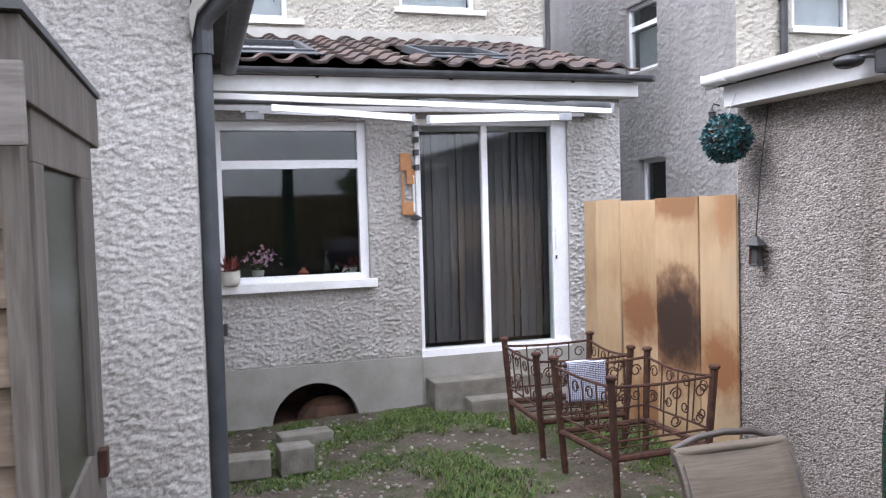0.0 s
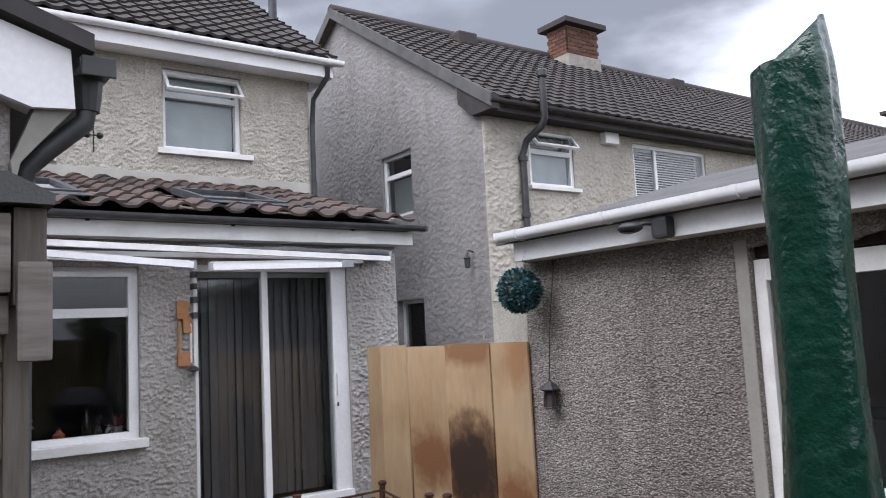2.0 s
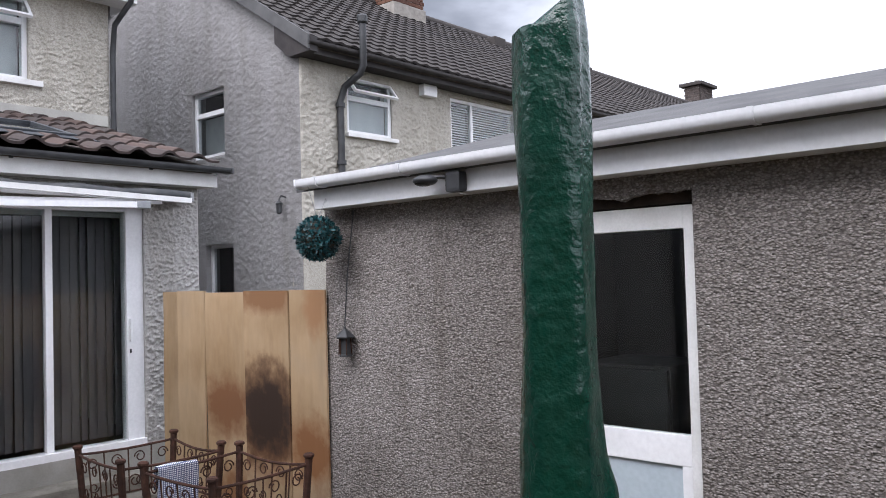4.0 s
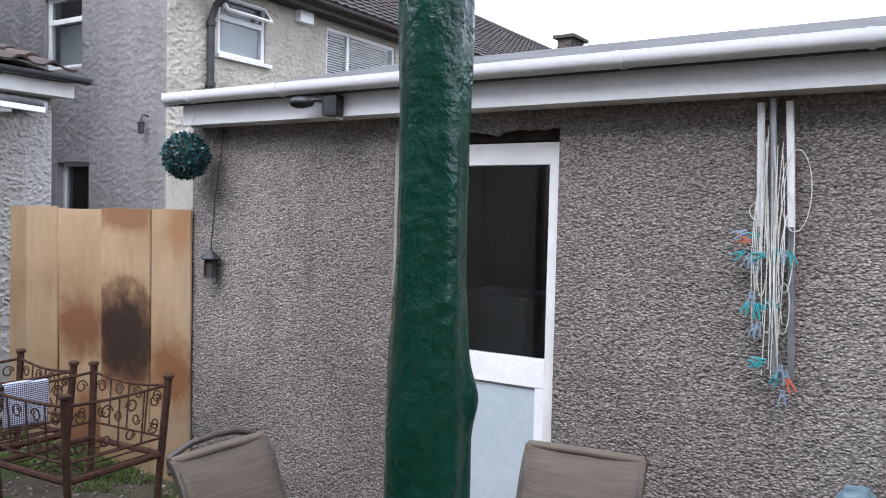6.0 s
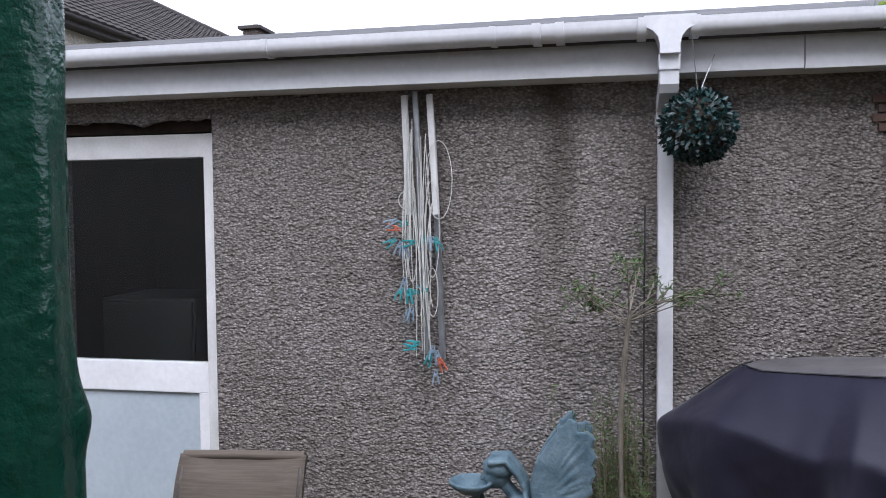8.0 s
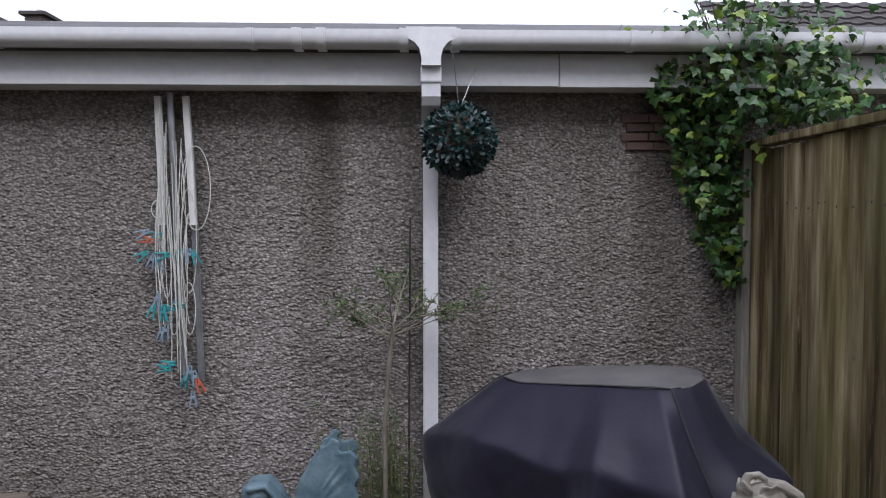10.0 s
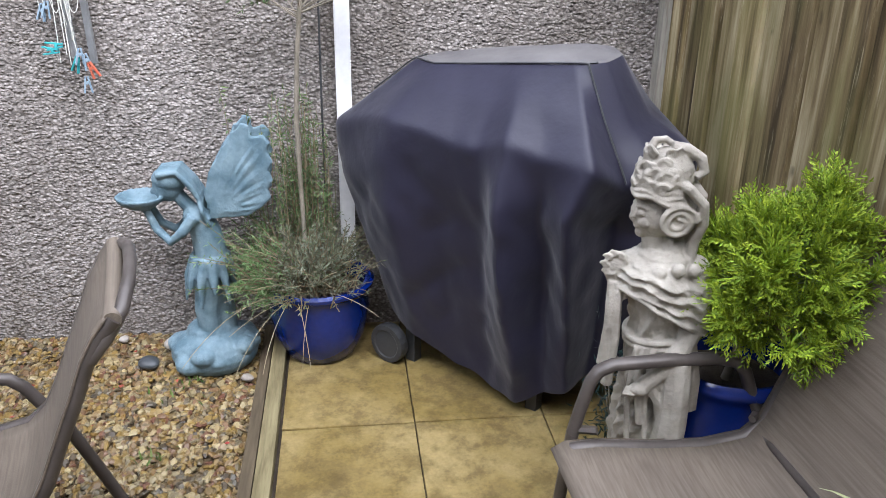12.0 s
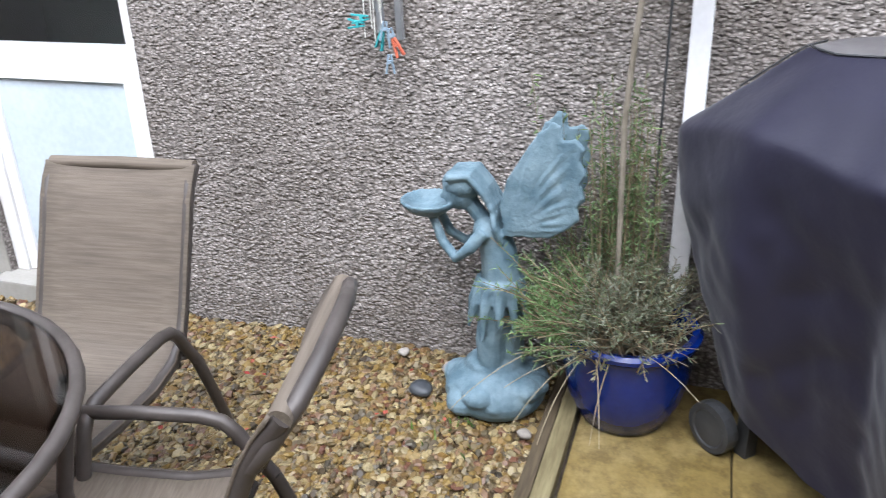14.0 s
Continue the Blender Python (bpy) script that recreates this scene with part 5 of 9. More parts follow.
def blades(rng, spots, h0, h1, w, lean, zfun):
    verts, faces = [], []
    for x, y in spots:
        h, a, l = rng.uniform(h0, h1), rng.uniform(0, 6.28), rng.uniform(0.1, lean)
        dx, dy = math.cos(a), math.sin(a)
        px, py = -dy * w, dx * w
        z = zfun(x, y) - 0.004
        n = len(verts)
        verts += [(x - px, y - py, z), (x + px, y + py, z), (x + px * 0.7 + dx * h * l * 0.4, y + py * 0.7 + dy * h * l * 0.4, z + h * 0.6), (x - px * 0.7 + dx * h * l * 0.4, y - py * 0.7 + dy * h * l * 0.4, z + h * 0.6), (x + dx * h * l, y + dy * h * l, z + h)]
        faces += [(n, n + 1, n + 2, n + 3), (n + 3, n + 2, n + 4)]
    return verts, faces


M["grass"] = varied("short_rough_grass", [(0.04, 0.082, 0.014), (0.065, 0.12, 0.02), (0.095, 0.14, 0.028), (0.12, 0.115, 0.045)], 0.6, 0.3, True, 0.05)
spots = []
while len(spots) < 30000:
    x, y = rng.uniform(0.3, 3.9), rng.uniform(4.0, 7.05)
    d = noise.noise(Vector((x * 1.3 + 4, y * 1.3, 3.0))) + 0.35 * noise.noise(Vector((x * 5, y * 5, 8.0)))
    if d > 0.0 + 0.32 * rng.random():
        spots.append((x, y))
v_, f_ = blades(rng, spots, 0.012, 0.045, 0.004, 1.6, soil_height)
raw("grass", v_, f_, M["grass"], "thin patches of short rough grass and moss", "grass", smooth=False)
spots = [(3.05 + rng.gauss(0, 0.05), 0.62 + rng.gauss(0, 0.06)) for _ in range(30)] + [(2.62 + rng.gauss(0, 0.03), 0.63 + rng.gauss(0, 0.03)) for _ in range(25)]
v_, f_ = blades(rng, spots, 0.01, 0.03, 0.004, 1.5, lambda x, y: 0.0)
raw("weeds", v_, f_, M["grass"], "tiny green weeds between the gravel", "weeds", smooth=False)

# ---- patio: slabs of 45 cm on a bed, with an edging timber ----
pat = thing("patio", "buff riven paving slabs with dark mossy joints", "patio", kind="structure")
part("bed", mesh_sheet(-1.6, XS, -1.4, 0.25, 0.2, lambda x, y: -0.012), M["compost"], pat, "dark mossy jointing")
slab_me = None
x, col = 3.185, 0
while x > -1.6:
    for j in range(4):
        y1 = 0.226 - j * 0.456
        if slab_me is None:
            bm = bmesh.new()
            box(bm, (-0.2262, -0.2262, -0.035), (0.2262, 0.2262, 0.0), 0.005)
            o = part("slab", bm, M["slab"], pat)
            slab_me = o.data
        else:
            o = new("slab", slab_me)
            o.parent = pat
        o.matrix_basis = pose(x - 0.228, y1 - 0.228, 0.004 + random.uniform(-0.003, 0.003), random.uniform(-0.4, 0.4), random.uniform(-0.4, 0.4), random.choice((0, 90, 180, 270)) + random.uniform(-0.3, 0.3))
    x -= 0.456
for j in range(4):
    o = new("slab", slab_me)
    o.parent = pat
    o.matrix_basis = pose(3.186 + 0.2, 0.226 - j * 0.456 - 0.228, 0.001, 0, 0, 90)
eg = thing("edging", "weathered timber edging between gravel and patio", "edging", kind="structure")
part("board", boxed((-1.6, 0.236, -0.12), (3.49, 0.290, 0.035), 0.006), M["sleeper"], eg)
part("board", boxed((-1.6, 0.293, -0.12), (3.47, 0.335, 0.026), 0.006), M["sleeper_dark"], eg, "dark stained inner board")

# ---- fence ----
FY = -1.27
fe = thing("fence", "tall weathered board fence with green algae stains", "fence", kind="structure")
x = 3.42
k = 0
while x > -1.6:
    w = 0.135 + 0.012 * math.sin(k * 2.3)
    o = part("board", boxed((x - w + 0.004, FY - 0.018 - 0.015 * (k % 2), -0.1), (x, FY + 0.002 - 0.015 * (k % 2), 2.01 + 0.006 * math.sin(k * 5.1)), 0.003), M["fence"], fe)
    for zn in (1.79, 0.40):
        for dx in (0.03, 0.10):
            part("nail", ball(bmesh.new(), (x - dx, FY + 0.003 - 0.015 * (k % 2), zn + 0.01 * math.sin(k * 3.3 + dx * 50)), 0.004, 6, 4, (1, 0.5, 1)), M["black_pvc"], o) if x > 1.2 else None
    x -= w
    k += 1
part("rail", boxed((-1.66, FY - 0.07, 1.75), (3.42, FY - 0.03, 1.84)), M["fence"], fe)
part("rail", boxed((-1.66, FY - 0.07, 0.35), (3.42, FY - 0.03, 0.44)), M["fence"], fe)
part("capping", boxed((-1.66, FY - 0.045, 2.017), (3.44, FY + 0.022, 2.045), 0.005), M["fence"], fe)
M["post_grey"] = wood("silvered_post", (0.22, 0.21, 0.18), (0.36, 0.34, 0.30), 0.85)
part("post", boxed((3.425, FY - 0.05, -0.1), (3.49, FY + 0.03, 2.03), 0.006), M["post_grey"], fe, "silvered end post at the wall")
# fence out of view, set close to keep low sky light off the walls
bf = thing("fence_rear", "plain unseen board fence closing the garden and shading it low down", "fence", kind="structure")
part("panel", boxed((-1.75, FY, -0.1), (-1.67, 3.5, 2.2)), M["fence"], bf)


# unseen wall, added behind the camera to darken the lower garden
solo("wall_boundary", boxed((-2.7, -4.2, -0.16), (-2.45, 3.3, 6.2)), M["dash_gable"], "plain unseen wall added to cut low sky light", "wall", kind="structure")


# ---- sling chairs ----
def sling_chair(lift=0.0, low=0.0):
    """lift raises the arms, low drops the seat between its rails."""
    t = thing("garden_chair", "taupe mesh sling garden chair with a dark steel frame", "chair", group="garden chairs")
    W = 0.212
    prof = [(-0.318, 0.884), (-0.312, 0.874), (-0.288, 0.842), (-0.262, 0.795), (-0.232, 0.72), (-0.19, 0.625), (-0.15, 0.53), (-0.112, 0.46), (-0.06, 0.422), (0.05, 0.405), (0.20, 0.412), (0.34, 0.428), (0.415, 0.425), (0.445, 0.405)]
    prof = [(y, z - low * max(0.0, min(1.0, (0.55 - z) / 0.10))) for y, z in prof]
    # the fabric: hangs a little between the rails, has a hem at each end
    bm = bmesh.new()
    rows = []
    for i, (y, z) in enumerate(prof):
        row = []
        for k in range(7):
            u = -1 + 2 * k / 6
            sag = 0.018 * (1 - u * u)
            d = Vector((0, prof[min(i + 1, len(prof) - 1)][0] - prof[max(i - 1, 0)][0], prof[min(i + 1, len(prof) - 1)][1] - prof[max(i - 1, 0)][1])).normalized()
            n = Vector((0, d.z, -d.y)) if d.z < -0.3 else Vector((0, d.z, -d.y))
            row.append(bm.verts.new((u * (W + 0.014), y + n.y * -0.014 + 0.6 * n.y * sag, z - n.z * -0.014 * 0 + n.z * sag + 0.012)))
        rows.append(row)
    for A, B in zip(rows, rows[1:]):
        for k in range(6):
            bm.faces.new((A[k], A[k + 1], B[k + 1], B[k]))
    s = part("sling", bm, M["sling"], t, "woven taupe sling fabric", smooth=True)
    sm = s.modifiers.new("thick", "SOLIDIFY")
    sm.thickness = 0.006
    # the fabric turns over the top bar
    bm = tube(bmesh.new(), [(-W - 0.006, -0.322, 0.884), (0, -0.325, 0.887), (W + 0.006, -0.322, 0.884)], 0.019, 12)
    part("top_hem", bm, M["sling"], t, smooth=True)
    for s_ in (-1, 1):
        x = s_ * W
        bm = tube(bmesh.new(), [(x, -0.326, 0.886)] + [(x, y, z) for y, z in prof[2:12]] + [(x, 0.40, 0.425 - low), (x, 0.43, 0.39 - low)], 0.0165, 10)
        part("side_rail", bm, M["frame_metal"], t, smooth=True)
        xo = s_ * (W + 0.032)
        # one bent tube a side: front leg, arm, then down past the seat into the rear leg
        bm = tube(bmesh.new(), [(xo, 0.39, 0.40), (xo, 0.374, 0.47 + 0.5 * lift), (xo, 0.355, 0.540 + lift), (xo, 0.337, 0.568 + lift), (xo, 0.30, 0.584 + lift), (xo, 0.16, 0.588 + lift), (xo, 0.02, 0.584 + lift), (xo, -0.025, 0.573 + lift), (xo, -0.055, 0.545 + lift), (xo, -0.085, 0.475 + 0.5 * lift), (xo, -0.125, 0.40)], 0.0165, 10)
        part("arm", bm, M["frame_metal"], t, smooth=True)
        part("leg", tube(bmesh.new(), [(xo, 0.39, 0.40), (xo, 0.41, 0.20), (xo, 0.42, 0.012)], 0.0164, 10), M["frame_metal"], t, smooth=True)
        part("leg", tube(bmesh.new(), [(xo, -0.125, 0.40), (xo, -0.185, 0.25), (xo, -0.275, 0.012)], 0.0164, 10), M["frame_metal"], t, smooth=True)
        part("stay", tube(bmesh.new(), [(x, -0.075, 0.428), (xo, -0.112, 0.425)], 0.010, 6), M["frame_metal"], t)
        part("stay", tube(bmesh.new(), [(x, 0.34, 0.428), (xo, 0.388, 0.41)], 0.010, 6), M["frame_metal"], t)
        for y in (0.42, -0.275):
            part("foot", lathe(bmesh.new(), [(0.019, 0.0), (0.019, 0.02), (0.014, 0.025)], 8, (xo, y, 0.0)), M["black_pvc"], t)
    part("cross_bar", tube(bmesh.new(), [(-W, 0.43, 0.392 - low), (W, 0.43, 0.392 - low)], 0.012, 8), M["frame_metal"], t, smooth=True)
    part("cross_bar", tube(bmesh.new(), [(-W, -0.09, 0.40), (W, -0.09, 0.40)], 0.011, 8), M["frame_metal"], t, smooth=True)
    return t


chair = sling_chair(-0.035)
chair.matrix_basis = pose(2.50, 1.42, -0.012, 0, 0, 97)
far_chair = copy_thing(chair, pose(2.10, 2.28, -0.03, 0, 0, 180))
tagged(far_chair, "taupe sling garden chair with an arched steel top bar")
near_chair = copy_thing(chair, pose(2.03, 0.82, -0.02, 0, 0, 13))
tagged(near_chair, "taupe sling garden chair with an arched bar behind its top")
part("top_bar", tube(bmesh.new(), [(-0.222, -0.31, 0.85), (-0.205, -0.345, 0.895), (-0.11, -0.352, 0.922), (0, -0.354, 0.93), (0.11, -0.352, 0.922), (0.205, -0.345, 0.895), (0.222, -0.31, 0.85)], 0.012, 8), M["frame_metal"], far_chair, smooth=True)
part("top_bar", tube(bmesh.new(), [(-0.214, -0.268, 0.80), (-0.216, -0.305, 0.845), (-0.19, -0.342, 0.895), (-0.10, -0.358, 0.918), (0, -0.362, 0.925), (0.10, -0.358, 0.918), (0.19, -0.342, 0.895), (0.216, -0.305, 0.845), (0.214, -0.268, 0.80)], 0.0155, 8), M["frame_metal"], near_chair, smooth=True)
patio_chair = sling_chair(0.005, 0.045)
patio_chair.matrix_basis = pose(1.76, -0.97, 0.0, 0, 0, 1) @ Matrix.Diagonal((1.25, 1, 1.02, 1))

# ---- round glass table with the closed parasol through it ----
TX, TY = 1.70, 1.44
tt = thing("garden_table", "round smoked-glass garden table with a steel rim", "table", (TX, TY, 0))
ring = [(0.575 * math.cos(a), 0.575 * math.sin(a), 0.715) for a in (2 * math.pi * k / 48 for k in range(49))]
part("rim", tube(bmesh.new(), ring, 0.016, 8, caps=False), M["frame_metal"], tt, smooth=True)
part("tabletop", lathe(bmesh.new(), [(0.03, 0.716), (0.562, 0.716), (0.564, 0.720), (0.562, 0.724), (0.03, 0.724)], 48), M["table_glass"], tt, "smoked brown glass")
part("grommet", lathe(bmesh.new(), [(0.028, 0.71), (0.045, 0.712), (0.045, 0.732), (0.028, 0.734)], 16), M["black_pvc"], tt)
for k in range(4):
    a = math.pi / 4 + k * math.pi / 2
    c, s = math.cos(a), math.sin(a)
    part("leg", tube(bmesh.new(), [(0.555 * c, 0.555 * s, 0.70), (0.50 * c, 0.50 * s, 0.45), (0.52 * c, 0.52 * s, 0.0)], 0.016, 8), M["frame_metal"], tt, smooth=True)
    part("brace", tube(bmesh.new(), [(0.50 * c, 0.50 * s, 0.45), (0.0, 0.0, 0.40)], 0.010, 6), M["frame_metal"], tt)

um = thing("parasol", "closed parasol in a glossy dark green cover", "parasol", (TX + 0.02, TY, 0))
part("pole", tube(bmesh.new(), [(0, 0, 0.05), (0, 0, 2.3)], 0.021, 12), M["pipe_grey"], um, smooth=True)
part("base", lathe(bmesh.new(), [(0.24, 0.0), (0.24, 0.03), (0.22, 0.05), (0.06, 0.07), (0.035, 0.10), (0.035, 0.30), (0.022, 0.30)], 28), M["pipe_grey"], um, smooth=True)
bm = bmesh.new()
rings = []
N = 72
for i in range(121):
    f = i / 120
    z = 0.86 + f * 1.63
    r = 0.118 - 0.032 * f + 0.006 * math.sin(f * 9)
    lean = 0.03 * f
    row = []
    for k in range(N):
        a = 2 * math.pi * k / N
        fold = 0.008 * math.sin(2 * a + 1.2 * f + 0.6) + 0.006 * math.sin(5 * a - 1.5 * f)
        p = Vector((math.cos(a) * 0.11, math.sin(a) * 0.11, z))
        patch = max(0.0, noise.noise(Vector((a * 1.2, 0.0, z * 2.1 + 5.0))) + 0.25)
        crease = 0.006 * noise.noise(Vector((p.x * 16, p.y * 16, z * 3.5))) + 0.0055 * patch * (noise.ridged_multi_fractal(Vector((p.x * 14, p.y * 14, z * 11 + p.y * 9)), 0.9, 2.1, 3, 0.9, 1.6) - 0.8)
        bulge = 0.020 * math.exp(-((z - 1.28) / 0.06) ** 2) * max(0.0, math.cos(a + 0.9)) ** 10
        q = r + fold + crease + bulge
        zt = z
        if f > 0.93:
            # the top is cut on a slant and pinched flat
            g = (f - 0.93) / 0.07
            q *= 1 - 0.10 * g
            zt = z - 0.13 * g * (0.5 + 0.5 * math.cos(a - 2.45))
        row.append(bm.verts.new((q * math.cos(a) * 0.86 + lean * 0.3, q * math.sin(a) + lean * 0.1, zt)))
    rings.append(row)
for A, B in zip(rings, rings[1:]):
    for k in range(N):
        bm.faces.new((A[k], A[(k + 1) % N], B[(k + 1) % N], B[k]))
bm.faces.new(rings[-1])
part("cover", bm, M["umbrella"], um, "creased glossy green waterproof cover", smooth=True)
part("zip_seam", tube(bmesh.new(), [(0.098 - 0.024 * k / 12, -0.052 + 0.016 * math.sin(k * 1.3) * 0.2, 0.9 + k * 0.115) for k in range(13)], 0.004, 6), M["umbrella"], um, smooth=True)


# ---- statues: each one plain mesh of merged lumps ----
def statue(name, build, mat, label, voxel):
    bm = bmesh.new()
    build(bm)
    ob = solo(name, bm, mat, label, "statue", smooth=True)
    r = ob.modifiers.new("merge", "REMESH")
    r.mode, r.voxel_size, r.use_smooth_shade = "VOXEL", voxel, True
    return ob


def swirl(bm, c, r0, turns, thick, u, v, n=28):
    pts = []
    for i in range(n):
        f = i / (n - 1)
        a, r = f * turns * 2 * math.pi, r0 * (1 - 0.82 * f)
        pts.append(Vector(c) + Vector(u) * r * math.cos(a) + Vector(v) * r * math.sin(a))
    tube(bm, pts, thick, 6, thick * 0.7)


def fairy_shape(bm):
    X, Y = 3.25, 0.50
    g = random.Random(3)
    ball(bm, (X - 0.01, Y + 0.01, 0.05), 0.155, 18, 12, (0.95, 1.08, 0.62))
    for k in range(15):
        a = k * 0.42 * 2
        ball(bm, (X - 0.01 + 0.11 * math.cos(a), Y + 0.01 + 0.13 * math.sin(a), 0.04 + 0.05 * g.random()), g.uniform(0.035, 0.07), 10, 7, (1, 1, 0.7))
    ball(bm, (X, Y + 0.02, 0.13), 0.085, 12, 8, (1, 1.1, 0.6))
    tube(bm, [(X + 0.02, Y - 0.04, 0.08), (X + 0.02, Y - 0.025, 0.25), (X + 0.01, Y - 0.01, 0.40)], 0.046, 12, 0.055)
    tube(bm, [(X - 0.03, Y + 0.01, 0.08), (X - 0.035, Y + 0.02, 0.24), (X - 0.02, Y + 0.0, 0.40)], 0.040, 12, 0.052)
    for k in range(11):
        a = 2 * math.pi * k / 11
        tube(bm, [(X + 0.05 * math.cos(a), Y - 0.005 + 0.05 * math.sin(a), 0.44), (X + 0.085 * math.cos(a), Y + 0.08 * math.sin(a), 0.37), (X + 0.10 * math.cos(a), Y + 0.095 * math.sin(a), 0.315 - 0.05 * (k % 2))], 0.028, 6, 0.006)
    tube(bm, [(X, Y - 0.005, 0.38), (X, Y - 0.01, 0.45), (X, Y + 0.0, 0.53), (X, Y + 0.02, 0.60)], 0.066, 14, 0.052)
    ball(bm, (X, Y + 0.03, 0.60), 0.058, 12, 8, (1.1, 0.85, 0.8))
    tube(bm, [(X, Y + 0.03, 0.61), (X, Y + 0.085, 0.68)], 0.026, 10)
    ball(bm, (X, Y + 0.118, 0.718), 0.055, 16, 12, (0.9, 1.0, 1.08))
    ball(bm, (X, Y + 0.172, 0.698), 0.012, 8, 6)
    ball(bm, (X, Y + 0.105, 0.745), 0.062, 16, 12, (1.0, 1.10, 0.74))
    for k in range(9):
        x = X - 0.055 + 0.11 * k / 8
        tube(bm, [(x, Y + 0.145, 0.772), (x, Y + 0.075, 0.782), (x, Y + 0.035, 0.735), (x + 0.010 * (-1) ** k, Y + 0.008, 0.685), (x - 0.008 * (-1) ** k, Y - 0.002, 0.635), (x + 0.008, Y - 0.022, 0.575)], 0.015, 6, 0.008)
    for s in (-1, 1):
        tube(bm, [(X + s * 0.058, Y + 0.03, 0.615), (X + s * 0.075, Y + 0.07, 0.565), (X + s * 0.065, Y + 0.115, 0.525), (X + s * 0.04, Y + 0.165, 0.565), (X + s * 0.03, Y + 0.195, 0.635)], 0.023, 8, 0.014)
        ball(bm, (X + s * 0.025, Y + 0.20, 0.645), 0.02, 8, 6)
    lathe(bm, [(0.012, -0.03), (0.05, -0.02), (0.082, 0.004), (0.09, 0.022), (0.084, 0.026), (0.055, 0.004), (0.01, -0.008)], 22, (X - 0.01, Y + 0.215, 0.665))
    outline = [(-0.030, 0.60), (-0.012, 0.69), (-0.035, 0.775), (-0.082, 0.855), (-0.135, 0.925), (-0.170, 0.955), (-0.190, 0.945), (-0.192, 0.905), (-0.238, 0.912), (-0.262, 0.885), (-0.248, 0.855), (-0.266, 0.815), (-0.250, 0.785), (-0.262, 0.748), (-0.244, 0.715), (-0.252, 0.680), (-0.215, 0.645), (-0.165, 0.612), (-0.09, 0.605)]
    for s, x0 in ((1, 0.035), (-1, -0.035)):
        n0 = len(bm.verts)
        prism(bm, [(Y + p[0], p[1]) for p in outline], -0.0075, 0.0075, "x")
        for p in outline[4:17]:
            tube(bm, [(0, Y - 0.045, 0.62), (0.006 * s, Y - 0.045 + (p[0] + 0.045) * 0.55, 0.62 + (p[1] - 0.62) * 0.62), (0, Y + p[0] * 0.98, p[1])], 0.0105, 6, 0.0075)
        bm.verts.ensure_lookup_table()
        turn = Matrix.Translation((X + x0, Y - 0.03, 0.6)) @ Matrix.Rotation(radians(s * 12 + 6), 4, "Z") @ Matrix.Translation((0, -(Y - 0.03), -0.6))
        bmesh.ops.transform(bm, matrix=turn, verts=bm.verts[n0:])


statue("fairy_statue", fairy_shape, M["verdigris"], "blue-green garden fairy statue holding a dish, on gravel", 0.0058)


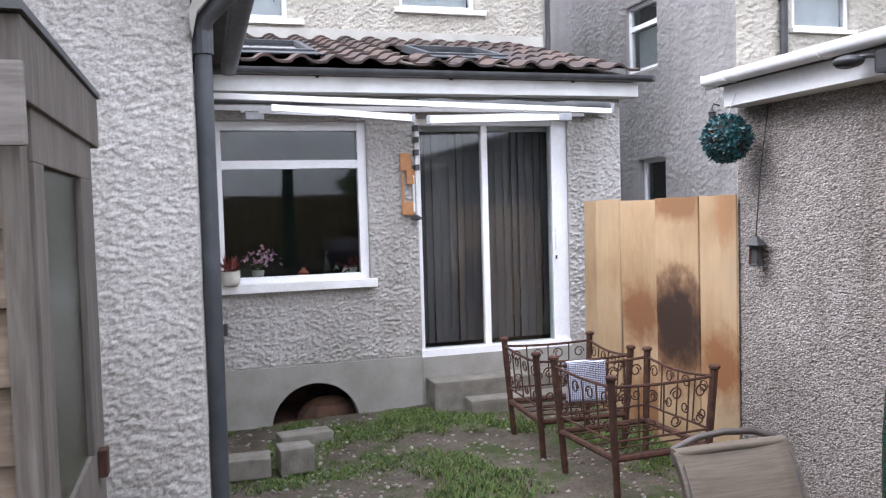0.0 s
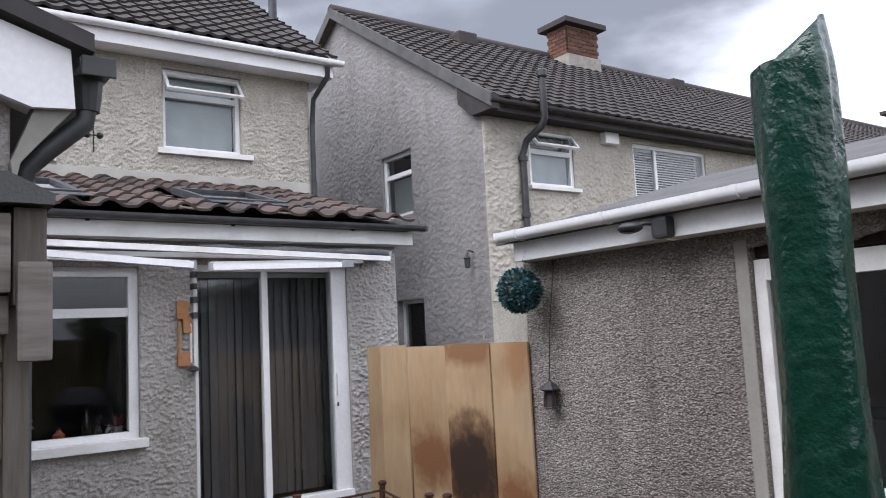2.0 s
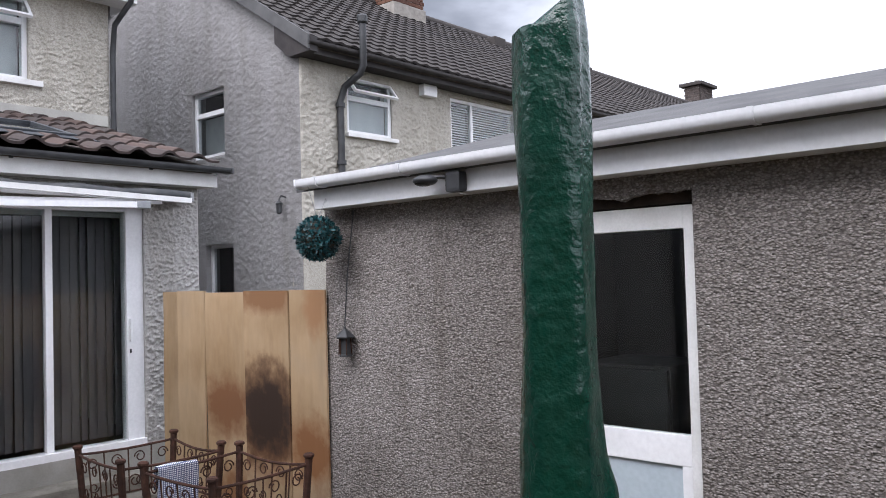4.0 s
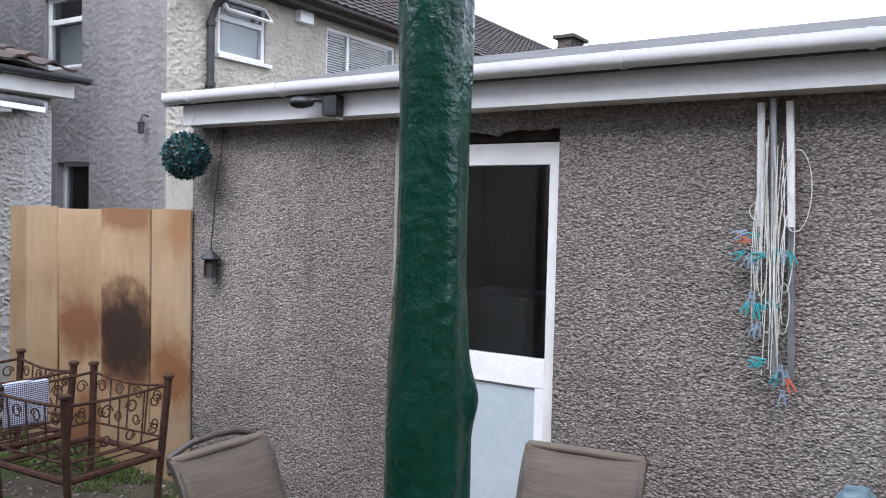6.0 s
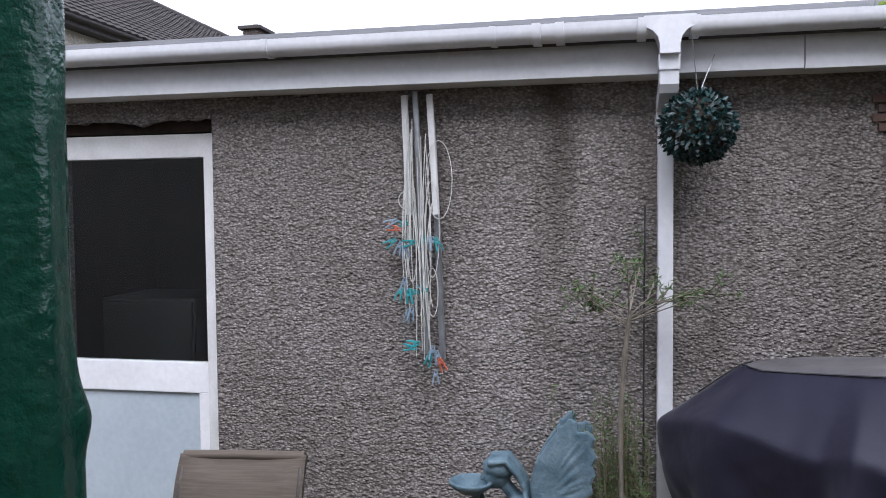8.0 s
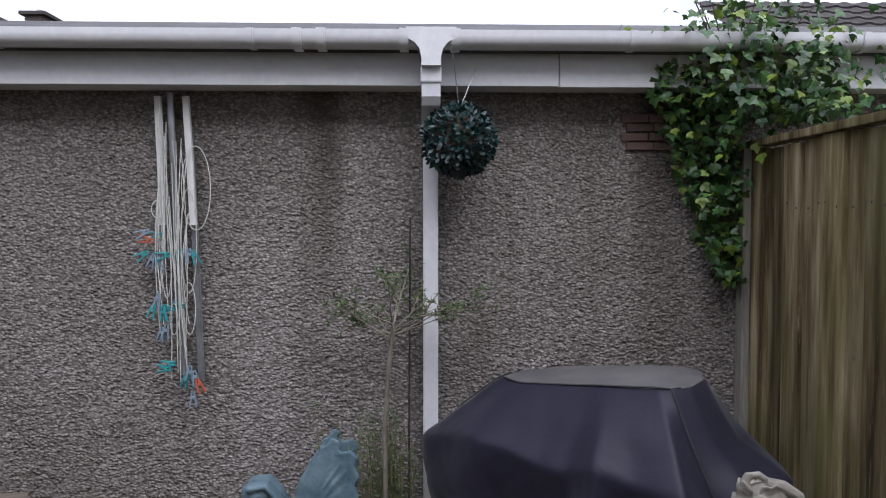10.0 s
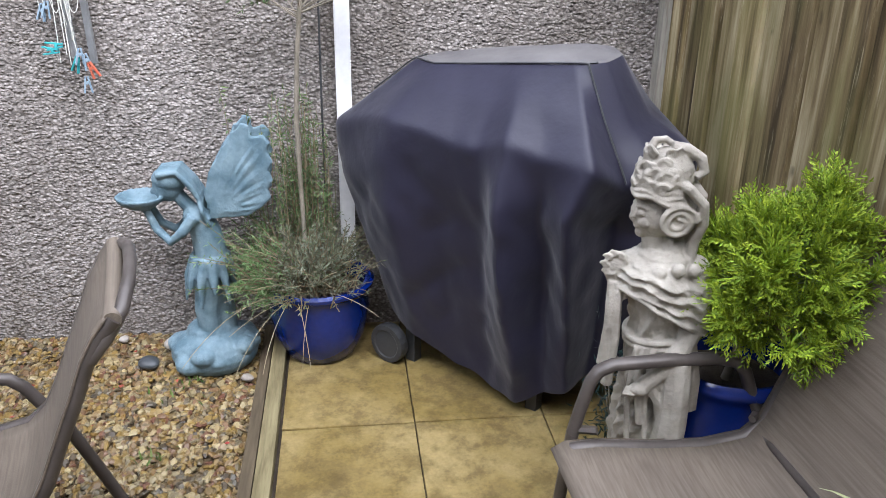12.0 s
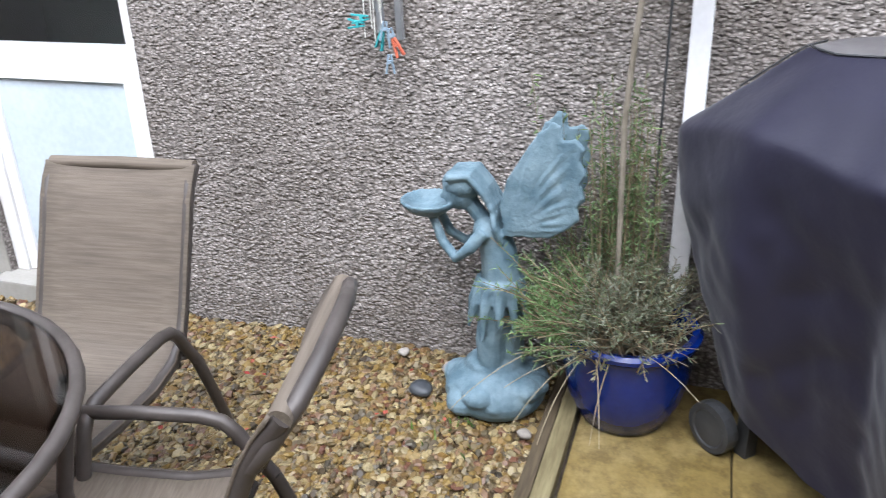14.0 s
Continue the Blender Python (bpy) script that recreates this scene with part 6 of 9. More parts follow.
def lady_shape(bm):
    """A slim robed figure: +y is where she faces, -x the side that the garden sees."""
    g = random.Random(8)
    cy = -0.03
    lathe(bm, [(0.118, 0.0), (0.122, 0.012), (0.118, 0.055), (0.105, 0.07)], 28, (0, cy, 0), 0.95)
    # robe and torso as one draped skin
    prof = [(0.05, 0.098), (0.15, 0.094), (0.30, 0.088), (0.45, 0.080), (0.56, 0.074), (0.64, 0.070), (0.70, 0.073), (0.78, 0.082), (0.83, 0.080), (0.86, 0.066), (0.885, 0.042), (0.91, 0.030)]
    rings, NZ, NA = [], 170, 96
    for i in range(NZ):
        z = 0.05 + 0.86 * i / (NZ - 1)
        k = max(q for q in range(len(prof) - 1) if prof[q][0] <= z + 1e-6)
        f = (z - prof[k][0]) / (prof[k + 1][0] - prof[k][0])
        f = f * f * (3 - 2 * f)
        r = prof[k][1] + (prof[k + 1][1] - prof[k][1]) * f
        row = []
        for q in range(NA):
            a = 2 * math.pi * q / NA
            front = max(0.0, -math.cos(a + 0.35))
            skirt = max(0.0, min(1.0, (0.60 - z) / 0.12))
            shawl = max(0.0, min(1.0, (z - 0.60) / 0.04)) * max(0.0, min(1.0, (0.87 - z) / 0.05))
            d = 0.008 * skirt * (1 - 2 * abs(math.sin(6.5 * a + 2.2 * math.sin(5.0 * z + a))))
            d += 0.004 * skirt * front * (1 - 2 * abs(math.sin(64 * z + 5.0 * math.sin(1.5 * a))))
            d += 0.0046 * shawl * (1 - 2 * abs(math.sin(34 * z + 5.5 * math.cos(a - 0.25) + 2.2 * noise.noise(Vector((math.cos(a) * 3, math.sin(a) * 3, z * 9))))))
            d += 0.007 * noise.noise(Vector((math.cos(a) * 3, math.sin(a) * 3, z * 16))) + 0.005 * noise.noise(Vector((math.cos(a) * 7, math.sin(a) * 7, z * 40)))
            row.append(bm.verts.new(((r * 0.86 + d) * math.cos(a), cy + (r + d) * math.sin(a), z)))
        rings.append(row)
    for A, B in zip(rings, rings[1:]):
        for q in range(NA):
            bm.faces.new((A[q], A[(q + 1) % NA], B[(q + 1) % NA], B[q]))
    bm.faces.new(rings[0][::-1])
    bm.faces.new(rings[-1])
    # sash with a knot and hanging ends
    for z, t in ((0.635, 0.010), (0.615, 0.008)):
        tube(bm, [(0.066 * math.cos(a), cy + 0.076 * math.sin(a), z + 0.006 * math.sin(2 * a)) for a in (2 * math.pi * q / 24 for q in range(25))], t, 6)
    for dy, l in ((0.0, 0.30), (0.022, 0.22), (0.040, 0.34)):
        tube(bm, [(-0.066, cy + dy, 0.62), (-0.084, cy + dy + 0.010, 0.62 - l * 0.4), (-0.090, cy + dy - 0.004, 0.62 - l)], 0.010, 6, 0.007)
    # shoulders, the near arm with its wide sleeve, the hand in front
    for s in (-1, 1):
        ball(bm, (0.0, cy + s * 0.064, 0.835), 0.036, 14, 10, (1, 1, 0.85))
    tube(bm, [(-0.012, -0.098, 0.835), (-0.026, -0.112, 0.77), (-0.036, -0.112, 0.70), (-0.058, -0.095, 0.635), (-0.086, -0.055, 0.575), (-0.102, -0.016, 0.530)], 0.032, 12, 0.019)
    # the mantle: one draped skin from the neck over both shoulders to a slanting hem
    rings, NT, NA = [], 70, 110
    for i in range(NT):
        t = i / (NT - 1)
        w = t ** 0.75
        row = []
        for q in range(NA):
            a = 2 * math.pi * q / NA
            hem_z = 0.728 + 0.062 * math.sin(a) + 0.012 * math.cos(2 * a)
            r = 0.036 + 0.076 * min(1.0, t / 0.42) ** 0.8 + 0.004 * t
            n = noise.noise(Vector((math.cos(a) * 2.2, math.sin(a) * 2.2, t * 2.5)))
            d = 0.0052 * min(1.0, t * 3) * (1 - 2 * abs(math.sin(4.6 * math.pi * t + 1.1 * math.sin(2 * a + 0.6) + 1.7 * n)))
            d += 0.006 * noise.noise(Vector((math.cos(a) * 6, math.sin(a) * 6, t * 11))) * min(1.0, t * 3)
            row.append(bm.verts.new(((r * 0.84 + d) * math.cos(a), cy + 0.002 + (r + d) * math.sin(a), 0.892 + (hem_z - 0.892) * w)))
        rings.append(row)
    rings.append([bm.verts.new((0.045 * math.cos(2 * math.pi * q / NA), cy + 0.05 * math.sin(2 * math.pi * q / NA), 0.74)) for q in range(NA)])
    for A, B in zip(rings, rings[1:]):
        for q in range(NA):
            bm.faces.new((A[q], B[q], B[(q + 1) % NA], A[(q + 1) % NA]))
    bm.faces.new(rings[0])
    bm.faces.new(rings[-1][::-1])
    tube(bm, [(v.co.x * 1.02, cy + (v.co.y - cy) * 1.02, v.co.z + 0.004) for v in rings[-2][::5]] + [tuple(rings[-2][0].co)], 0.0062, 6)
    # petals of the collar over the breast and the near shoulder
    for a, z in ((3.0, 0.835), (3.5, 0.85), (4.0, 0.845), (2.5, 0.83), (2.0, 0.825)):
        ball(bm, (0.072 * math.cos(a), cy + 0.084 * math.sin(a), z), 0.017, 10, 7, (0.8, 1, 1.1))
    # a long sleeve hangs from the near wrist, ribbons down the front
    tube(bm, [(-0.070, -0.085, 0.60), (-0.085, -0.088, 0.50), (-0.080, -0.088, 0.40), (-0.070, -0.084, 0.33)], 0.034, 10, 0.040)
    for dy, l in ((0.070, 0.30), (0.085, 0.24)):
        tube(bm, [(-0.050, dy, 0.79), (-0.070, dy - 0.004, 0.79 - l * 0.5), (-0.062, dy + 0.004, 0.79 - l)], 0.012, 6, 0.015)
    ball(bm, (-0.108, -0.006, 0.522), 0.019, 12, 8, (1, 1.3, 0.9))
    for q in range(4):
        tube(bm, [(-0.112, -0.002 + 0.0075 * q, 0.528), (-0.122, 0.006 + 0.0075 * q, 0.510), (-0.112, 0.008 + 0.0075 * q, 0.498)], 0.0055, 5, 0.004)
    for q in range(7):
        f = q / 6
        tube(bm, [(-0.052 - 0.045 * f, -0.108 + 0.085 * f, 0.640 - 0.10 * f), (-0.050 - 0.038 * f, -0.128 + 0.075 * f, 0.54 - 0.06 * f), (-0.040 - 0.036 * f, -0.132 + 0.072 * f, 0.44 - 0.02 * f)], 0.017, 6, 0.013)
    # the far arm raised to a curled flower at the shoulder
    tube(bm, [(-0.01, 0.035, 0.83), (-0.03, 0.075, 0.79), (-0.045, 0.088, 0.82)], 0.024, 10, 0.018)
    for q in range(9):
        a = 2 * math.pi * q / 9
        swirl(bm, (-0.048, 0.084 + 0.022 * math.cos(a), 0.832 + 0.032 * math.sin(a)), 0.011, 1.3, 0.0045, (0.3, 0.95, 0), (0, 0, 1), 10)
    ball(bm, (-0.030, 0.080, 0.825), 0.032, 10, 8, (0.8, 1, 1.25))
    tube(bm, [(-0.035, 0.085, 0.81), (-0.03, 0.070, 0.77), (-0.04, 0.050, 0.74)], 0.024, 8, 0.020)
    # necklace and collar
    lathe(bm, [(0.052, 0.0), (0.046, 0.020), (0.036, 0.040), (0.031, 0.052)], 20, (0, cy + 0.008, 0.845), 1.15)
    for r, z in ((0.041, 0.885), (0.054, 0.870)):
        tube(bm, [(r * math.cos(a), cy + 0.012 + r * math.sin(a), z - 0.010 * max(0, -math.cos(a))) for a in (2 * math.pi * q / 20 for q in range(21))], 0.0055, 5)
    # head: face turned a little to the garden
    hx, hy, hz = -0.004, 0.008, 0.972
    ball(bm, (hx, hy, hz), 0.056, 28, 20, (0.92, 0.98, 1.22))
    F, S = Vector((-0.50, 0.866, 0)), Vector((-0.866, -0.5, 0))
    def on_face(side, up, out):
        return tuple(Vector((hx, hy, hz + up)) + F * out + S * side)
    tube(bm, [on_face(0, 0.022, 0.049), on_face(0, 0.004, 0.053), on_face(0, -0.010, 0.0565)], 0.0040, 7, 0.0060)
    for s in (-1, 1):
        tube(bm, [on_face(s * 0.008, 0.020, 0.051), on_face(s * 0.020, 0.025, 0.047), on_face(s * 0.033, 0.020, 0.039)], 0.0036, 6)
        ball(bm, on_face(s * 0.020, 0.008, 0.0435), 0.0105, 10, 8, (1, 1, 0.62))
        tube(bm, [on_face(s * 0.010, 0.004, 0.053), on_face(s * 0.020, 0.0015, 0.0525), on_face(s * 0.030, 0.005, 0.046)], 0.0022, 5)
        ball(bm, on_face(s * 0.022, -0.016, 0.036), 0.0175, 10, 8)
    tube(bm, [on_face(-0.013, -0.0285, 0.046), on_face(0, -0.0262, 0.049), on_face(0.010, -0.0285, 0.044)], 0.0032, 6)
    tube(bm, [on_face(-0.010, -0.0345, 0.046), on_face(0, -0.0340, 0.048), on_face(0.008, -0.0335, 0.044)], 0.0034, 6)
    ball(bm, on_face(0, -0.050, 0.032), 0.0150, 10, 8)
    tube(bm, [(hx, hy - 0.01, 0.87), (hx, hy, 0.94)], 0.031, 12)
    # hair drawn back in coils, a large scroll over the ear
    ball(bm, (0.012, -0.040, 0.985), 0.062, 18, 12, (0.95, 0.9, 1.1))
    swirl(bm, (-0.056, -0.044, 0.968), 0.044, 2.3, 0.0082, (0.34, -0.94, 0), (0, 0, 1), 44)
    ball(bm, (-0.034, -0.046, 0.968), 0.042, 14, 10, (0.55, 0.95, 1))
    for q in range(5):
        z = 1.015 + 0.011 * q
        r = 0.060 - 0.003 * q
        tube(bm, [(hx + r * math.cos(a), hy - 0.008 + (r + 0.004) * math.sin(a), z + 0.012 * math.cos(a - 2.1) + 0.005 * math.sin(5 * a + q)) for a in (2 * math.pi * i / 26 for i in range(27))], 0.0085, 6)
    # tall headdress of flame leaves and curls
    lathe(bm, [(0.054, 0.0), (0.062, 0.03), (0.058, 0.065), (0.040, 0.095), (0.012, 0.108)], 18, (0.0, -0.008, 1.035))
    for q in range(60):
        a, z = g.uniform(0, 6.28), 1.045 + 0.095 * g.random()
        r = 0.066 - 0.26 * (z - 1.045)
        swirl(bm, (r * math.cos(a), r * math.sin(a) + 0.002, z), g.uniform(0.009, 0.017), 1.6, 0.0042, (-math.sin(a), math.cos(a), 0), (0.15 * math.cos(a), 0.15 * math.sin(a), 1), 16)
    for q in range(11):
        a = 2 * math.pi * q / 11
        tube(bm, [(0.054 * math.cos(a), 0.056 * math.sin(a), 1.05), (0.060 * math.cos(a + 0.2), 0.062 * math.sin(a + 0.2), 1.085), (0.040 * math.cos(a + 0.5), 0.042 * math.sin(a + 0.5), 1.115 + 0.02 * (q % 2))], 0.011, 6, 0.004)
    tube(bm, [(-0.01, 0.040, 1.09), (-0.02, 0.038, 1.13), (-0.01, 0.026, 1.160), (0, 0.005, 1.162), (0, -0.02, 1.146)], 0.013, 8, 0.008)
    tube(bm, [(-0.01, -0.012, 1.145), (-0.005, -0.045, 1.142), (0, -0.078, 1.120), (0, -0.088, 1.088), (-0.01, -0.070, 1.075)], 0.017, 8, 0.011)
    # ribbon from the headdress down behind the ear to the shoulder
    tube(bm, [(-0.035, -0.02, 1.075), (-0.045, -0.060, 1.055), (-0.035, -0.095, 1.015), (-0.020, -0.100, 0.96), (-0.015, -0.085, 0.91), (-0.012, -0.080, 0.86)], 0.0125, 8, 0.015)
    tube(bm, [(0.01, -0.05, 1.06), (0.012, -0.085, 1.02), (0.015, -0.082, 0.95), (0.015, -0.06, 0.87)], 0.022, 8, 0.016)
    # a little fuller below the neck
    for v in bm.verts:
        w = max(0.0, min(1.0, (0.90 - v.co.z) / 0.06))
        v.co.x *= 1 + 0.06 * w
        v.co.y = cy + (v.co.y - cy) * (1 + 0.02 * w)


lady = statue("stone_lady_statue", lady_shape, M["cast_stone"], "pale cast-stone lady statue with curled headdress on the patio", 0.003)
lady.matrix_basis = pose(2.19, -0.79, 0.006, 0, 0, -23.5) @ Matrix.Diagonal((1.065, 1.065, 0.976, 1))


# ---- grill under its cover, set across the corner ----
gr = thing("covered_grill", "barbecue grill under a draped black fabric cover", "grill", (2.90, -0.38, 0.0))
gr.matrix_basis = Matrix(((-0.70, 0.714, 0, 2.90), (-0.714, -0.70, 0, -0.38), (0, 0, 1, 0), (0, 0, 0, 1)))
# the cover as stiff cloth: corners and creases at six heights, flat between them.
# In each row: back left, left, left front, first crease, hollow, hollow, second crease, hollow, third crease, deep hollow, right front, right, back right, back
DRAPE = (
    ((-0.04, 0.36, 1.215), (-0.09, 0.29, 1.205), (-0.1, 0.23, 1.196), (-0.07, 0.2, 1.196), (0.02, 0.2, 1.207), (0.09, 0.2, 1.217), (0.14, 0.2, 1.224), (0.19, 0.2, 1.231), (0.25, 0.2, 1.238), (0.29, 0.21, 1.242), (0.32, 0.25, 1.246), (0.32, 0.31, 1.252), (0.26, 0.35, 1.256), (0.12, 0.38, 1.235)),
    ((-0.18, 0.42, 1.19), (-0.31, 0.3, 1.178), (-0.306, 0.16, 1.172), (-0.205, 0.135, 1.165), (-0.05, 0.135, 1.182), (0.09, 0.135, 1.199), (0.15, 0.135, 1.206), (0.23, 0.135, 1.215), (0.33, 0.135, 1.227), (0.375, 0.14, 1.23), (0.41, 0.2, 1.234), (0.41, 0.3, 1.245), (0.33, 0.41, 1.25), (0.1, 0.44, 1.215)),
    ((-0.38, 0.43, 1.07), (-0.46, 0.28, 1.055), (-0.45, 0.1, 1.05), (-0.225, 0.035, 1.095), (-0.01, 0.03, 1.09), (0.12, 0.025, 1.095), (0.205, 0.015, 1.115), (0.3, 0.03, 1.118), (0.44, 0.03, 1.1), (0.455, 0.11, 1.08), (0.52, 0.18, 1.05), (0.53, 0.3, 1.06), (0.46, 0.43, 1.1), (0.06, 0.45, 1.1)),
    ((-0.62, 0.44, 0.93), (-0.68, 0.28, 0.925), (-0.6, 0.04, 0.922), (-0.245, -0.07, 1.008), (0.02, -0.070, 0.965), (0.13, -0.070, 0.965), (0.248, -0.088, 1.010), (0.37, -0.062, 0.972), (0.53, -0.075, 0.972), (0.57, 0.07, 0.9), (0.66, 0.14, 0.94), (0.7, 0.3, 0.975), (0.6, 0.46, 0.96), (0, 0.48, 0.96)),
    ((-0.62, 0.45, 0.78), (-0.66, 0.28, 0.77), (-0.57, 0.04, 0.76), (-0.235, -0.09, 0.78), (-0.06, -0.02, 0.76), (0.14, -0.025, 0.78), (0.25, -0.145, 0.8), (0.33, 0.0, 0.78), (0.46, -0.105, 0.8), (0.51, 0.15, 0.76), (0.62, 0.16, 0.77), (0.69, 0.3, 0.8), (0.6, 0.46, 0.8), (0, 0.48, 0.8)),
    ((-0.54, 0.46, 0.5), (-0.57, 0.28, 0.48), (-0.47, 0.06, 0.47), (-0.225, -0.045, 0.48), (-0.06, 0.03, 0.48), (0.11, 0.03, 0.48), (0.262, -0.115, 0.48), (0.33, 0.07, 0.48), (0.455, -0.03, 0.48), (0.47, 0.2, 0.48), (0.54, 0.19, 0.5), (0.62, 0.3, 0.5), (0.6, 0.46, 0.5), (0, 0.47, 0.5)),
    ((-0.45, 0.46, 0.28), (-0.46, 0.28, 0.25), (-0.39, 0.11, 0.2), (-0.22, 0.041, 0.165), (-0.07, 0.075, 0.1), (0.1, 0.07, 0.07), (0.27, 0.002, 0.075), (0.33, 0.09, 0.11), (0.44, 0.06, 0.16), (0.45, 0.19, 0.17), (0.5, 0.22, 0.18), (0.55, 0.3, 0.2), (0.54, 0.46, 0.22), (0, 0.47, 0.25)),
)
rows = []
for A, B in zip(DRAPE, DRAPE[1:]):
    for j in range(14):
        rows.append([tuple(p + (q - p) * j / 14 for p, q in zip(a, b)) for a, b in zip(A, B)])
rows.append([tuple(p) for p in DRAPE[-1]])
sheet = []
for row in rows:
    line = []
    for a, b in zip(row, row[1:] + row[:1]):
        line += [[p + (q - p) * k / 12 for p, q in zip(a, b)] for k in range(12)]
    sheet.append(line)
cloth = np.array(sheet)
for _ in range(4):          # the cloth rounds its creases a little
    mean = (np.roll(cloth, 1, 1) + np.roll(cloth, -1, 1)) / 2
    cloth = cloth + 0.35 * (mean - cloth)
    cloth[1:-1] += 0.35 * ((cloth[:-2] + cloth[2:]) / 2 - cloth[1:-1])
bm = bmesh.new()
rings = []
for line in cloth:
    ring = []
    for u, v, z in line:
        p = Vector((u, v, z))
        slack = max(0.0, min(1.0, (1.0 - z) / 0.2))
        p += noise.noise_vector(p * 4.5) * 0.010 * (0.3 + slack) + noise.noise_vector(Vector((u * 13 + z * 6, v * 13, z * 9))) * 0.006 * (0.4 + slack)
        p.y += 0.010 * (0.35 + slack) * (noise.ridged_multi_fractal(Vector((u * 4 - z * 3.5, v * 4, z * 3)), 0.9, 2.0, 2, 0.9, 1.5) - 0.9)
        ring.append(bm.verts.new(p))
    rings.append(ring)
# everything above the seam takes the paler colour in place of reflected sky
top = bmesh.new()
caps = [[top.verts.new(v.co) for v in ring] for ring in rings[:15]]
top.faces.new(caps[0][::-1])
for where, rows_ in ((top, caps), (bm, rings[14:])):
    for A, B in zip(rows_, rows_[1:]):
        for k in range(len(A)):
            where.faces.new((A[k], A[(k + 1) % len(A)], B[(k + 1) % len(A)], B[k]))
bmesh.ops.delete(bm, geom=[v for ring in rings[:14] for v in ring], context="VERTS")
part("top_panel", top, M["cover_sky_sheen"], gr, "top panel of the cover, paler grey for the sky's sheen", smooth=True)
cv = part("cover", bm, M["cover"], gr, "black polyester cover with folds and seams", smooth=True)
seams = ([tuple(cloth[14][k * 12 // 2] + np.array((0, -0.002, 0.004))) for k in range(3, 20)], [tuple(cloth[14 + 2 * k][9 * 12] + np.array((0.003, -0.004, 0.003))) for k in range(15)], [tuple(cloth[14 + 2 * k][2 * 12] + np.array((-0.003, -0.004, 0.003))) for k in range(8)])
for pts in seams:
    part("seam", tube(bmesh.new(), pts, 0.0032, 5), M["black_pvc"], cv, smooth=True)
for u in (-0.27, 0.285):
    for v in (0.11, 0.38):
        part("leg", boxed((u - 0.022, v - 0.022, 0.004), (u + 0.022, v + 0.022, 0.45), 0.004), M["black_pvc"], gr)
part("cart", boxed((-0.26, 0.15, 0.28), (0.29, 0.38, 0.86), 0.01), M["black_pvc"], gr)
part("firebox", boxed((-0.22, 0.12, 0.86), (0.38, 0.38, 1.04), 0.04), M["black_pvc"], gr)
for v in (0.04, 0.41):
    w = part("wheel", bmesh.new(), M["black_pvc"], gr)
    bm = bmesh.new()
    lathe(bm, [(0.02, -0.02), (0.055, -0.018), (0.060, -0.022), (0.078, -0.02), (0.080, 0.0), (0.078, 0.02), (0.060, 0.022), (0.055, 0.018), (0.02, 0.02)], 22)
    bmesh.ops.transform(bm, matrix=Matrix.Translation((-0.335, v, 0.084)) @ Matrix.Rotation(radians(90), 4, "X"), verts=bm.verts)
    bm.to_mesh(w.data)
    bm.free()

# ---- pots and plants ----
def glazed_pot(at, r, h, label):
    t = thing("plant_pot", label, "plant pot", at, group="blue pots")
    part("body", lathe(bmesh.new(), [(r * 0.58, 0.0), (r * 0.66, 0.01), (r * 0.86, h * 0.30), (r * 0.95, h * 0.60), (r * 0.93, h * 0.84), (r * 0.97, h * 0.90), (r * 1.05, h * 0.93), (r * 1.06, h * 0.97), (r * 1.0, h), (r * 0.90, h * 0.985), (r * 0.86, h * 0.88), (r * 0.84, h * 0.80)], 36), M["blue_glaze"], t, "glossy cobalt-blue glaze", smooth=True)
    part("compost", lathe(bmesh.new(), [(0.01, h * 0.84), (r * 0.86, h * 0.83), (r * 0.86, h * 0.80), (0.01, h * 0.80)], 24), M["compost"], t)
    return t


glazed_pot((3.272, 0.10, 0.006), 0.205, 0.325, "glossy blue pot of lavender on the patio")
glazed_pot((2.25, -1.07, 0.006), 0.195, 0.50, "glossy blue pot of conifer by the fence")


def leaf_set(rng, items, fold=0.25):
    """Flat pointed leaves from (base, direction, up, length, width) rows."""
    verts, faces = [], []
    for b, d, n, l, w in items:
        s = d.cross(n)
        s = s.normalized() if s.length > 1e-5 else Vector((1, 0, 0))
        k = len(verts)
        m = b + d * l * 0.5 + n * l * 0.06
        verts += [tuple(b), tuple(m - s * w / 2), tuple(b + d * l), tuple(m + s * w / 2)]
        faces += [(k, k + 1, k + 2), (k, k + 2, k + 3)]
    return verts, faces


def rand_dir(rng, up=0.0):
    while True:
        v = Vector((rng.uniform(-1, 1), rng.uniform(-1, 1), rng.uniform(-1, 1)))
        if 0.05 < v.length < 1:
            v.normalize()
            v.z += up
            return v.normalized()


def curve_stem(base, d, length, droop, n=6):
    pts, p, v = [], Vector(base), Vector(d)
    for i in range(n):
        pts.append(p.copy())
        v = (v + Vector((0, 0, -droop / n))).normalized()
        p = p + v * length / (n - 1)
    return pts


def stems_mesh(rows, r0, r1, sides=4):
    verts, faces = [], []
    for pts in rows:
        n0 = len(verts)
        for i, p in enumerate(pts):
            d = (pts[min(i + 1, len(pts) - 1)] - pts[max(i - 1, 0)]).normalized()
            a = d.cross(Vector((0.3, 0.2, 1))).normalized()
            b = d.cross(a)
            r = r0 + (r1 - r0) * i / max(1, len(pts) - 1)
            for k in range(sides):
                q = 2 * math.pi * k / sides
                verts.append(tuple(p + (a * math.cos(q) + b * math.sin(q)) * r))
        for i in range(len(pts) - 1):
            for k in range(sides):
                faces.append((n0 + i * sides + k, n0 + i * sides + (k + 1) % sides, n0 + (i + 1) * sides + (k + 1) % sides, n0 + (i + 1) * sides + k))
    return verts, faces


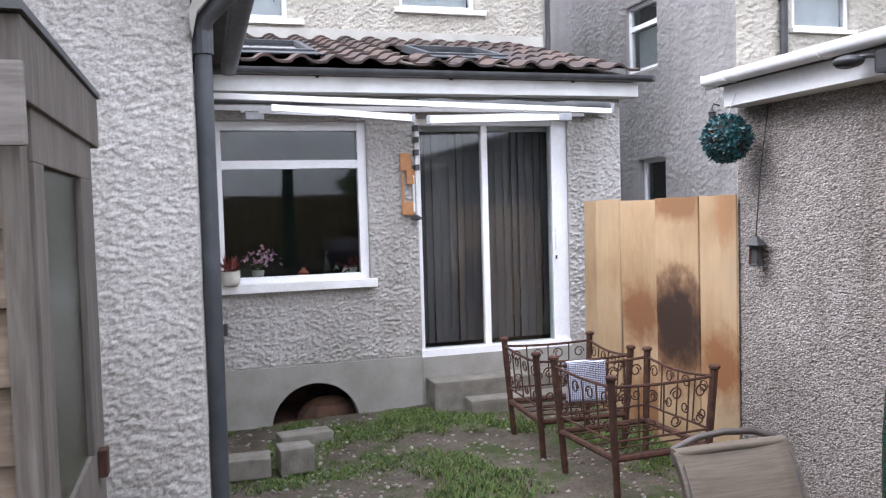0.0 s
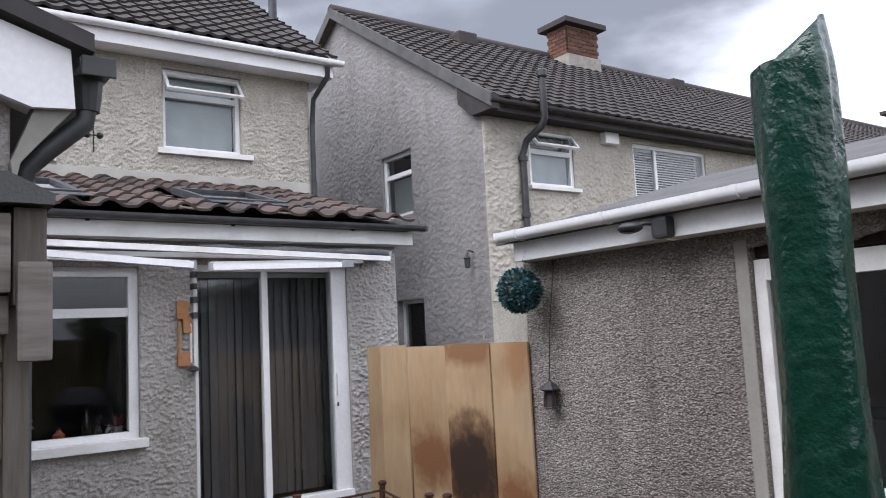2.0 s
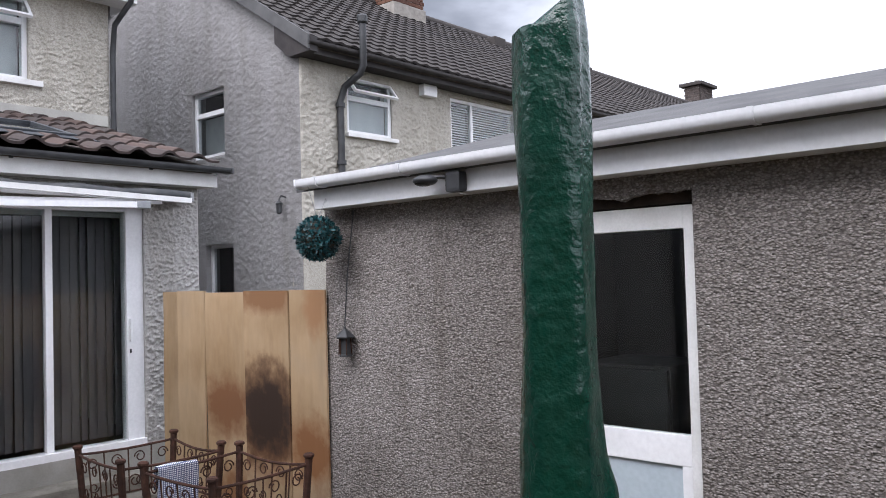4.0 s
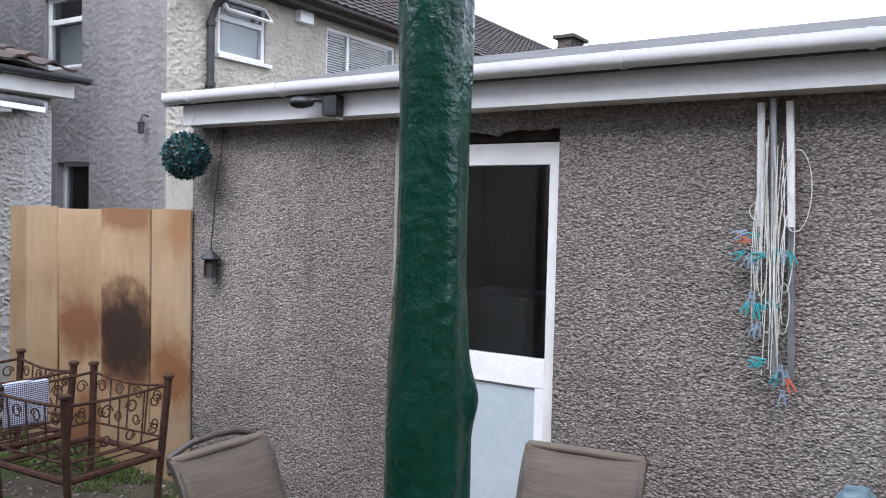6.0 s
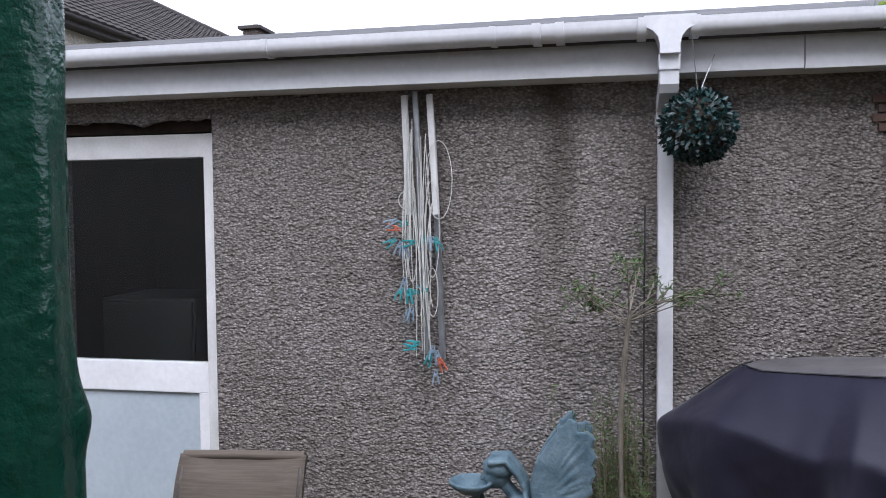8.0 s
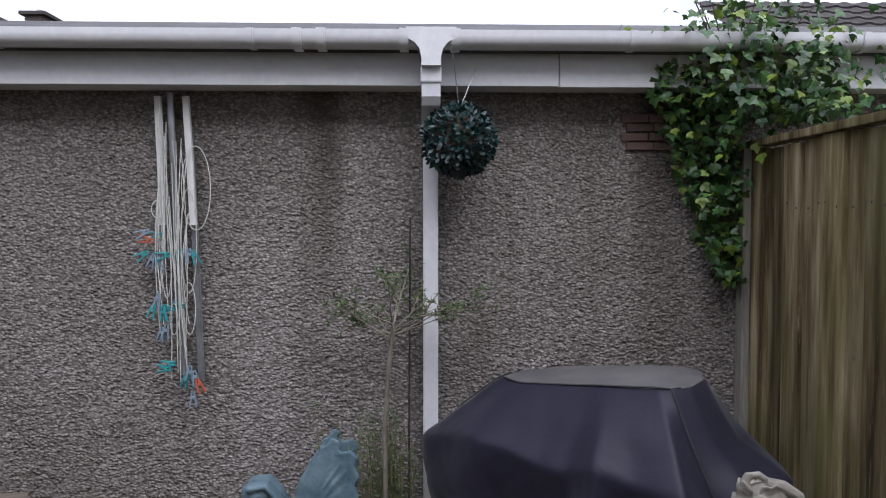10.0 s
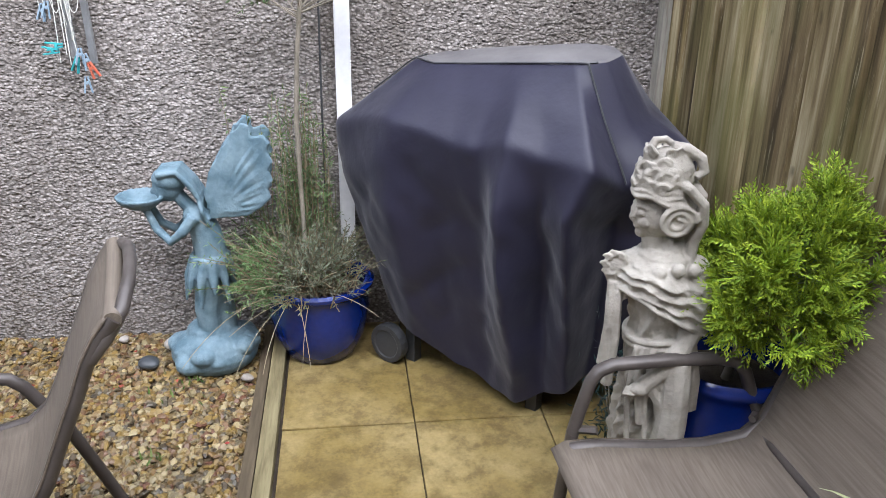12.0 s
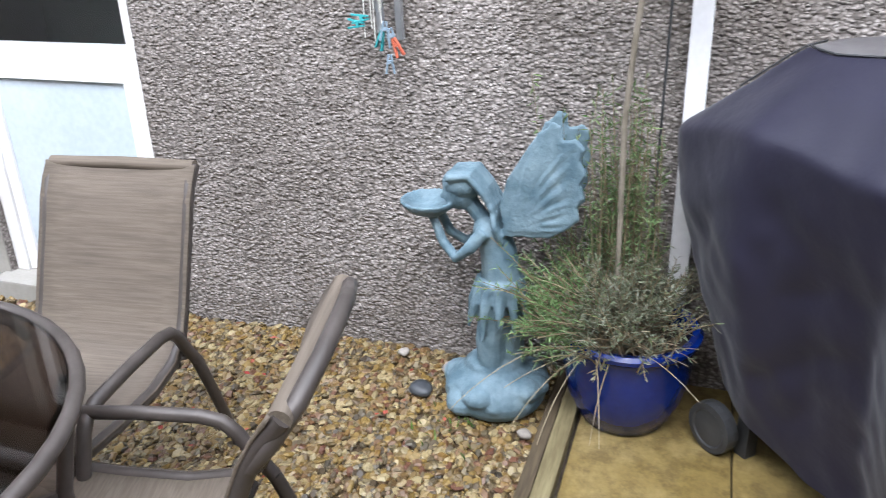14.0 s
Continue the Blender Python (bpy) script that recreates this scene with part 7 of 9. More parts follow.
M["pale_straw"] = varied("pale_straw_stalk", [(0.27, 0.225, 0.14), (0.34, 0.29, 0.20)], 0.8, 0.2, False, 0.1)
rng = random.Random(21)
lv = thing("lavender_bush", "straggly grey-green lavender with dry stems in the blue pot", "plant", (0.045, 0.045, 0.0))
stems, leaves, fresh = [], [], []
for k in range(520):
    a = rng.uniform(0, 6.28)
    out = rng.uniform(0.1, 1.25)
    d = Vector((math.cos(a) * out * 0.75, math.sin(a) * out, rng.uniform(0.45, 1.0)))
    if d.x > 0.3:
        d.x *= 0.4
    if d.y < 0:
        d.y *= 0.55
    elif rng.random() < 0.5:
        d.y *= 1.3
    d.normalize()
    base = Vector((3.18 + rng.gauss(0, 0.06), 0.09 + rng.gauss(0, 0.06), 0.285))
    st_ = curve_stem(base, d, rng.uniform(0.14, 0.36) * (1.15 if d.y > 0.3 else 0.85), rng.uniform(0.3, 1.1), 6)
    st_ = [Vector((min(p.x, 3.46), p.y, max(p.z, 0.12))) for p in st_]
    stems.append(st_)
    for i in range(2, 6):
        for j in range(rng.randint(7, 12)):
            f = rng.random()
            p = st_[i - 1].lerp(st_[i], f)
            dd = ((st_[i] - st_[i - 1]).normalized() * 0.7 + rand_dir(rng) * 0.9).normalized()
            if p.z < 0.40 and p.x < 3.2 and p.y < 0.13 and rng.random() < 0.75:
                continue        # the woody side is bare
            row = (p, dd, rand_dir(rng), rng.uniform(0.016, 0.036), rng.uniform(0.003, 0.0055))
            (fresh if p.y + rng.gauss(0, 0.03) > 0.19 else leaves).append(row)
v_, f_ = leaf_set(rng, leaves)
raw("foliage", v_, f_, M["lavender"], "fine grey-green needle leaves", "", "stuff", lv, False)
v_, f_ = leaf_set(rng, fresh)
raw("fresh_foliage", v_, f_, M["lavender_fresh"], "fresh green shoots", "", "stuff", lv, False)
v_, f_ = stems_mesh(stems, 0.0028, 0.0011, 3)
raw("stem_mass", v_, f_, M["straw"], "dry brown stems", "", "stuff", lv, False)
for k, (dx, dy, l, dr) in enumerate(((-0.6, 0.9, 0.42, 0.9), (-0.75, -0.6, 0.34, 0.6), (-0.9, 0.15, 0.34, 2.4), (-0.8, 0.55, 0.46, 1.4), (-0.9, 0.35, 0.40, 1.7), (-0.85, -0.2, 0.36, 2.0), (-0.7, 0.75, 0.50, 1.2))):
    pts = curve_stem((3.12, 0.02 + 0.025 * k, 0.31), Vector((dx, dy, 0.35)).normalized(), l, dr, 10)
    v_, f_ = stems_mesh([[Vector((p.x, p.y, max(0.03, p.z))) for p in pts]], 0.0017, 0.001, 4)
    raw("stalk", v_, f_, M["pale_straw"], "long bent straw-coloured stalk", "", "", lv, False)

tr = thing("standard_tree", "thin pale-stemmed tree with a few twigs above the pot", "tree")
trunk = [Vector((3.27, 0.14, 0.28)), Vector((3.275, 0.145, 0.6)), Vector((3.265, 0.15, 0.95)), Vector((3.26, 0.135, 1.18)), Vector((3.25, 0.115, 1.36))]
v_, f_ = stems_mesh([trunk], 0.0095, 0.008, 8)
raw("trunk", v_, f_, M["twig"], "smooth pale bark", "", "", tr)
cane = [Vector((3.36, 0.06, 0.25)), Vector((3.38, 0.06, 1.0)), Vector((3.40, 0.055, 1.75))]
v_, f_ = stems_mesh([cane], 0.005, 0.004, 6)
raw("cane", v_, f_, M["black_pvc"], "thin dark support cane", "", "", tr)
tw, leaves = [], []
for k in range(13):
    a = rng.uniform(0, 6.28)
    d = Vector((math.cos(a) * 0.55, math.sin(a) * 1.2, rng.uniform(0.15, 1.0))).normalized()
    b0 = trunk[-1].lerp(trunk[-2], rng.random() * 0.35)
    s1 = curve_stem(b0, d, rng.uniform(0.12, 0.34), rng.uniform(-0.3, 0.4), 6)
    s1 = [Vector((min(p.x, 3.47), p.y, p.z)) for p in s1]
    tw.append(s1)
    for j in range(4):
        s2 = curve_stem(s1[rng.randint(2, 5)], (d + rand_dir(rng) * 0.9).normalized(), rng.uniform(0.05, 0.14), 0.1, 4)
        s2 = [Vector((min(p.x, 3.47), p.y, p.z)) for p in s2]
        tw.append(s2)
        for q in range(rng.randint(14, 24)):
            leaves.append((s2[rng.randint(1, 3)], rand_dir(rng, 0.3), rand_dir(rng), rng.uniform(0.014, 0.032), rng.uniform(0.004, 0.008)))
v_, f_ = stems_mesh(tw, 0.0032, 0.001, 4)
raw("twig_mass", v_, f_, M["twig"], "pale bare twigs", "", "stuff", tr, False)
v_, f_ = leaf_set(rng, leaves)
raw("foliage", v_, f_, M["olive"], "sparse dull green leaves", "", "stuff", tr, False)
# tall wispy growth up the wall
ws = thing("wispy_shrub", "tall wispy green shrub against the wall behind the pot", "shrub")
stems, leaves = [], []
for k in range(80):
    st_ = curve_stem((3.33 + rng.gauss(0, 0.03), 0.14 + rng.gauss(0, 0.06), 0.30), Vector((rng.uniform(-0.06, 0.06), rng.uniform(-0.06, 0.12), 1)).normalized(), rng.uniform(0.3, 0.78), rng.uniform(-0.1, 0.15), 9)
    st_ = [Vector((min(p.x, 3.47), p.y, p.z)) for p in st_]
    stems.append(st_)
    for i in range(2, 9):
        for j in range(rng.randint(3, 8)):
            leaves.append((st_[i - 1].lerp(st_[i], rng.random()), (rand_dir(rng, 0.5)), rand_dir(rng), rng.uniform(0.018, 0.038), rng.uniform(0.004, 0.007)))
v_, f_ = stems_mesh(stems, 0.0022, 0.0008, 3)
raw("stem_mass", v_, f_, M["straw"], "thin brown stems", "", "stuff", ws, False)
v_, f_ = leaf_set(rng, leaves)
raw("foliage", v_, f_, M["olive"], "tiny needle leaves", "", "stuff", ws, False)

cf = thing("conifer_bush", "bright lime-green dwarf conifer in the blue pot", "shrub")
leaves, stems = [], []
C = Vector((2.14, -1.10, 0.76))
for k in range(210):
    # one tuft: a fan of flat sprays round an outward axis
    d = rand_dir(rng, 0.25)
    lump = (0.80 + 0.40 * noise.noise(d * 2.4)) * rng.uniform(0.62, 1.0) * (1 - 0.32 * max(0.0, d.z) * max(-0.6, d.y + 0.5 * d.x))
    heart = C + Vector((d.x * 0.31, d.y * 0.25, d.z * (0.29 if d.z > 0 else 0.20))) * lump
    heart.x -= 0.05 * max(0.0, d.z)
    heart.y, heart.z = max(heart.y, FY + 0.05), max(heart.z, 0.585)
    out = ((heart - C).normalized() + Vector((0, 0, 0.45))).normalized()
    stems.append([C + (heart - C) * 0.3, heart])
    for q in range(rng.randint(15, 21)):
        axis_ = (out + rand_dir(rng) * 0.85).normalized()
        L = rng.uniform(0.045, 0.095)
        nn = rand_dir(rng)
        for i in range(13):
            f = i / 12
            side = axis_.cross(nn).normalized() * (1 if i % 2 else -1)
            dd = (axis_ * 0.9 + side * 0.6 + rand_dir(rng) * 0.2).normalized()
            if (heart + axis_ * L * f).z < 0.52:
                continue
            leaves.append((heart + axis_ * L * f, dd, nn, rng.uniform(0.016, 0.028) * (1.1 - 0.45 * f), rng.uniform(0.004, 0.0065)))
v_, f_ = leaf_set(rng, leaves)
raw("foliage", v_, f_, M["conifer"], "feathery lime-green sprays", "", "stuff", cf, False)
v_, f_ = stems_mesh(stems, 0.003, 0.001, 3)
raw("branch_mass", v_, f_, M["olive"], "thin green branches", "", "stuff", cf, False)
trk = stems_mesh([[Vector((2.25, -1.07, 0.40)), Vector((2.17, -1.08, 0.70))]], 0.015, 0.008, 6)
raw("trunk", trk[0], trk[1], M["twig"], "", "", "", cf)

# spider plant on a pale planter beside the path
pl = thing("planter", "pale painted square planter with a thick rim", "planter", (1.12, -0.84, 0.0))
part("body", boxed((-0.12, -0.20, 0.006), (0.12, 0.20, 0.69), 0.006), M["pvc_dirty"], pl)
rim_ = bmesh.new()
for lo_, hi_ in (((-0.15, -0.23, 0.69), (-0.10, 0.23, 0.735)), ((0.10, -0.23, 0.69), (0.15, 0.23, 0.735)), ((-0.10, -0.23, 0.69), (0.10, -0.18, 0.735)), ((-0.10, 0.18, 0.69), (0.10, 0.23, 0.735))):
    box(rim_, lo_, hi_, 0.006)
part("rim", rim_, M["pvc_dirty"], pl)
part("compost", boxed((-0.10, -0.18, 0.692), (0.10, 0.18, 0.715)), M["compost"], pl)
M["spider_leaf"] = varied("cream_striped_green_leaf", [(0.17, 0.21, 0.07), (0.10, 0.17, 0.035), (0.28, 0.28, 0.15), (0.08, 0.13, 0.03)], 0.45, 0.4, True, 0.1)
sp = thing("spider_plant", "arching cream and green spider plant in the pale planter", "pot plant", (1.12, -0.84, 0.0))
for k in range(30):
    a = 6.283 * k / 30 + rng.uniform(-0.2, 0.2)
    pts = curve_stem((0.03 * math.cos(a), 0.05 * math.sin(a), 0.71), Vector((math.cos(a) * 0.8, math.sin(a), rng.uniform(0.5, 1.6))).normalized(), rng.uniform(0.16, 0.30), rng.uniform(1.2, 2.4), 9)
    w0 = rng.uniform(0.005, 0.009)
    side = Vector((-math.sin(a), math.cos(a), 0))
    v_, f_ = [], []
    for i, p in enumerate(pts):
        w = w0 * math.sin(math.pi * (0.25 + 0.75 * i / 8)) + 0.0006
        v_ += [tuple(p - side * w), tuple(p - Vector((0, 0, w * 0.5))), tuple(p + side * w)]
        if i:
            n = 3 * i
            f_ += [(n - 3, n - 2, n + 1, n), (n - 2, n - 1, n + 2, n + 1)]
    raw("leaf", v_, f_, M["spider_leaf"], "", "", "", sp)

# low dark plant behind the statue
dp = thing("dark_shrub", "small dark evergreen plant behind the stone statue", "shrub")
leaves = []
for k in range(700):
    p = Vector((2.47 + rng.gauss(0, 0.05), -0.86 + rng.gauss(0, 0.05), abs(rng.gauss(0.20, 0.14)) + 0.01))
    leaves.append((p, rand_dir(rng, 0.2), rand_dir(rng), rng.uniform(0.02, 0.05), rng.uniform(0.005, 0.011)))
v_, f_ = leaf_set(rng, leaves)
raw("foliage", v_, f_, M["ball_leaf_dark"], "dark narrow leaves", "", "stuff", dp, False)
st_ = stems_mesh([[Vector((2.47, -0.86, 0.0)), Vector((2.47 + 0.07 * math.cos(k), -0.86 + 0.07 * math.sin(k), 0.34))] for k in range(7)], 0.005, 0.002, 4)
raw("stem_mass", st_[0], st_[1], M["twig"], "", "", "stuff", dp)


# ---- ivy over the end of the wall and gutter ----
def lobed_leaves(rng, items):
    verts, faces = [], []
    shape = ((0, 0), (0.42, 0.10), (0.55, 0.45), (0.28, 0.52), (0.0, 1.0), (-0.28, 0.52), (-0.55, 0.45), (-0.42, 0.10))
    for c, n, up, size in items:
        s = up.cross(n)
        s = s.normalized() if s.length > 1e-4 else Vector((0, 1, 0))
        u = n.cross(s)
        k = len(verts)
        verts += [tuple(Vector(c) + s * a * size + u * b * size + n * size * 0.22 * (abs(a) - 0.25)) for a, b in shape]
        verts.append(tuple(Vector(c) + u * 0.4 * size))
        faces += [(k + 8, k + i, k + (i + 1) % 8) for i in range(8)]
    return verts, faces


iv = thing("ivy", "green ivy hanging over the wall top and gutter", "climbing plant")
items, runs = [], []
for k in range(2300):
    f = rng.random()
    over = rng.random() < 0.25
    if f < 0.55:      # a mass above and over the gutter
        c = Vector((rng.uniform(3.12, 3.62), -1.20 + rng.gauss(0, 0.14), 2.33 + rng.gauss(0, 0.13)))
        if c.y > -0.9:
            c.z = 2.42 + rng.uniform(-0.03, 0.05)
        c.x = 3.2 + 0.2 * rng.random() if c.z < 2.2 else c.x
    elif f < 0.95:    # a curtain down the face of the wall
        z = rng.uniform(1.50, 2.25)
        wide = 0.06 + 0.32 * (z - 1.45) / 0.8
        c = Vector((3.47 - abs(rng.gauss(0, 0.06)), -1.23 + rng.uniform(0, 1) * wide, z))
    else:             # a runner along the fascia
        c = Vector((3.33, rng.uniform(-1.1, -0.85), 2.25 + rng.uniform(-0.06, 0.08)))
    if over:          # the part that tumbles over behind the fence
        c = Vector((rng.uniform(2.98, 3.60), FY - 0.04 - abs(rng.gauss(0, 0.14)), 2.12 + abs(rng.gauss(0, 0.16))))
    if c.y < FY - 0.42:
        c.y = FY - 0.2
    n = (Vector((-0.8, 0.25, 0.45)) + rand_dir(rng) * 1.1).normalized()
    items.append((c, n, Vector((rng.uniform(-0.4, 0.4), rng.uniform(-1, 1), -0.8)).normalized(), rng.uniform(0.020, 0.050)))
v_, f_ = lobed_leaves(rng, items)
raw("foliage", v_, f_, M["ivy"], "lobed green leaves, the young ones yellow-green", "", "stuff", iv, False)
for k in range(12):
    y0 = -1.24 + 0.16 * rng.random()
    pts = [Vector((3.485 - 0.02 * rng.random(), y0 + 0.03 * math.sin(i * 1.1 + k), 2.30 - i * 0.11)) for i in range(rng.randint(4, 7))]
    runs.append(pts)
for k in range(8):
    runs.append([Vector((3.45 - 0.05 * i, -1.2 + 0.06 * i * math.sin(k), 2.25 + 0.07 * i)) for i in range(5)])
v_, f_ = stems_mesh(runs, 0.005, 0.002, 4)
raw("stem_mass", v_, f_, M["dark_wood"], "brown clinging stems", "", "stuff", iv, False)


# ---- hanging leaf balls ----
def leaf_ball(c, r, mat, hang, label):
    t = thing("topiary_ball", label, "topiary ball", group="topiary balls")
    part("core", ball(bmesh.new(), c, r * 0.80, 20, 14), M["compost"], t)
    items = []
    for k in range(1900):
        d = rand_dir(rng)
        b = Vector(c) + d * r * rng.uniform(0.78, 0.92)
        dd = (d * 0.75 + rand_dir(rng) * 0.75).normalized()
        items.append((b, dd, d, rng.uniform(0.018, 0.032), rng.uniform(0.011, 0.018)))
    v, f = leaf_set(rng, items)
    raw("foliage", v, f, mat, "small rounded plastic leaves", "", "stuff", t, False)
    for h in hang:
        part("chain", tube(bmesh.new(), [(c[0], c[1], c[2] + r * 0.8), h], 0.0022, 5), M["steel_grey"], t)
    return t


leaf_ball((3.28, 4.215, 2.05), 0.142, M["ball_leaf"], [(3.215, 4.24, 2.42), (3.33, 4.19, 2.30)], "teal artificial leaf ball hanging from the gutter")
leaf_ball((3.27, -0.125, 2.03), 0.138, M["ball_leaf_dark"], [(3.215, -0.09, 2.42), (3.33, -0.19, 2.30)], "dark green artificial leaf ball hanging from the gutter")

# ---- lantern on a cord ----
lt = thing("hanging_lantern", "small dark metal lantern hanging on a cord", "lantern", (3.435, 4.165, 1.375))
part("roof", lathe(bmesh.new(), [(0.006, 0.13), (0.010, 0.115), (0.035, 0.095), (0.066, 0.066), (0.062, 0.058), (0.02, 0.062)], 6), M["black_pvc"], lt)
part("body", lathe(bmesh.new(), [(0.030, 0.07), (0.036, 0.0), (0.038, -0.04), (0.045, -0.045), (0.045, -0.055), (0.02, -0.055)], 6), M["black_pvc"], lt)
for k in range(6):
    a = 2 * math.pi * k / 6
    part("bar", tube(bmesh.new(), [(0.036 * math.cos(a), 0.036 * math.sin(a), 0.07), (0.042 * math.cos(a), 0.042 * math.sin(a), -0.045)], 0.004, 5), M["rust"], lt)
part("cord", tube(bmesh.new(), [(0, 0, 0.12), (0.005, -0.03, 0.45), (0.04, -0.062, 0.845)], 0.0045, 5), M["black_pvc"], lt)
part("hook", tube(bmesh.new(), [(0.07, -0.06, 0.85), (0.03, -0.06, 0.85), (0.03, -0.06, 0.82)], 0.004, 5), M["black_pvc"], lt)

# ---- floodlight on the fascia ----
fl = thing("floodlight", "black outdoor floodlight on the garage fascia", "floodlight")
part("lamp_head", ball(bmesh.new(), (3.22, 3.25, 2.305), 0.07, 16, 10, (0.9, 1.0, 0.42)), M["black_pvc"], fl, smooth=True)
part("lens", ball(bmesh.new(), (3.215, 3.255, 2.292), 0.055, 14, 8, (0.9, 1, 0.35)), M["glass"], fl, smooth=True)
part("sensor_box", boxed((3.265, 3.055, 2.235), (3.334, 3.155, 2.345), 0.02), M["black_pvc"], fl)
part("arm", tube(bmesh.new(), [(3.30, 3.12, 2.31), (3.26, 3.18, 2.32), (3.225, 3.24, 2.315)], 0.012, 6), M["black_pvc"], fl)
part("cable", tube(bmesh.new(), [(3.30, 3.09, 2.24), (3.29, 3.07, 2.225), (3.33, 3.06, 2.22)], 0.003, 5), M["cord"], fl)

# ---- folded washing line on the wall ----
wl = thing("folded_washing_line", "folded rotary washing line with cords and pegs", "washing line")
part("pole", tube(bmesh.new(), [(3.455, 0.974, 2.225), (3.455, 0.955, 1.7), (3.455, 0.93, 1.14)], 0.014, 10), M["steel_grey"], wl, smooth=True)
for y0, y1 in ((1.016, 1.0), (0.91, 0.885)):
    part("arm", bar(bmesh.new(), [(3.44, y0, 2.21), (3.44, (y0 + y1) / 2, 1.98), (3.435, y1, 1.72)], 0.012, 0.026), M["pvc_dirty"], wl)
part("arm", bar(bmesh.new(), [(3.47, 0.905, 2.1), (3.465, 0.885, 1.6), (3.46, 0.868, 1.12)], 0.012, 0.024), M["steel_grey"], wl)
cords = []
for k in range(22):
    ya = 1.02 - 0.12 * rng.random()
    yb = ya + rng.uniform(-0.05, 0.02)
    za, zb = rng.uniform(1.75, 2.16), rng.uniform(1.08, 1.6)
    sw = rng.uniform(-0.02, 0.02)
    cords.append([Vector((3.425 - 0.015 * math.sin(math.pi * i / 9), ya + (yb - ya) * i / 9 + sw * math.sin(math.pi * i / 9), za + (zb - za) * i / 9)) for i in range(10)])
for cy, cz, ry, rz in ((0.87, 1.86, 0.055, 0.16), (1.01, 1.78, 0.03, 0.035), (0.90, 1.40, 0.022, 0.10), (0.96, 1.36, 0.015, 0.06), (0.90, 1.66, 0.03, 0.2), (0.985, 1.62, 0.02, 0.18)):
    cords.append([Vector((3.42, cy + ry * math.cos(a), cz + rz * math.sin(a))) for a in (2 * math.pi * i / 20 for i in range(21))])
for k, pts in enumerate(cords):
    v_, f_ = stems_mesh([pts], 0.0019, 0.0019, 5)
    raw("cord", v_, f_, M["cord"], "", "", "", wl)


def peg(parent, at, ang, mat):
    bm = bmesh.new()
    for s in (-1, 1):
        box(bm, (-0.005, s * 0.004 - 0.003, -0.06), (0.005, s * 0.004 + 0.003, 0.0), 0.0015, Matrix.Rotation(radians(s * 9), 4, "X"))
    tube(bm, [(-0.006, 0, -0.022), (0.006, 0, -0.022)], 0.006, 6)
    o = part("peg", bm, mat, parent)
    o.matrix_basis = pose(*at, ang, 0, rng.uniform(-30, 30))


for y, z, ang, mm in ((1.045, 1.70, 70, "peg_blue"), (1.0, 1.685, 85, "peg_teal"), (1.03, 1.66, 100, "peg_red"), (1.05, 1.62, 60, "peg_teal"), (1.03, 1.61, 20, "peg_blue"), (1.02, 1.60, -15, "peg_blue"), (0.93, 1.63, 30, "peg_teal"), (0.91, 1.635, 10, "peg_blue"), (0.90, 1.63, -10, "peg_blue"), (0.885, 1.625, -20, "peg_teal"), (0.965, 1.61, 80, "peg_teal"), (1.015, 1.46, 10, "peg_blue"), (1.03, 1.42, 20, "peg_teal"), (1.0, 1.41, -5, "peg_teal"), (0.96, 1.40, 90, "peg_teal"), (0.92, 1.41, 90, "peg_teal"), (0.985, 1.34, 10, "peg_blue"), (1.0, 1.33, 15, "peg_blue"), (0.97, 1.17, 90, "peg_teal"), (0.955, 1.19, 85, "peg_teal"), (0.90, 1.18, 5, "peg_blue"), (0.885, 1.16, -10, "peg_blue"), (0.875, 1.13, -25, "peg_red"), (0.89, 1.08, 0, "peg_blue"), (0.91, 1.15, 20, "peg_teal")):
    peg(wl, (3.415, y, z), ang, M[mm])

# bare bricks showing through the dash, under the gutter
br = thing("bare_bricks", "small patch of bare bricks showing through the dash", "bricks", kind="structure")
M["old_brick"] = varied("sooty_old_brick", [(0.13, 0.085, 0.07), (0.18, 0.12, 0.10), (0.10, 0.075, 0.065)], 0.9, 0.2, False, 0.5, 60)
for j in range(4):
    for k in range(2):
        part("brick", boxed((3.482, -0.90 - 0.11 * k + 0.02 * (j % 2), 2.015 + j * 0.036), (3.505, -0.795 - 0.11 * k + 0.02 * (j % 2), 2.045 + j * 0.036), 0.003), M["old_brick"], br)

# loose stones and fallen petals on the gravel
for (x, y, r, sq), mt, lb in (((3.35, 0.69, 0.038, 0.7), "pebble", "pale round stone on the gravel by the statue"), ((3.21, 0.755, 0.042, 0.55), "pipe_grey", "smooth dark grey stone on the gravel"), ((3.42, 0.90, 0.022, 0.6), "pebble", "small pale stone on the gravel"), ((3.07, 0.37, 0.024, 0.6), "pebble", "small pale stone beside the edging")):
    bm = ball(bmesh.new(), (0, 0, 0), r, 16, 10, (1.0, 0.8, sq))
    rough(bm, r * 0.25, r * 1.6, x)
    o = solo("stone", bm, M[mt], lb, "stone", "loose stones", smooth=True)
    o.matrix_basis = pose(x, y, 0.004 + r * sq * 0.6, 0, 0, x * 90)
M["petal"] = varied("dull_red_petal", [(0.28, 0.04, 0.035), (0.20, 0.03, 0.02), (0.34, 0.10, 0.07)], 0.7, 0.2, True, 0.1)
petals = []
for k in range(26):
    petals.append((Vector((rng.uniform(2.4, 3.4), rng.uniform(0.38, 1.6), 0.012)), rand_dir(rng) * Vector((1, 1, 0.2)), Vector((rng.uniform(-0.3, 0.3), rng.uniform(-0.3, 0.3), 1)).normalized(), rng.uniform(0.018, 0.034), rng.uniform(0.012, 0.02)))
v_, f_ = leaf_set(rng, petals)
raw("fallen_petals", v_, f_, M["petal"], "dull red petals fallen on the gravel", "petals", smooth=False)

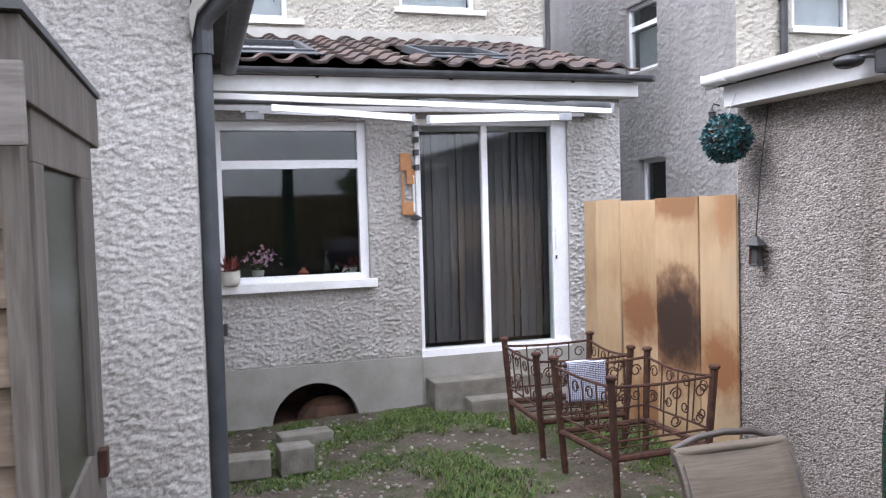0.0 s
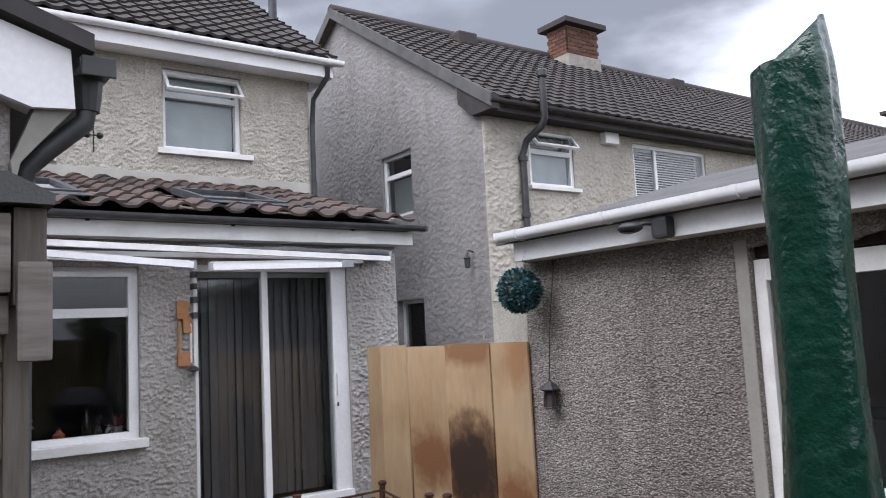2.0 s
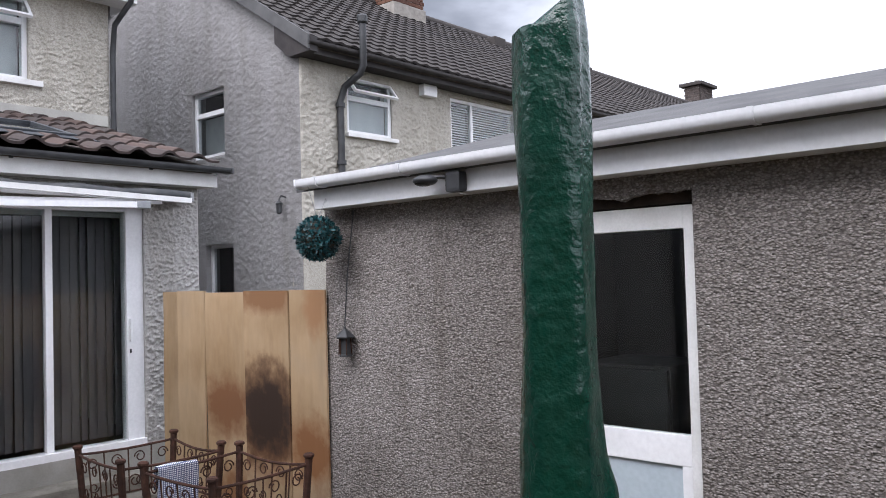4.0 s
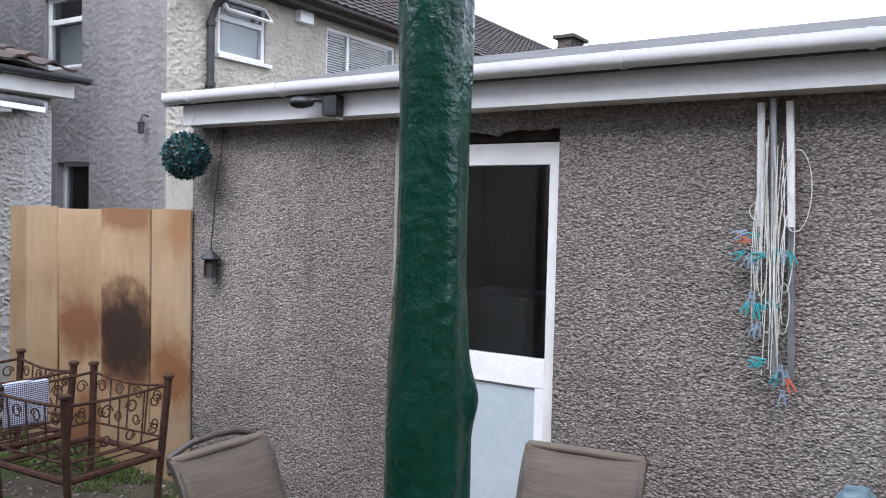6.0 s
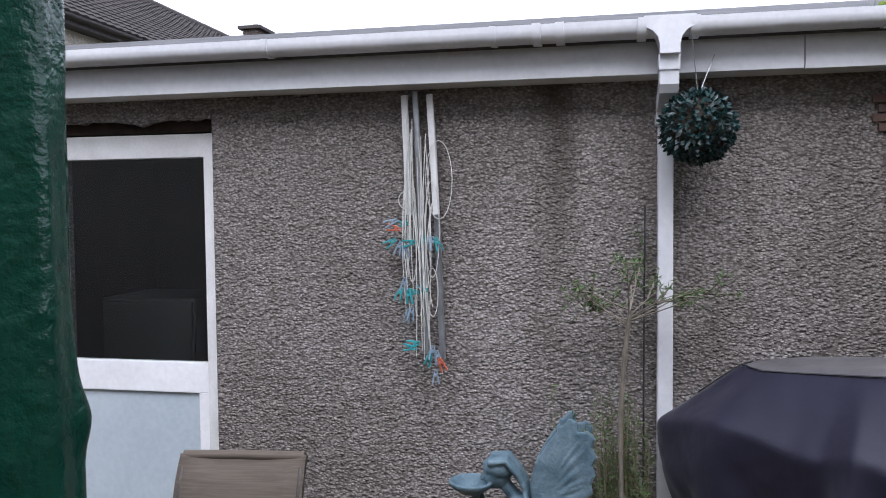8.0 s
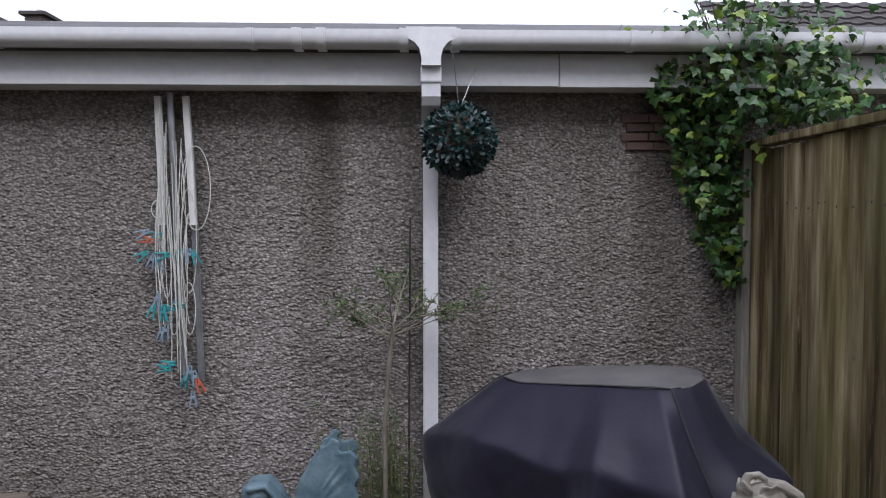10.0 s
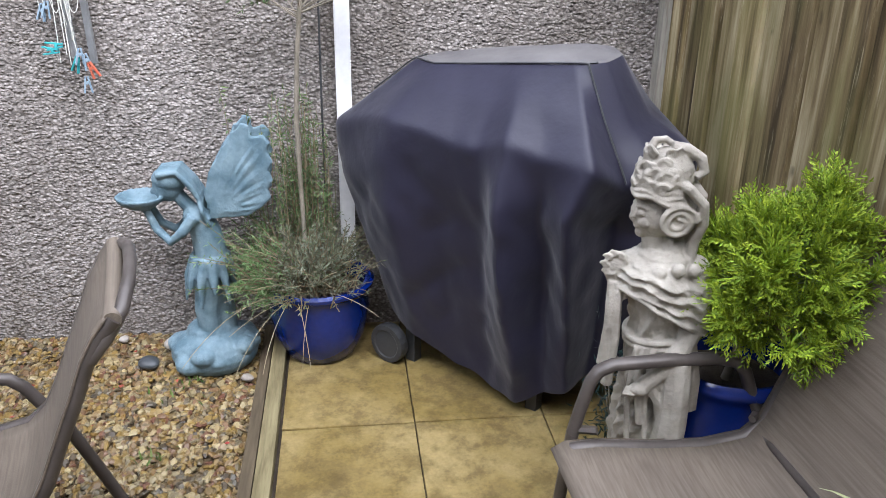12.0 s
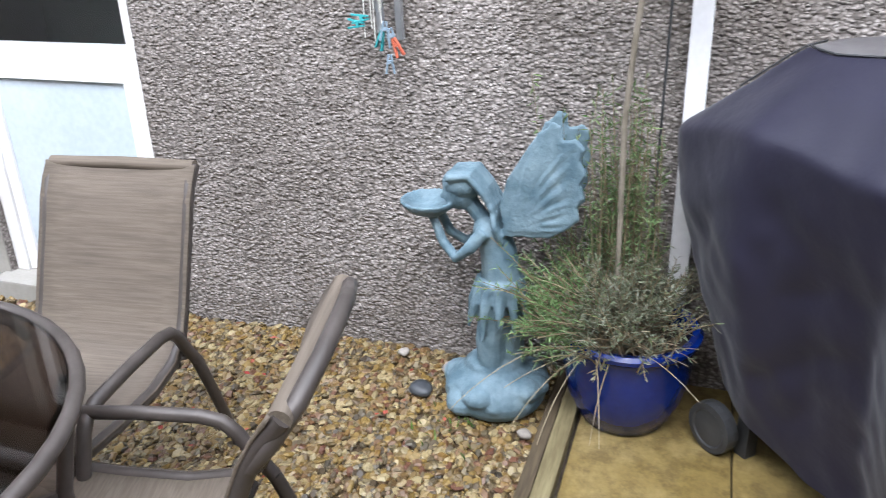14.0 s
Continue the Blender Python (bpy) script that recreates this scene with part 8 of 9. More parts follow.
# a house beyond the fence
hb = thing("house_beyond", "white house with a brown tiled roof beyond the fence", "house")
part("wall", boxed((9.0, -14.0, -0.1), (16.0, -4.35, 3.02)), M["dash_cream"], hb)
bm = tiled_roof("", "", -13.9, -4.15, (0.0, 0.0), (3.9, 2.0), 0.30, 0.34, 0.02)
bmesh.ops.transform(bm, matrix=Matrix.Translation((8.7, 0, 3.0)) @ Matrix(((0, 1, 0, 0), (1, 0, 0, 0), (0, 0, 1, 0), (0, 0, 0, 1))), verts=bm.verts)
part("roof", bm, M["tile_dark"], hb, kind="stuff")
part("gutter", gutter_run(8.66, 3.02, 0.06, -14.0, -4.15), M["pvc"], hb)
part("rooflight", boxed((9.55, -5.35, 3.42), (10.35, -4.75, 3.52), 0.01, None), M["pvc"], hb)


# ---- stained boards closing the side passage ----
m_, nt_, b_ = material("water_stained_hardboard", (0.42, 0.27, 0.12), 0.7, 0, 0.3)
v_ = coords(nt_)
c_ = ramp(nt_, noise_of(nt_, v_, 1.4, 5, 0.55), [(0.3, (0.27, 0.175, 0.090)), (0.55, (0.37, 0.262, 0.155)), (0.75, (0.33, 0.25, 0.165))])
fine_ = ramp(nt_, noise_of(nt_, coords(nt_, (2, 2, 0.5)), 8, 5), [(0.3, (0.85, 0.85, 0.85)), (0.7, (1.05, 1.05, 1.05))])
c_ = mixed(nt_, c_, fine_, 0.8, "MULTIPLY")


def blotch(nt, vec, centre, size, edge):
    """A soft-edged stain: 1 inside an ellipse in the board's own x and z, broken by noise."""
    sub = nt.nodes.new("ShaderNodeVectorMath")
    sub.operation = "SUBTRACT"
    nt.links.new(vec, sub.inputs[0])
    sub.inputs[1].default_value = (centre[0], 0, centre[1])
    mul = nt.nodes.new("ShaderNodeVectorMath")
    mul.operation = "MULTIPLY"
    nt.links.new(sub.outputs[0], mul.inputs[0])
    mul.inputs[1].default_value = (1 / size[0], 0, 1 / size[1])
    ln = nt.nodes.new("ShaderNodeVectorMath")
    ln.operation = "LENGTH"
    nt.links.new(mul.outputs[0], ln.inputs[0])
    d = sums(nt, ln.outputs["Value"], sums(nt, noise_of(nt, vec, 7, 5, 0.6), 0.9, "MULTIPLY"), "ADD")
    return ramp(nt, sums(nt, d, 0.5, "MULTIPLY"), [(0.5 - edge, (1, 1, 1)), (0.5 + edge * 1.6, (0, 0, 0))])


raw_v = nt_.nodes.new("ShaderNodeTexCoord").outputs["Object"]
board_x = nt_.nodes.new("ShaderNodeSeparateXYZ")
nt_.links.new(raw_v, board_x.inputs[0])


def on_sheet(nt, stain, x0, x1):
    """Keeps a stain on one sheet of the screen."""
    inside = sums(nt, sums(nt, board_x.outputs["X"], x0, "GREATER_THAN"), sums(nt, board_x.outputs["X"], x1, "LESS_THAN"), "MULTIPLY")
    bw = nt.nodes.new("ShaderNodeRGBToBW")
    nt.links.new(stain, bw.inputs[0])
    return sums(nt, bw.outputs[0], inside, "MULTIPLY")


for (cx_, cz_), (sx_, sz_), tone, x0_, x1_ in (((1.70, 0.80), (0.80, 0.62), (0.16, 0.075, 0.034), 1.413, 2.0), ((1.68, 0.86), (0.62, 0.50), (0.030, 0.017, 0.011), 1.413, 2.0), ((1.12, 0.86), (0.62, 0.34), (0.17, 0.080, 0.036), 0.815, 1.413), ((1.70, 1.70), (0.62, 0.20), (0.20, 0.105, 0.05), 1.413, 2.0), ((2.24, 0.66), (0.46, 0.36), (0.19, 0.088, 0.036), 2.0, 2.46), ((1.25, 0.15), (0.62, 0.45), (0.20, 0.10, 0.045), 0.815, 1.413), ((2.3, 1.62), (0.22, 0.30), (0.27, 0.15, 0.075), 2.0, 2.46)):
    c_ = mixed(nt_, c_, tone, on_sheet(nt_, blotch(nt_, raw_v, (cx_, cz_), (sx_, sz_), 0.09), x0_, x1_))
nt_.links.new(c_, b_.inputs["Base Color"])
bump(nt_, b_, noise_of(nt_, v_, 60, 3), 0.08, 0.002)
M["hardboard"] = m_
BA_, BB_ = Vector((3.66, 6.80, 0)), Vector((3.475, 4.37, 0))
hd = thing("board_screen", "tall stained hardboard sheets standing across the passage", "board screen", tuple(BA_))
ang_ = math.degrees(math.atan2(BB_.y - BA_.y, BB_.x - BA_.x))
hd.matrix_basis = pose(BA_.x, BA_.y, 0, 0, 0, ang_)
edges_ = [0.05, 0.34, 0.815, 1.413, 2.0, 2.425]
for k, (a, b) in enumerate(zip(edges_, edges_[1:])):
    bm = mesh_sheet(a + 0.003, b - 0.003, -0.1, 1.728, 0.06, lambda x, y: 0.0)
    for v in bm.verts:
        v.co = Vector((v.co.x, -0.008 * (k % 2) + 0.022 * math.sin(3.1416 * (v.co.x - a) / (b - a)) ** 0.6 + 0.01 * noise.noise(Vector((v.co.x * 1.2, v.co.y, k))), v.co.y + 0.008 * math.sin(k * 2.2)))
    o = part("sheet", bm, M["hardboard"], hd)
    sm = o.modifiers.new("thick", "SOLIDIFY")
    sm.thickness = 0.012
part("backing", boxed((0.07, 0.022, 0.0), (2.38, 0.028, 1.70)), M["dark_wood"], hd)
for x in (0.12, 1.2, 2.1):
    part("post", boxed((x - 0.03, 0.03, -0.15), (x + 0.03, 0.08, 1.68)), M["dark_wood"], hd)


# ---- rusty iron chair frames ----
def scroll(pts_at, r, turns=1.1, n=14, flip=1):
    c, u, v = pts_at
    return [c + u * (r * (1 - 0.55 * i / (n - 1)) * math.cos(turns * 6.283 * i / (n - 1)) * flip) + v * (r * (1 - 0.55 * i / (n - 1)) * math.sin(turns * 6.283 * i / (n - 1))) for i in range(n)]


def iron_chair():
    t = thing("iron_chair_frame", "rusty wrought-iron garden chair frame without its seat", "chair", group="iron chair frames")
    a, b, H = 0.30, 0.31, 0.74
    corner = {}
    for sx in (-1, 1):
        for sy in (-1, 1):
            foot, top = Vector((sx * a, sy * b, 0.0)), Vector((sx * (a + 0.05), sy * (b + 0.035), H))
            mid = foot.lerp(top, 0.4)
            bm = tube(bmesh.new(), [foot, mid, top], 0.021, 8, 0.024)
            part("leg", rough(bm, 0.002, 0.02), M["rust"], t)
            part("cap", lathe(bmesh.new(), [(0.022, -0.015), (0.034, -0.005), (0.034, 0.008), (0.024, 0.016)], 10, top), M["rust"], t)
            corner[sx, sy] = (foot, top)

    def side(p, q, back):
        A0, A1 = corner[p]
        B0, B1 = corner[q]

        def at(u, h):
            return A0.lerp(A1, h).lerp(B0.lerp(B1, h), u)
        sag = 0.03 if back else 0.012
        part("top_rail", tube(bmesh.new(), [at(i / 8, 0.93) - Vector((0, 0, sag * math.sin(math.pi * i / 8))) for i in range(9)], 0.009, 6), M["rust"], t)
        part("lower_rail", tube(bmesh.new(), [at(i / 4, 0.50) for i in range(5)], 0.007, 6), M["rust"], t)
        part("seat_rail", tube(bmesh.new(), [at(0, 0.36), at(1, 0.36)], 0.020, 8), M["rust"], t)
        d = (at(1, 0.7) - at(0, 0.7)).normalized()
        w = (at(0.5, 0.9) - at(0.5, 0.5)).normalized()
        for k in range(4):
            u = (k + 0.5) / 4
            part("scroll", tube(bmesh.new(), scroll((at(u, 0.82), d, w), 0.042, 1.2, 16, 1 if k % 2 else -1), 0.0048, 5), M["rust"], t)
            part("scroll", tube(bmesh.new(), scroll((at(u, 0.60), d, w * -1), 0.036, 1.2, 16, -1 if k % 2 else 1), 0.0048, 5), M["rust"], t)
        for k in range(1, 4):
            part("bar", tube(bmesh.new(), [at(k / 4, 0.92) - Vector((0, 0, sag * 0.8)), at(k / 4, 0.50)], 0.0055, 5), M["rust"], t)

    side((-1, -1), (-1, 1), False)
    side((1, -1), (1, 1), True)
    side((-1, -1), (1, -1), False)
    side((-1, 1), (1, 1), False)
    for k in range(5):
        part("seat_bar", tube(bmesh.new(), [(-a - 0.01, -b + 0.62 * (k + 0.5) / 5, 0.262), (a + 0.01, -b + 0.62 * (k + 0.5) / 5, 0.262)], 0.0055, 5), M["rust"], t)
    return t


ic = iron_chair()
ic.matrix_basis = pose(2.905, 5.61, -0.045, 0, 0, -3)
copy_thing(ic, pose(2.90, 4.66, -0.02, 0, 0, 3))
m_, nt_, b_ = material("blue_check_tea_towel", (0.7, 0.7, 0.72), 0.9, 0, 0.2)
ck_ = []
for ax_, sc_ in (("X", 26.0), ("Z", 26.0)):
    w_ = node(nt_, "ShaderNodeTexWave", Scale=sc_, Distortion=0.3)
    w_.bands_direction = ax_
    nt_.links.new(coords(nt_), w_.inputs["Vector"])
    ck_.append(w_.outputs["Fac"])
c_ = ramp(nt_, sums(nt_, ck_[0], ck_[1], "MULTIPLY"), [(0.08, (0.07, 0.085, 0.16)), (0.30, (0.38, 0.40, 0.46)), (0.6, (0.72, 0.73, 0.75))])
nt_.links.new(c_, b_.inputs["Base Color"])
M["towel"] = m_
bm = bmesh.new()
rows = []
for i in range(22):
    s = -0.16 + 0.44 * i / 21
    row = []
    for k in range(15):
        u = k / 14
        wob = 0.010 * math.sin(u * 9 + 1) * min(1, abs(s) * 6)
        y = -0.016 if s > 0 else 0.016
        if abs(s) < 0.03:
            y = -0.016 * s / 0.03
        z = 0.012 - max(0.0, abs(s) - 0.02)
        row.append(bm.verts.new((u * 0.275 + 0.006 * math.sin(s * 20), y + wob - (0.02 * s if s > 0 else 0), z + 0.006 * math.sin(u * 5))))
    rows.append(row)
for A, B in zip(rows, rows[1:]):
    for k in range(14):
        bm.faces.new((A[k], A[k + 1], B[k + 1], B[k]))
o = solo("tea_towel", bm, M["towel"], "blue and white checked tea towel draped over an iron chair", "towel", smooth=True)
o.matrix_basis = pose(2.615, 4.985, 0.672, 0, 0, 2)
sm = o.modifiers.new("thick", "SOLIDIFY")
sm.thickness = 0.004

# ---- loose concrete blocks ----
for x, y, z, sx, sy, sz, a in ((0.955, 5.78, -0.055, 0.23, 0.20, 0.17, 4), (0.62, 5.80, -0.06, 0.34, 0.22, 0.13, -3), (1.10, 6.45, -0.08, 0.40, 0.20, 0.10, 8)):
    bm = boxed((-sx / 2, -sy / 2, 0), (sx / 2, sy / 2, sz), 0.012)
    bmesh.ops.subdivide_edges(bm, edges=bm.edges, cuts=1)
    rough(bm, 0.006, 0.08, x)
    o = solo("concrete_block", bm, M["old_block"], "loose weathered concrete block on the soil", "concrete block", "loose blocks")
    o.matrix_basis = pose(x, y, z, 0, 0, a)

# ---- timber shed ----
M["shed_plank"] = wood("rough_grey_brown_plank", (0.14, 0.105, 0.075), (0.30, 0.24, 0.18), 0.85, 0)
M["shed_door"] = wood("dark_grey_stained_board", (0.095, 0.085, 0.076), (0.17, 0.152, 0.135), 0.8, 2)
sh = thing("timber_shed", "small weathered timber shed with a glazed door", "shed")
SX, SY0, SY1, SH = 0.165, 1.55, 2.30, 1.92
for k in range(18):
    z = k * 0.112
    if z + 0.112 > SH:
        break
    bm = prism(bmesh.new(), [(SY0 + 0.0, z + 0.002), (SY0 - 0.016, z + 0.004), (SY0 - 0.006, z + 0.113), (SY0 + 0.006, z + 0.113)], -1.35, SX - 0.028, "x")
    part("plank", bm, M["shed_plank"], sh)
part("corner_post", boxed((SX - 0.028, SY0 - 0.022, 0.0), (SX, SY0 + 0.03, SH), 0.003), M["shed_door"], sh)
part("corner_post", boxed((SX - 0.04, SY1 - 0.04, 0.0), (SX, SY1, SH - 0.02), 0.003), M["shed_door"], sh)
part("back_wall", boxed((-1.35, SY1 - 0.03, 0.0), (SX - 0.04, SY1 - 0.005, SH)), M["shed_plank"], sh)
part("end_wall", boxed((-1.37, SY0, 0.0), (-1.35, SY1, SH)), M["shed_plank"], sh)
M["shed_grey"] = wood("silver_grey_weathered_plank", (0.15, 0.135, 0.12), (0.29, 0.27, 0.245), 0.9, 0)
part("fascia", boxed((SX - 0.022, SY0 - 0.05, SH - 0.06), (SX + 0.014, SY1 + 0.05, SH + 0.055), 0.004), M["shed_door"], sh)
part("fascia", boxed((-1.40, SY0 - 0.050, SH - 0.045), (SX - 0.024, SY0 - 0.026, SH + 0.048), 0.004), M["shed_grey"], sh, "silver-grey fascia plank")
part("batten", boxed((-1.40, SY0 - 0.034, SH - 0.092), (SX - 0.024, SY0 - 0.017, SH - 0.047), 0.003), M["shed_grey"], sh)
part("end_block", boxed((SX - 0.020, SY0 - 0.066, SH - 0.125), (SX + 0.018, SY0 - 0.052, SH - 0.01), 0.006), M["shed_grey"], sh)
bm = prism(bmesh.new(), [(SX + 0.020, SH + 0.057), (SX + 0.020, SH + 0.070), (SX - 0.03, SH + 0.094), (-1.42, SH - 0.05), (-1.42, SH - 0.07), (SX - 0.03, SH + 0.058)], SY0 - 0.065, SY1 + 0.06, "y")
part("roof_felt", bm, M["felt"], sh, "green-black roofing felt")
dr = part("door", boxed((SX - 0.022, SY0 + 0.035, 0.03), (SX + 0.002, SY1 - 0.045, 1.20)), M["shed_door"], sh)
part("door_rail", boxed((SX - 0.02, SY0 + 0.035, 1.78), (SX + 0.006, SY1 - 0.045, SH - 0.01), 0.003), M["shed_door"], sh)
part("door_stile", boxed((SX - 0.02, SY0 + 0.035, 1.2), (SX + 0.006, SY0 + 0.12, 1.78), 0.003), M["shed_door"], sh)
part("door_stile", boxed((SX - 0.02, SY1 - 0.22, 1.2), (SX + 0.006, SY1 - 0.045, 1.78), 0.003), M["shed_door"], sh)
M["green_pane"] = glass("dusty_green_tinted_pane", (0.55, 0.62, 0.45), 0.25)
part("pane", boxed((SX - 0.012, SY0 + 0.12, 1.2), (SX - 0.006, SY1 - 0.22, 1.78)), M["green_pane"], sh, "dusty greenish glass")
part("latch", boxed((SX + 0.002, SY1 - 0.15, 1.13), (SX + 0.022, SY1 - 0.11, 1.19), 0.005), M["rust"], sh, "rusty hasp and padlock")

# ---- folded awning ----
aw = thing("folded_awning", "folded white patio awning with its arms and dark fabric roll", "awning")
part("front_bar", bar(bmesh.new(), [(0.45, 6.76, 2.618), (2.2, 6.755, 2.572), (3.93, 6.75, 2.526)], 0.05, 0.045), M["pvc_dirty"], aw)
part("back_bar", boxed((0.3, 7.06, 2.545), (4.06, 7.10, 2.585), 0.004), M["pvc_dirty"], aw)
part("arm", bar(bmesh.new(), [(0.967, 6.72, 2.526), (2.09, 6.70, 2.445)], 0.035, 0.05), M["pvc"], aw)
part("arm", bar(bmesh.new(), [(2.246, 6.70, 2.428), (3.41, 6.72, 2.464)], 0.035, 0.05), M["pvc"], aw)
part("arm", bar(bmesh.new(), [(0.75, 7.02, 2.54), (2.09, 6.78, 2.47)], 0.03, 0.04), M["pvc"], aw)
part("arm", bar(bmesh.new(), [(2.25, 6.78, 2.46), (3.8, 7.02, 2.53)], 0.03, 0.04), M["pvc"], aw)
part("elbow", lathe(bmesh.new(), [(0.022, -0.035), (0.022, 0.035)], 10, (2.10, 6.71, 2.445)), M["steel_grey"], aw)
part("elbow", lathe(bmesh.new(), [(0.022, -0.035), (0.022, 0.035)], 10, (2.235, 6.71, 2.43)), M["steel_grey"], aw)
part("bracket", boxed((0.78, 6.98, 2.46), (0.93, 7.06, 2.53), 0.006), M["steel_grey"], aw)
part("bracket", boxed((3.42, 6.72, 2.44), (3.54, 6.80, 2.50), 0.006), M["steel_grey"], aw)
M["awning_fabric"] = grained("dark_faded_awning_fabric", (0.06, 0.065, 0.07), (0.13, 0.13, 0.13), 6, 0.8, 90, 0.3)
bm = tube(bmesh.new(), [(2.2 + 0.2 * k, 6.90, 2.595 + 0.010 * math.sin(k * 1.9)) for k in range(10)], 0.036, 10)
part("fabric_roll", rough(bm, 0.012, 0.12), M["awning_fabric"], aw, "dark rolled awning fabric", smooth=True)
part("roller", tube(bmesh.new(), [(0.4, 6.90, 2.60), (4.02, 6.90, 2.59)], 0.026, 10), M["awning_fabric"], aw, smooth=True)
part("end_cap", lathe(bmesh.new(), [(0.03, -0.04), (0.03, 0.04)], 10, (4.02, 6.90, 2.575)), M["steel_grey"], aw)

# ---- hanging ornament and its bracket beside the door ----
on = thing("wooden_wall_ornament", "carved wooden ornament hanging beside the patio door", "ornament")
M["orn_wood"] = grained("orange_brown_carved_wood", (0.42, 0.20, 0.07), (0.30, 0.15, 0.08), 20, 0.7, 80, 0.3)
part("rod", tube(bmesh.new(), [(2.225, 7.09, 2.50), (2.225, 7.09, 1.55)], 0.012, 8), M["pvc_dirty"], on)
for z in (2.38, 2.28, 2.17, 2.04):
    part("bracket", boxed((2.205, 7.06, z), (2.245, 7.14, z + 0.05), 0.006), M["black_pvc"], on)
for x, z, w, h in ((2.13, 2.04, 0.10, 0.15), (2.17, 1.92, 0.08, 0.13), (2.14, 1.65, 0.11, 0.12)):
    bm = boxed((x - w / 2, 7.10, z), (x + w / 2, 7.13, z + h), 0.012)
    part("plaque", rough(bm, 0.008, 0.05, z), M["orn_wood"], on)
part("stick", boxed((2.09, 7.10, 1.66), (2.11, 7.12, 2.02), 0.004), M["orn_wood"], on)
part("stick", boxed((2.19, 7.10, 1.68), (2.205, 7.12, 2.0), 0.004), M["pvc_dirty"], on)
part("flower", lathe(bmesh.new(), [(0.01, 0.0), (0.06, 0.02), (0.02, 0.05)], 9, (2.20, 7.06, 1.60)), M["black_pvc"], on)
wb = thing("outdoor_socket", "small dark outdoor tap box on the wall", "wall box", (0.55, YF, 0.0))
part("box", boxed((-0.02, -0.03, 0.70), (0.03, 0.0, 0.80), 0.006), M["black_pvc"], wb)
part("lead", tube(bmesh.new(), [(0.0, -0.02, 0.80), (-0.02, -0.03, 0.86), (-0.06, -0.02, 0.88)], 0.006, 6), M["cord"], wb)

# ---- window sill plants and kitchen things ----
M["pot_white"] = grained("cream_glazed_pot", (0.60, 0.58, 0.52), (0.48, 0.47, 0.42), 12, 0.4, 60, 0.05)
M["red_leaf"] = varied("dark_red_leaf", [(0.12, 0.02, 0.025), (0.20, 0.035, 0.03), (0.06, 0.05, 0.02)], 0.5, 0.4, True, 0.1)
M["pink_petal"] = varied("pink_orchid_petal", [(0.55, 0.22, 0.38), (0.66, 0.36, 0.50), (0.72, 0.5, 0.6)], 0.5, 0.3, True, 0.05)
ps = thing("sill_pot_plant", "cream pot with a dark red plant on the sill", "pot plant", (0.615, 7.06, 1.115))
part("pot", lathe(bmesh.new(), [(0.055, 0.0), (0.075, 0.02), (0.082, 0.07), (0.078, 0.115), (0.085, 0.125), (0.07, 0.125), (0.065, 0.09)], 20), M["pot_white"], ps, smooth=True)
its = [(Vector((rng.gauss(0, 0.02), rng.gauss(0, 0.02), 0.12)), rand_dir(rng, 0.9), rand_dir(rng), rng.uniform(0.05, 0.19), rng.uniform(0.012, 0.026)) for _ in range(46)]
v_, f_ = leaf_set(rng, its)
raw("leaves", v_, f_, M["red_leaf"], "dark red pointed leaves", "", "stuff", ps, False)
solo("sill_inside", boxed((0.45, YF + 0.14, 1.09), (1.84, YF + 0.42, 1.12), 0.004), M["pvc_dirty"], "inside window board", "window board", kind="structure")
oc = thing("pink_orchid", "pink orchid in a small pot inside the window", "pot plant", (0.86, YF + 0.24, 1.12))
part("pot", lathe(bmesh.new(), [(0.04, 0.0), (0.055, 0.09), (0.045, 0.09)], 16), M["pot_white"], oc, smooth=True)
its = [(Vector((rng.gauss(0.03, 0.07), rng.gauss(0, 0.03), 0.20 + rng.gauss(0, 0.035))), rand_dir(rng, 0.1), rand_dir(rng), rng.uniform(0.03, 0.05), rng.uniform(0.025, 0.04)) for _ in range(60)]
v_, f_ = leaf_set(rng, its)
raw("petals", v_, f_, M["pink_petal"], "pale pink petals", "", "stuff", oc, False)
st_ = stems_mesh([[Vector((0, 0, 0.08)), Vector((0.03 * k, 0, 0.2))] for k in (-2, -1, 1, 2, 3)], 0.003, 0.002, 4)
raw("stems", st_[0], st_[1], M["olive"], "", "", "stuff", oc)
M["bottle_green"] = glass("green_bottle_glass", (0.25, 0.5, 0.2), 0.05)
for x, r, h, mm, lab in ((1.45, 0.035, 0.22, "bottle_green", "green glass bottle inside the kitchen window"), (1.54, 0.03, 0.12, "bottle_green", "short green bottle inside the kitchen window"), (1.25, 0.045, 0.10, "peg_red", "red tin inside the kitchen window"), (1.62, 0.03, 0.10, "pot_white", "small white jar inside the kitchen window")):
    bt = thing("bottle", lab, "bottle", (x, YF + 0.25, 1.12))
    part("body", lathe(bmesh.new(), [(r * 0.9, 0.0), (r, 0.01), (r, h * 0.6), (r * 0.45, h * 0.78), (r * 0.42, h * 0.97), (0.004, h * 0.97)], 16), M[mm], bt, smooth=True)
    part("stopper", lathe(bmesh.new(), [(r * 0.40, h * 0.97), (r * 0.40, h * 1.06), (0.003, h * 1.07)], 12), M["black_pvc"], bt)
rp = thing("red_house_plant", "small red-leaved house plant inside the window", "pot plant", (1.68, YF + 0.26, 1.12))
part("pot", lathe(bmesh.new(), [(0.035, 0.0), (0.05, 0.08), (0.04, 0.08)], 16), M["pot_white"], rp, smooth=True)
its = [(Vector((rng.gauss(0, 0.02), rng.gauss(0, 0.02), 0.08)), rand_dir(rng, 0.7), rand_dir(rng), rng.uniform(0.06, 0.16), rng.uniform(0.015, 0.03)) for _ in range(30)]
v_, f_ = leaf_set(rng, its)
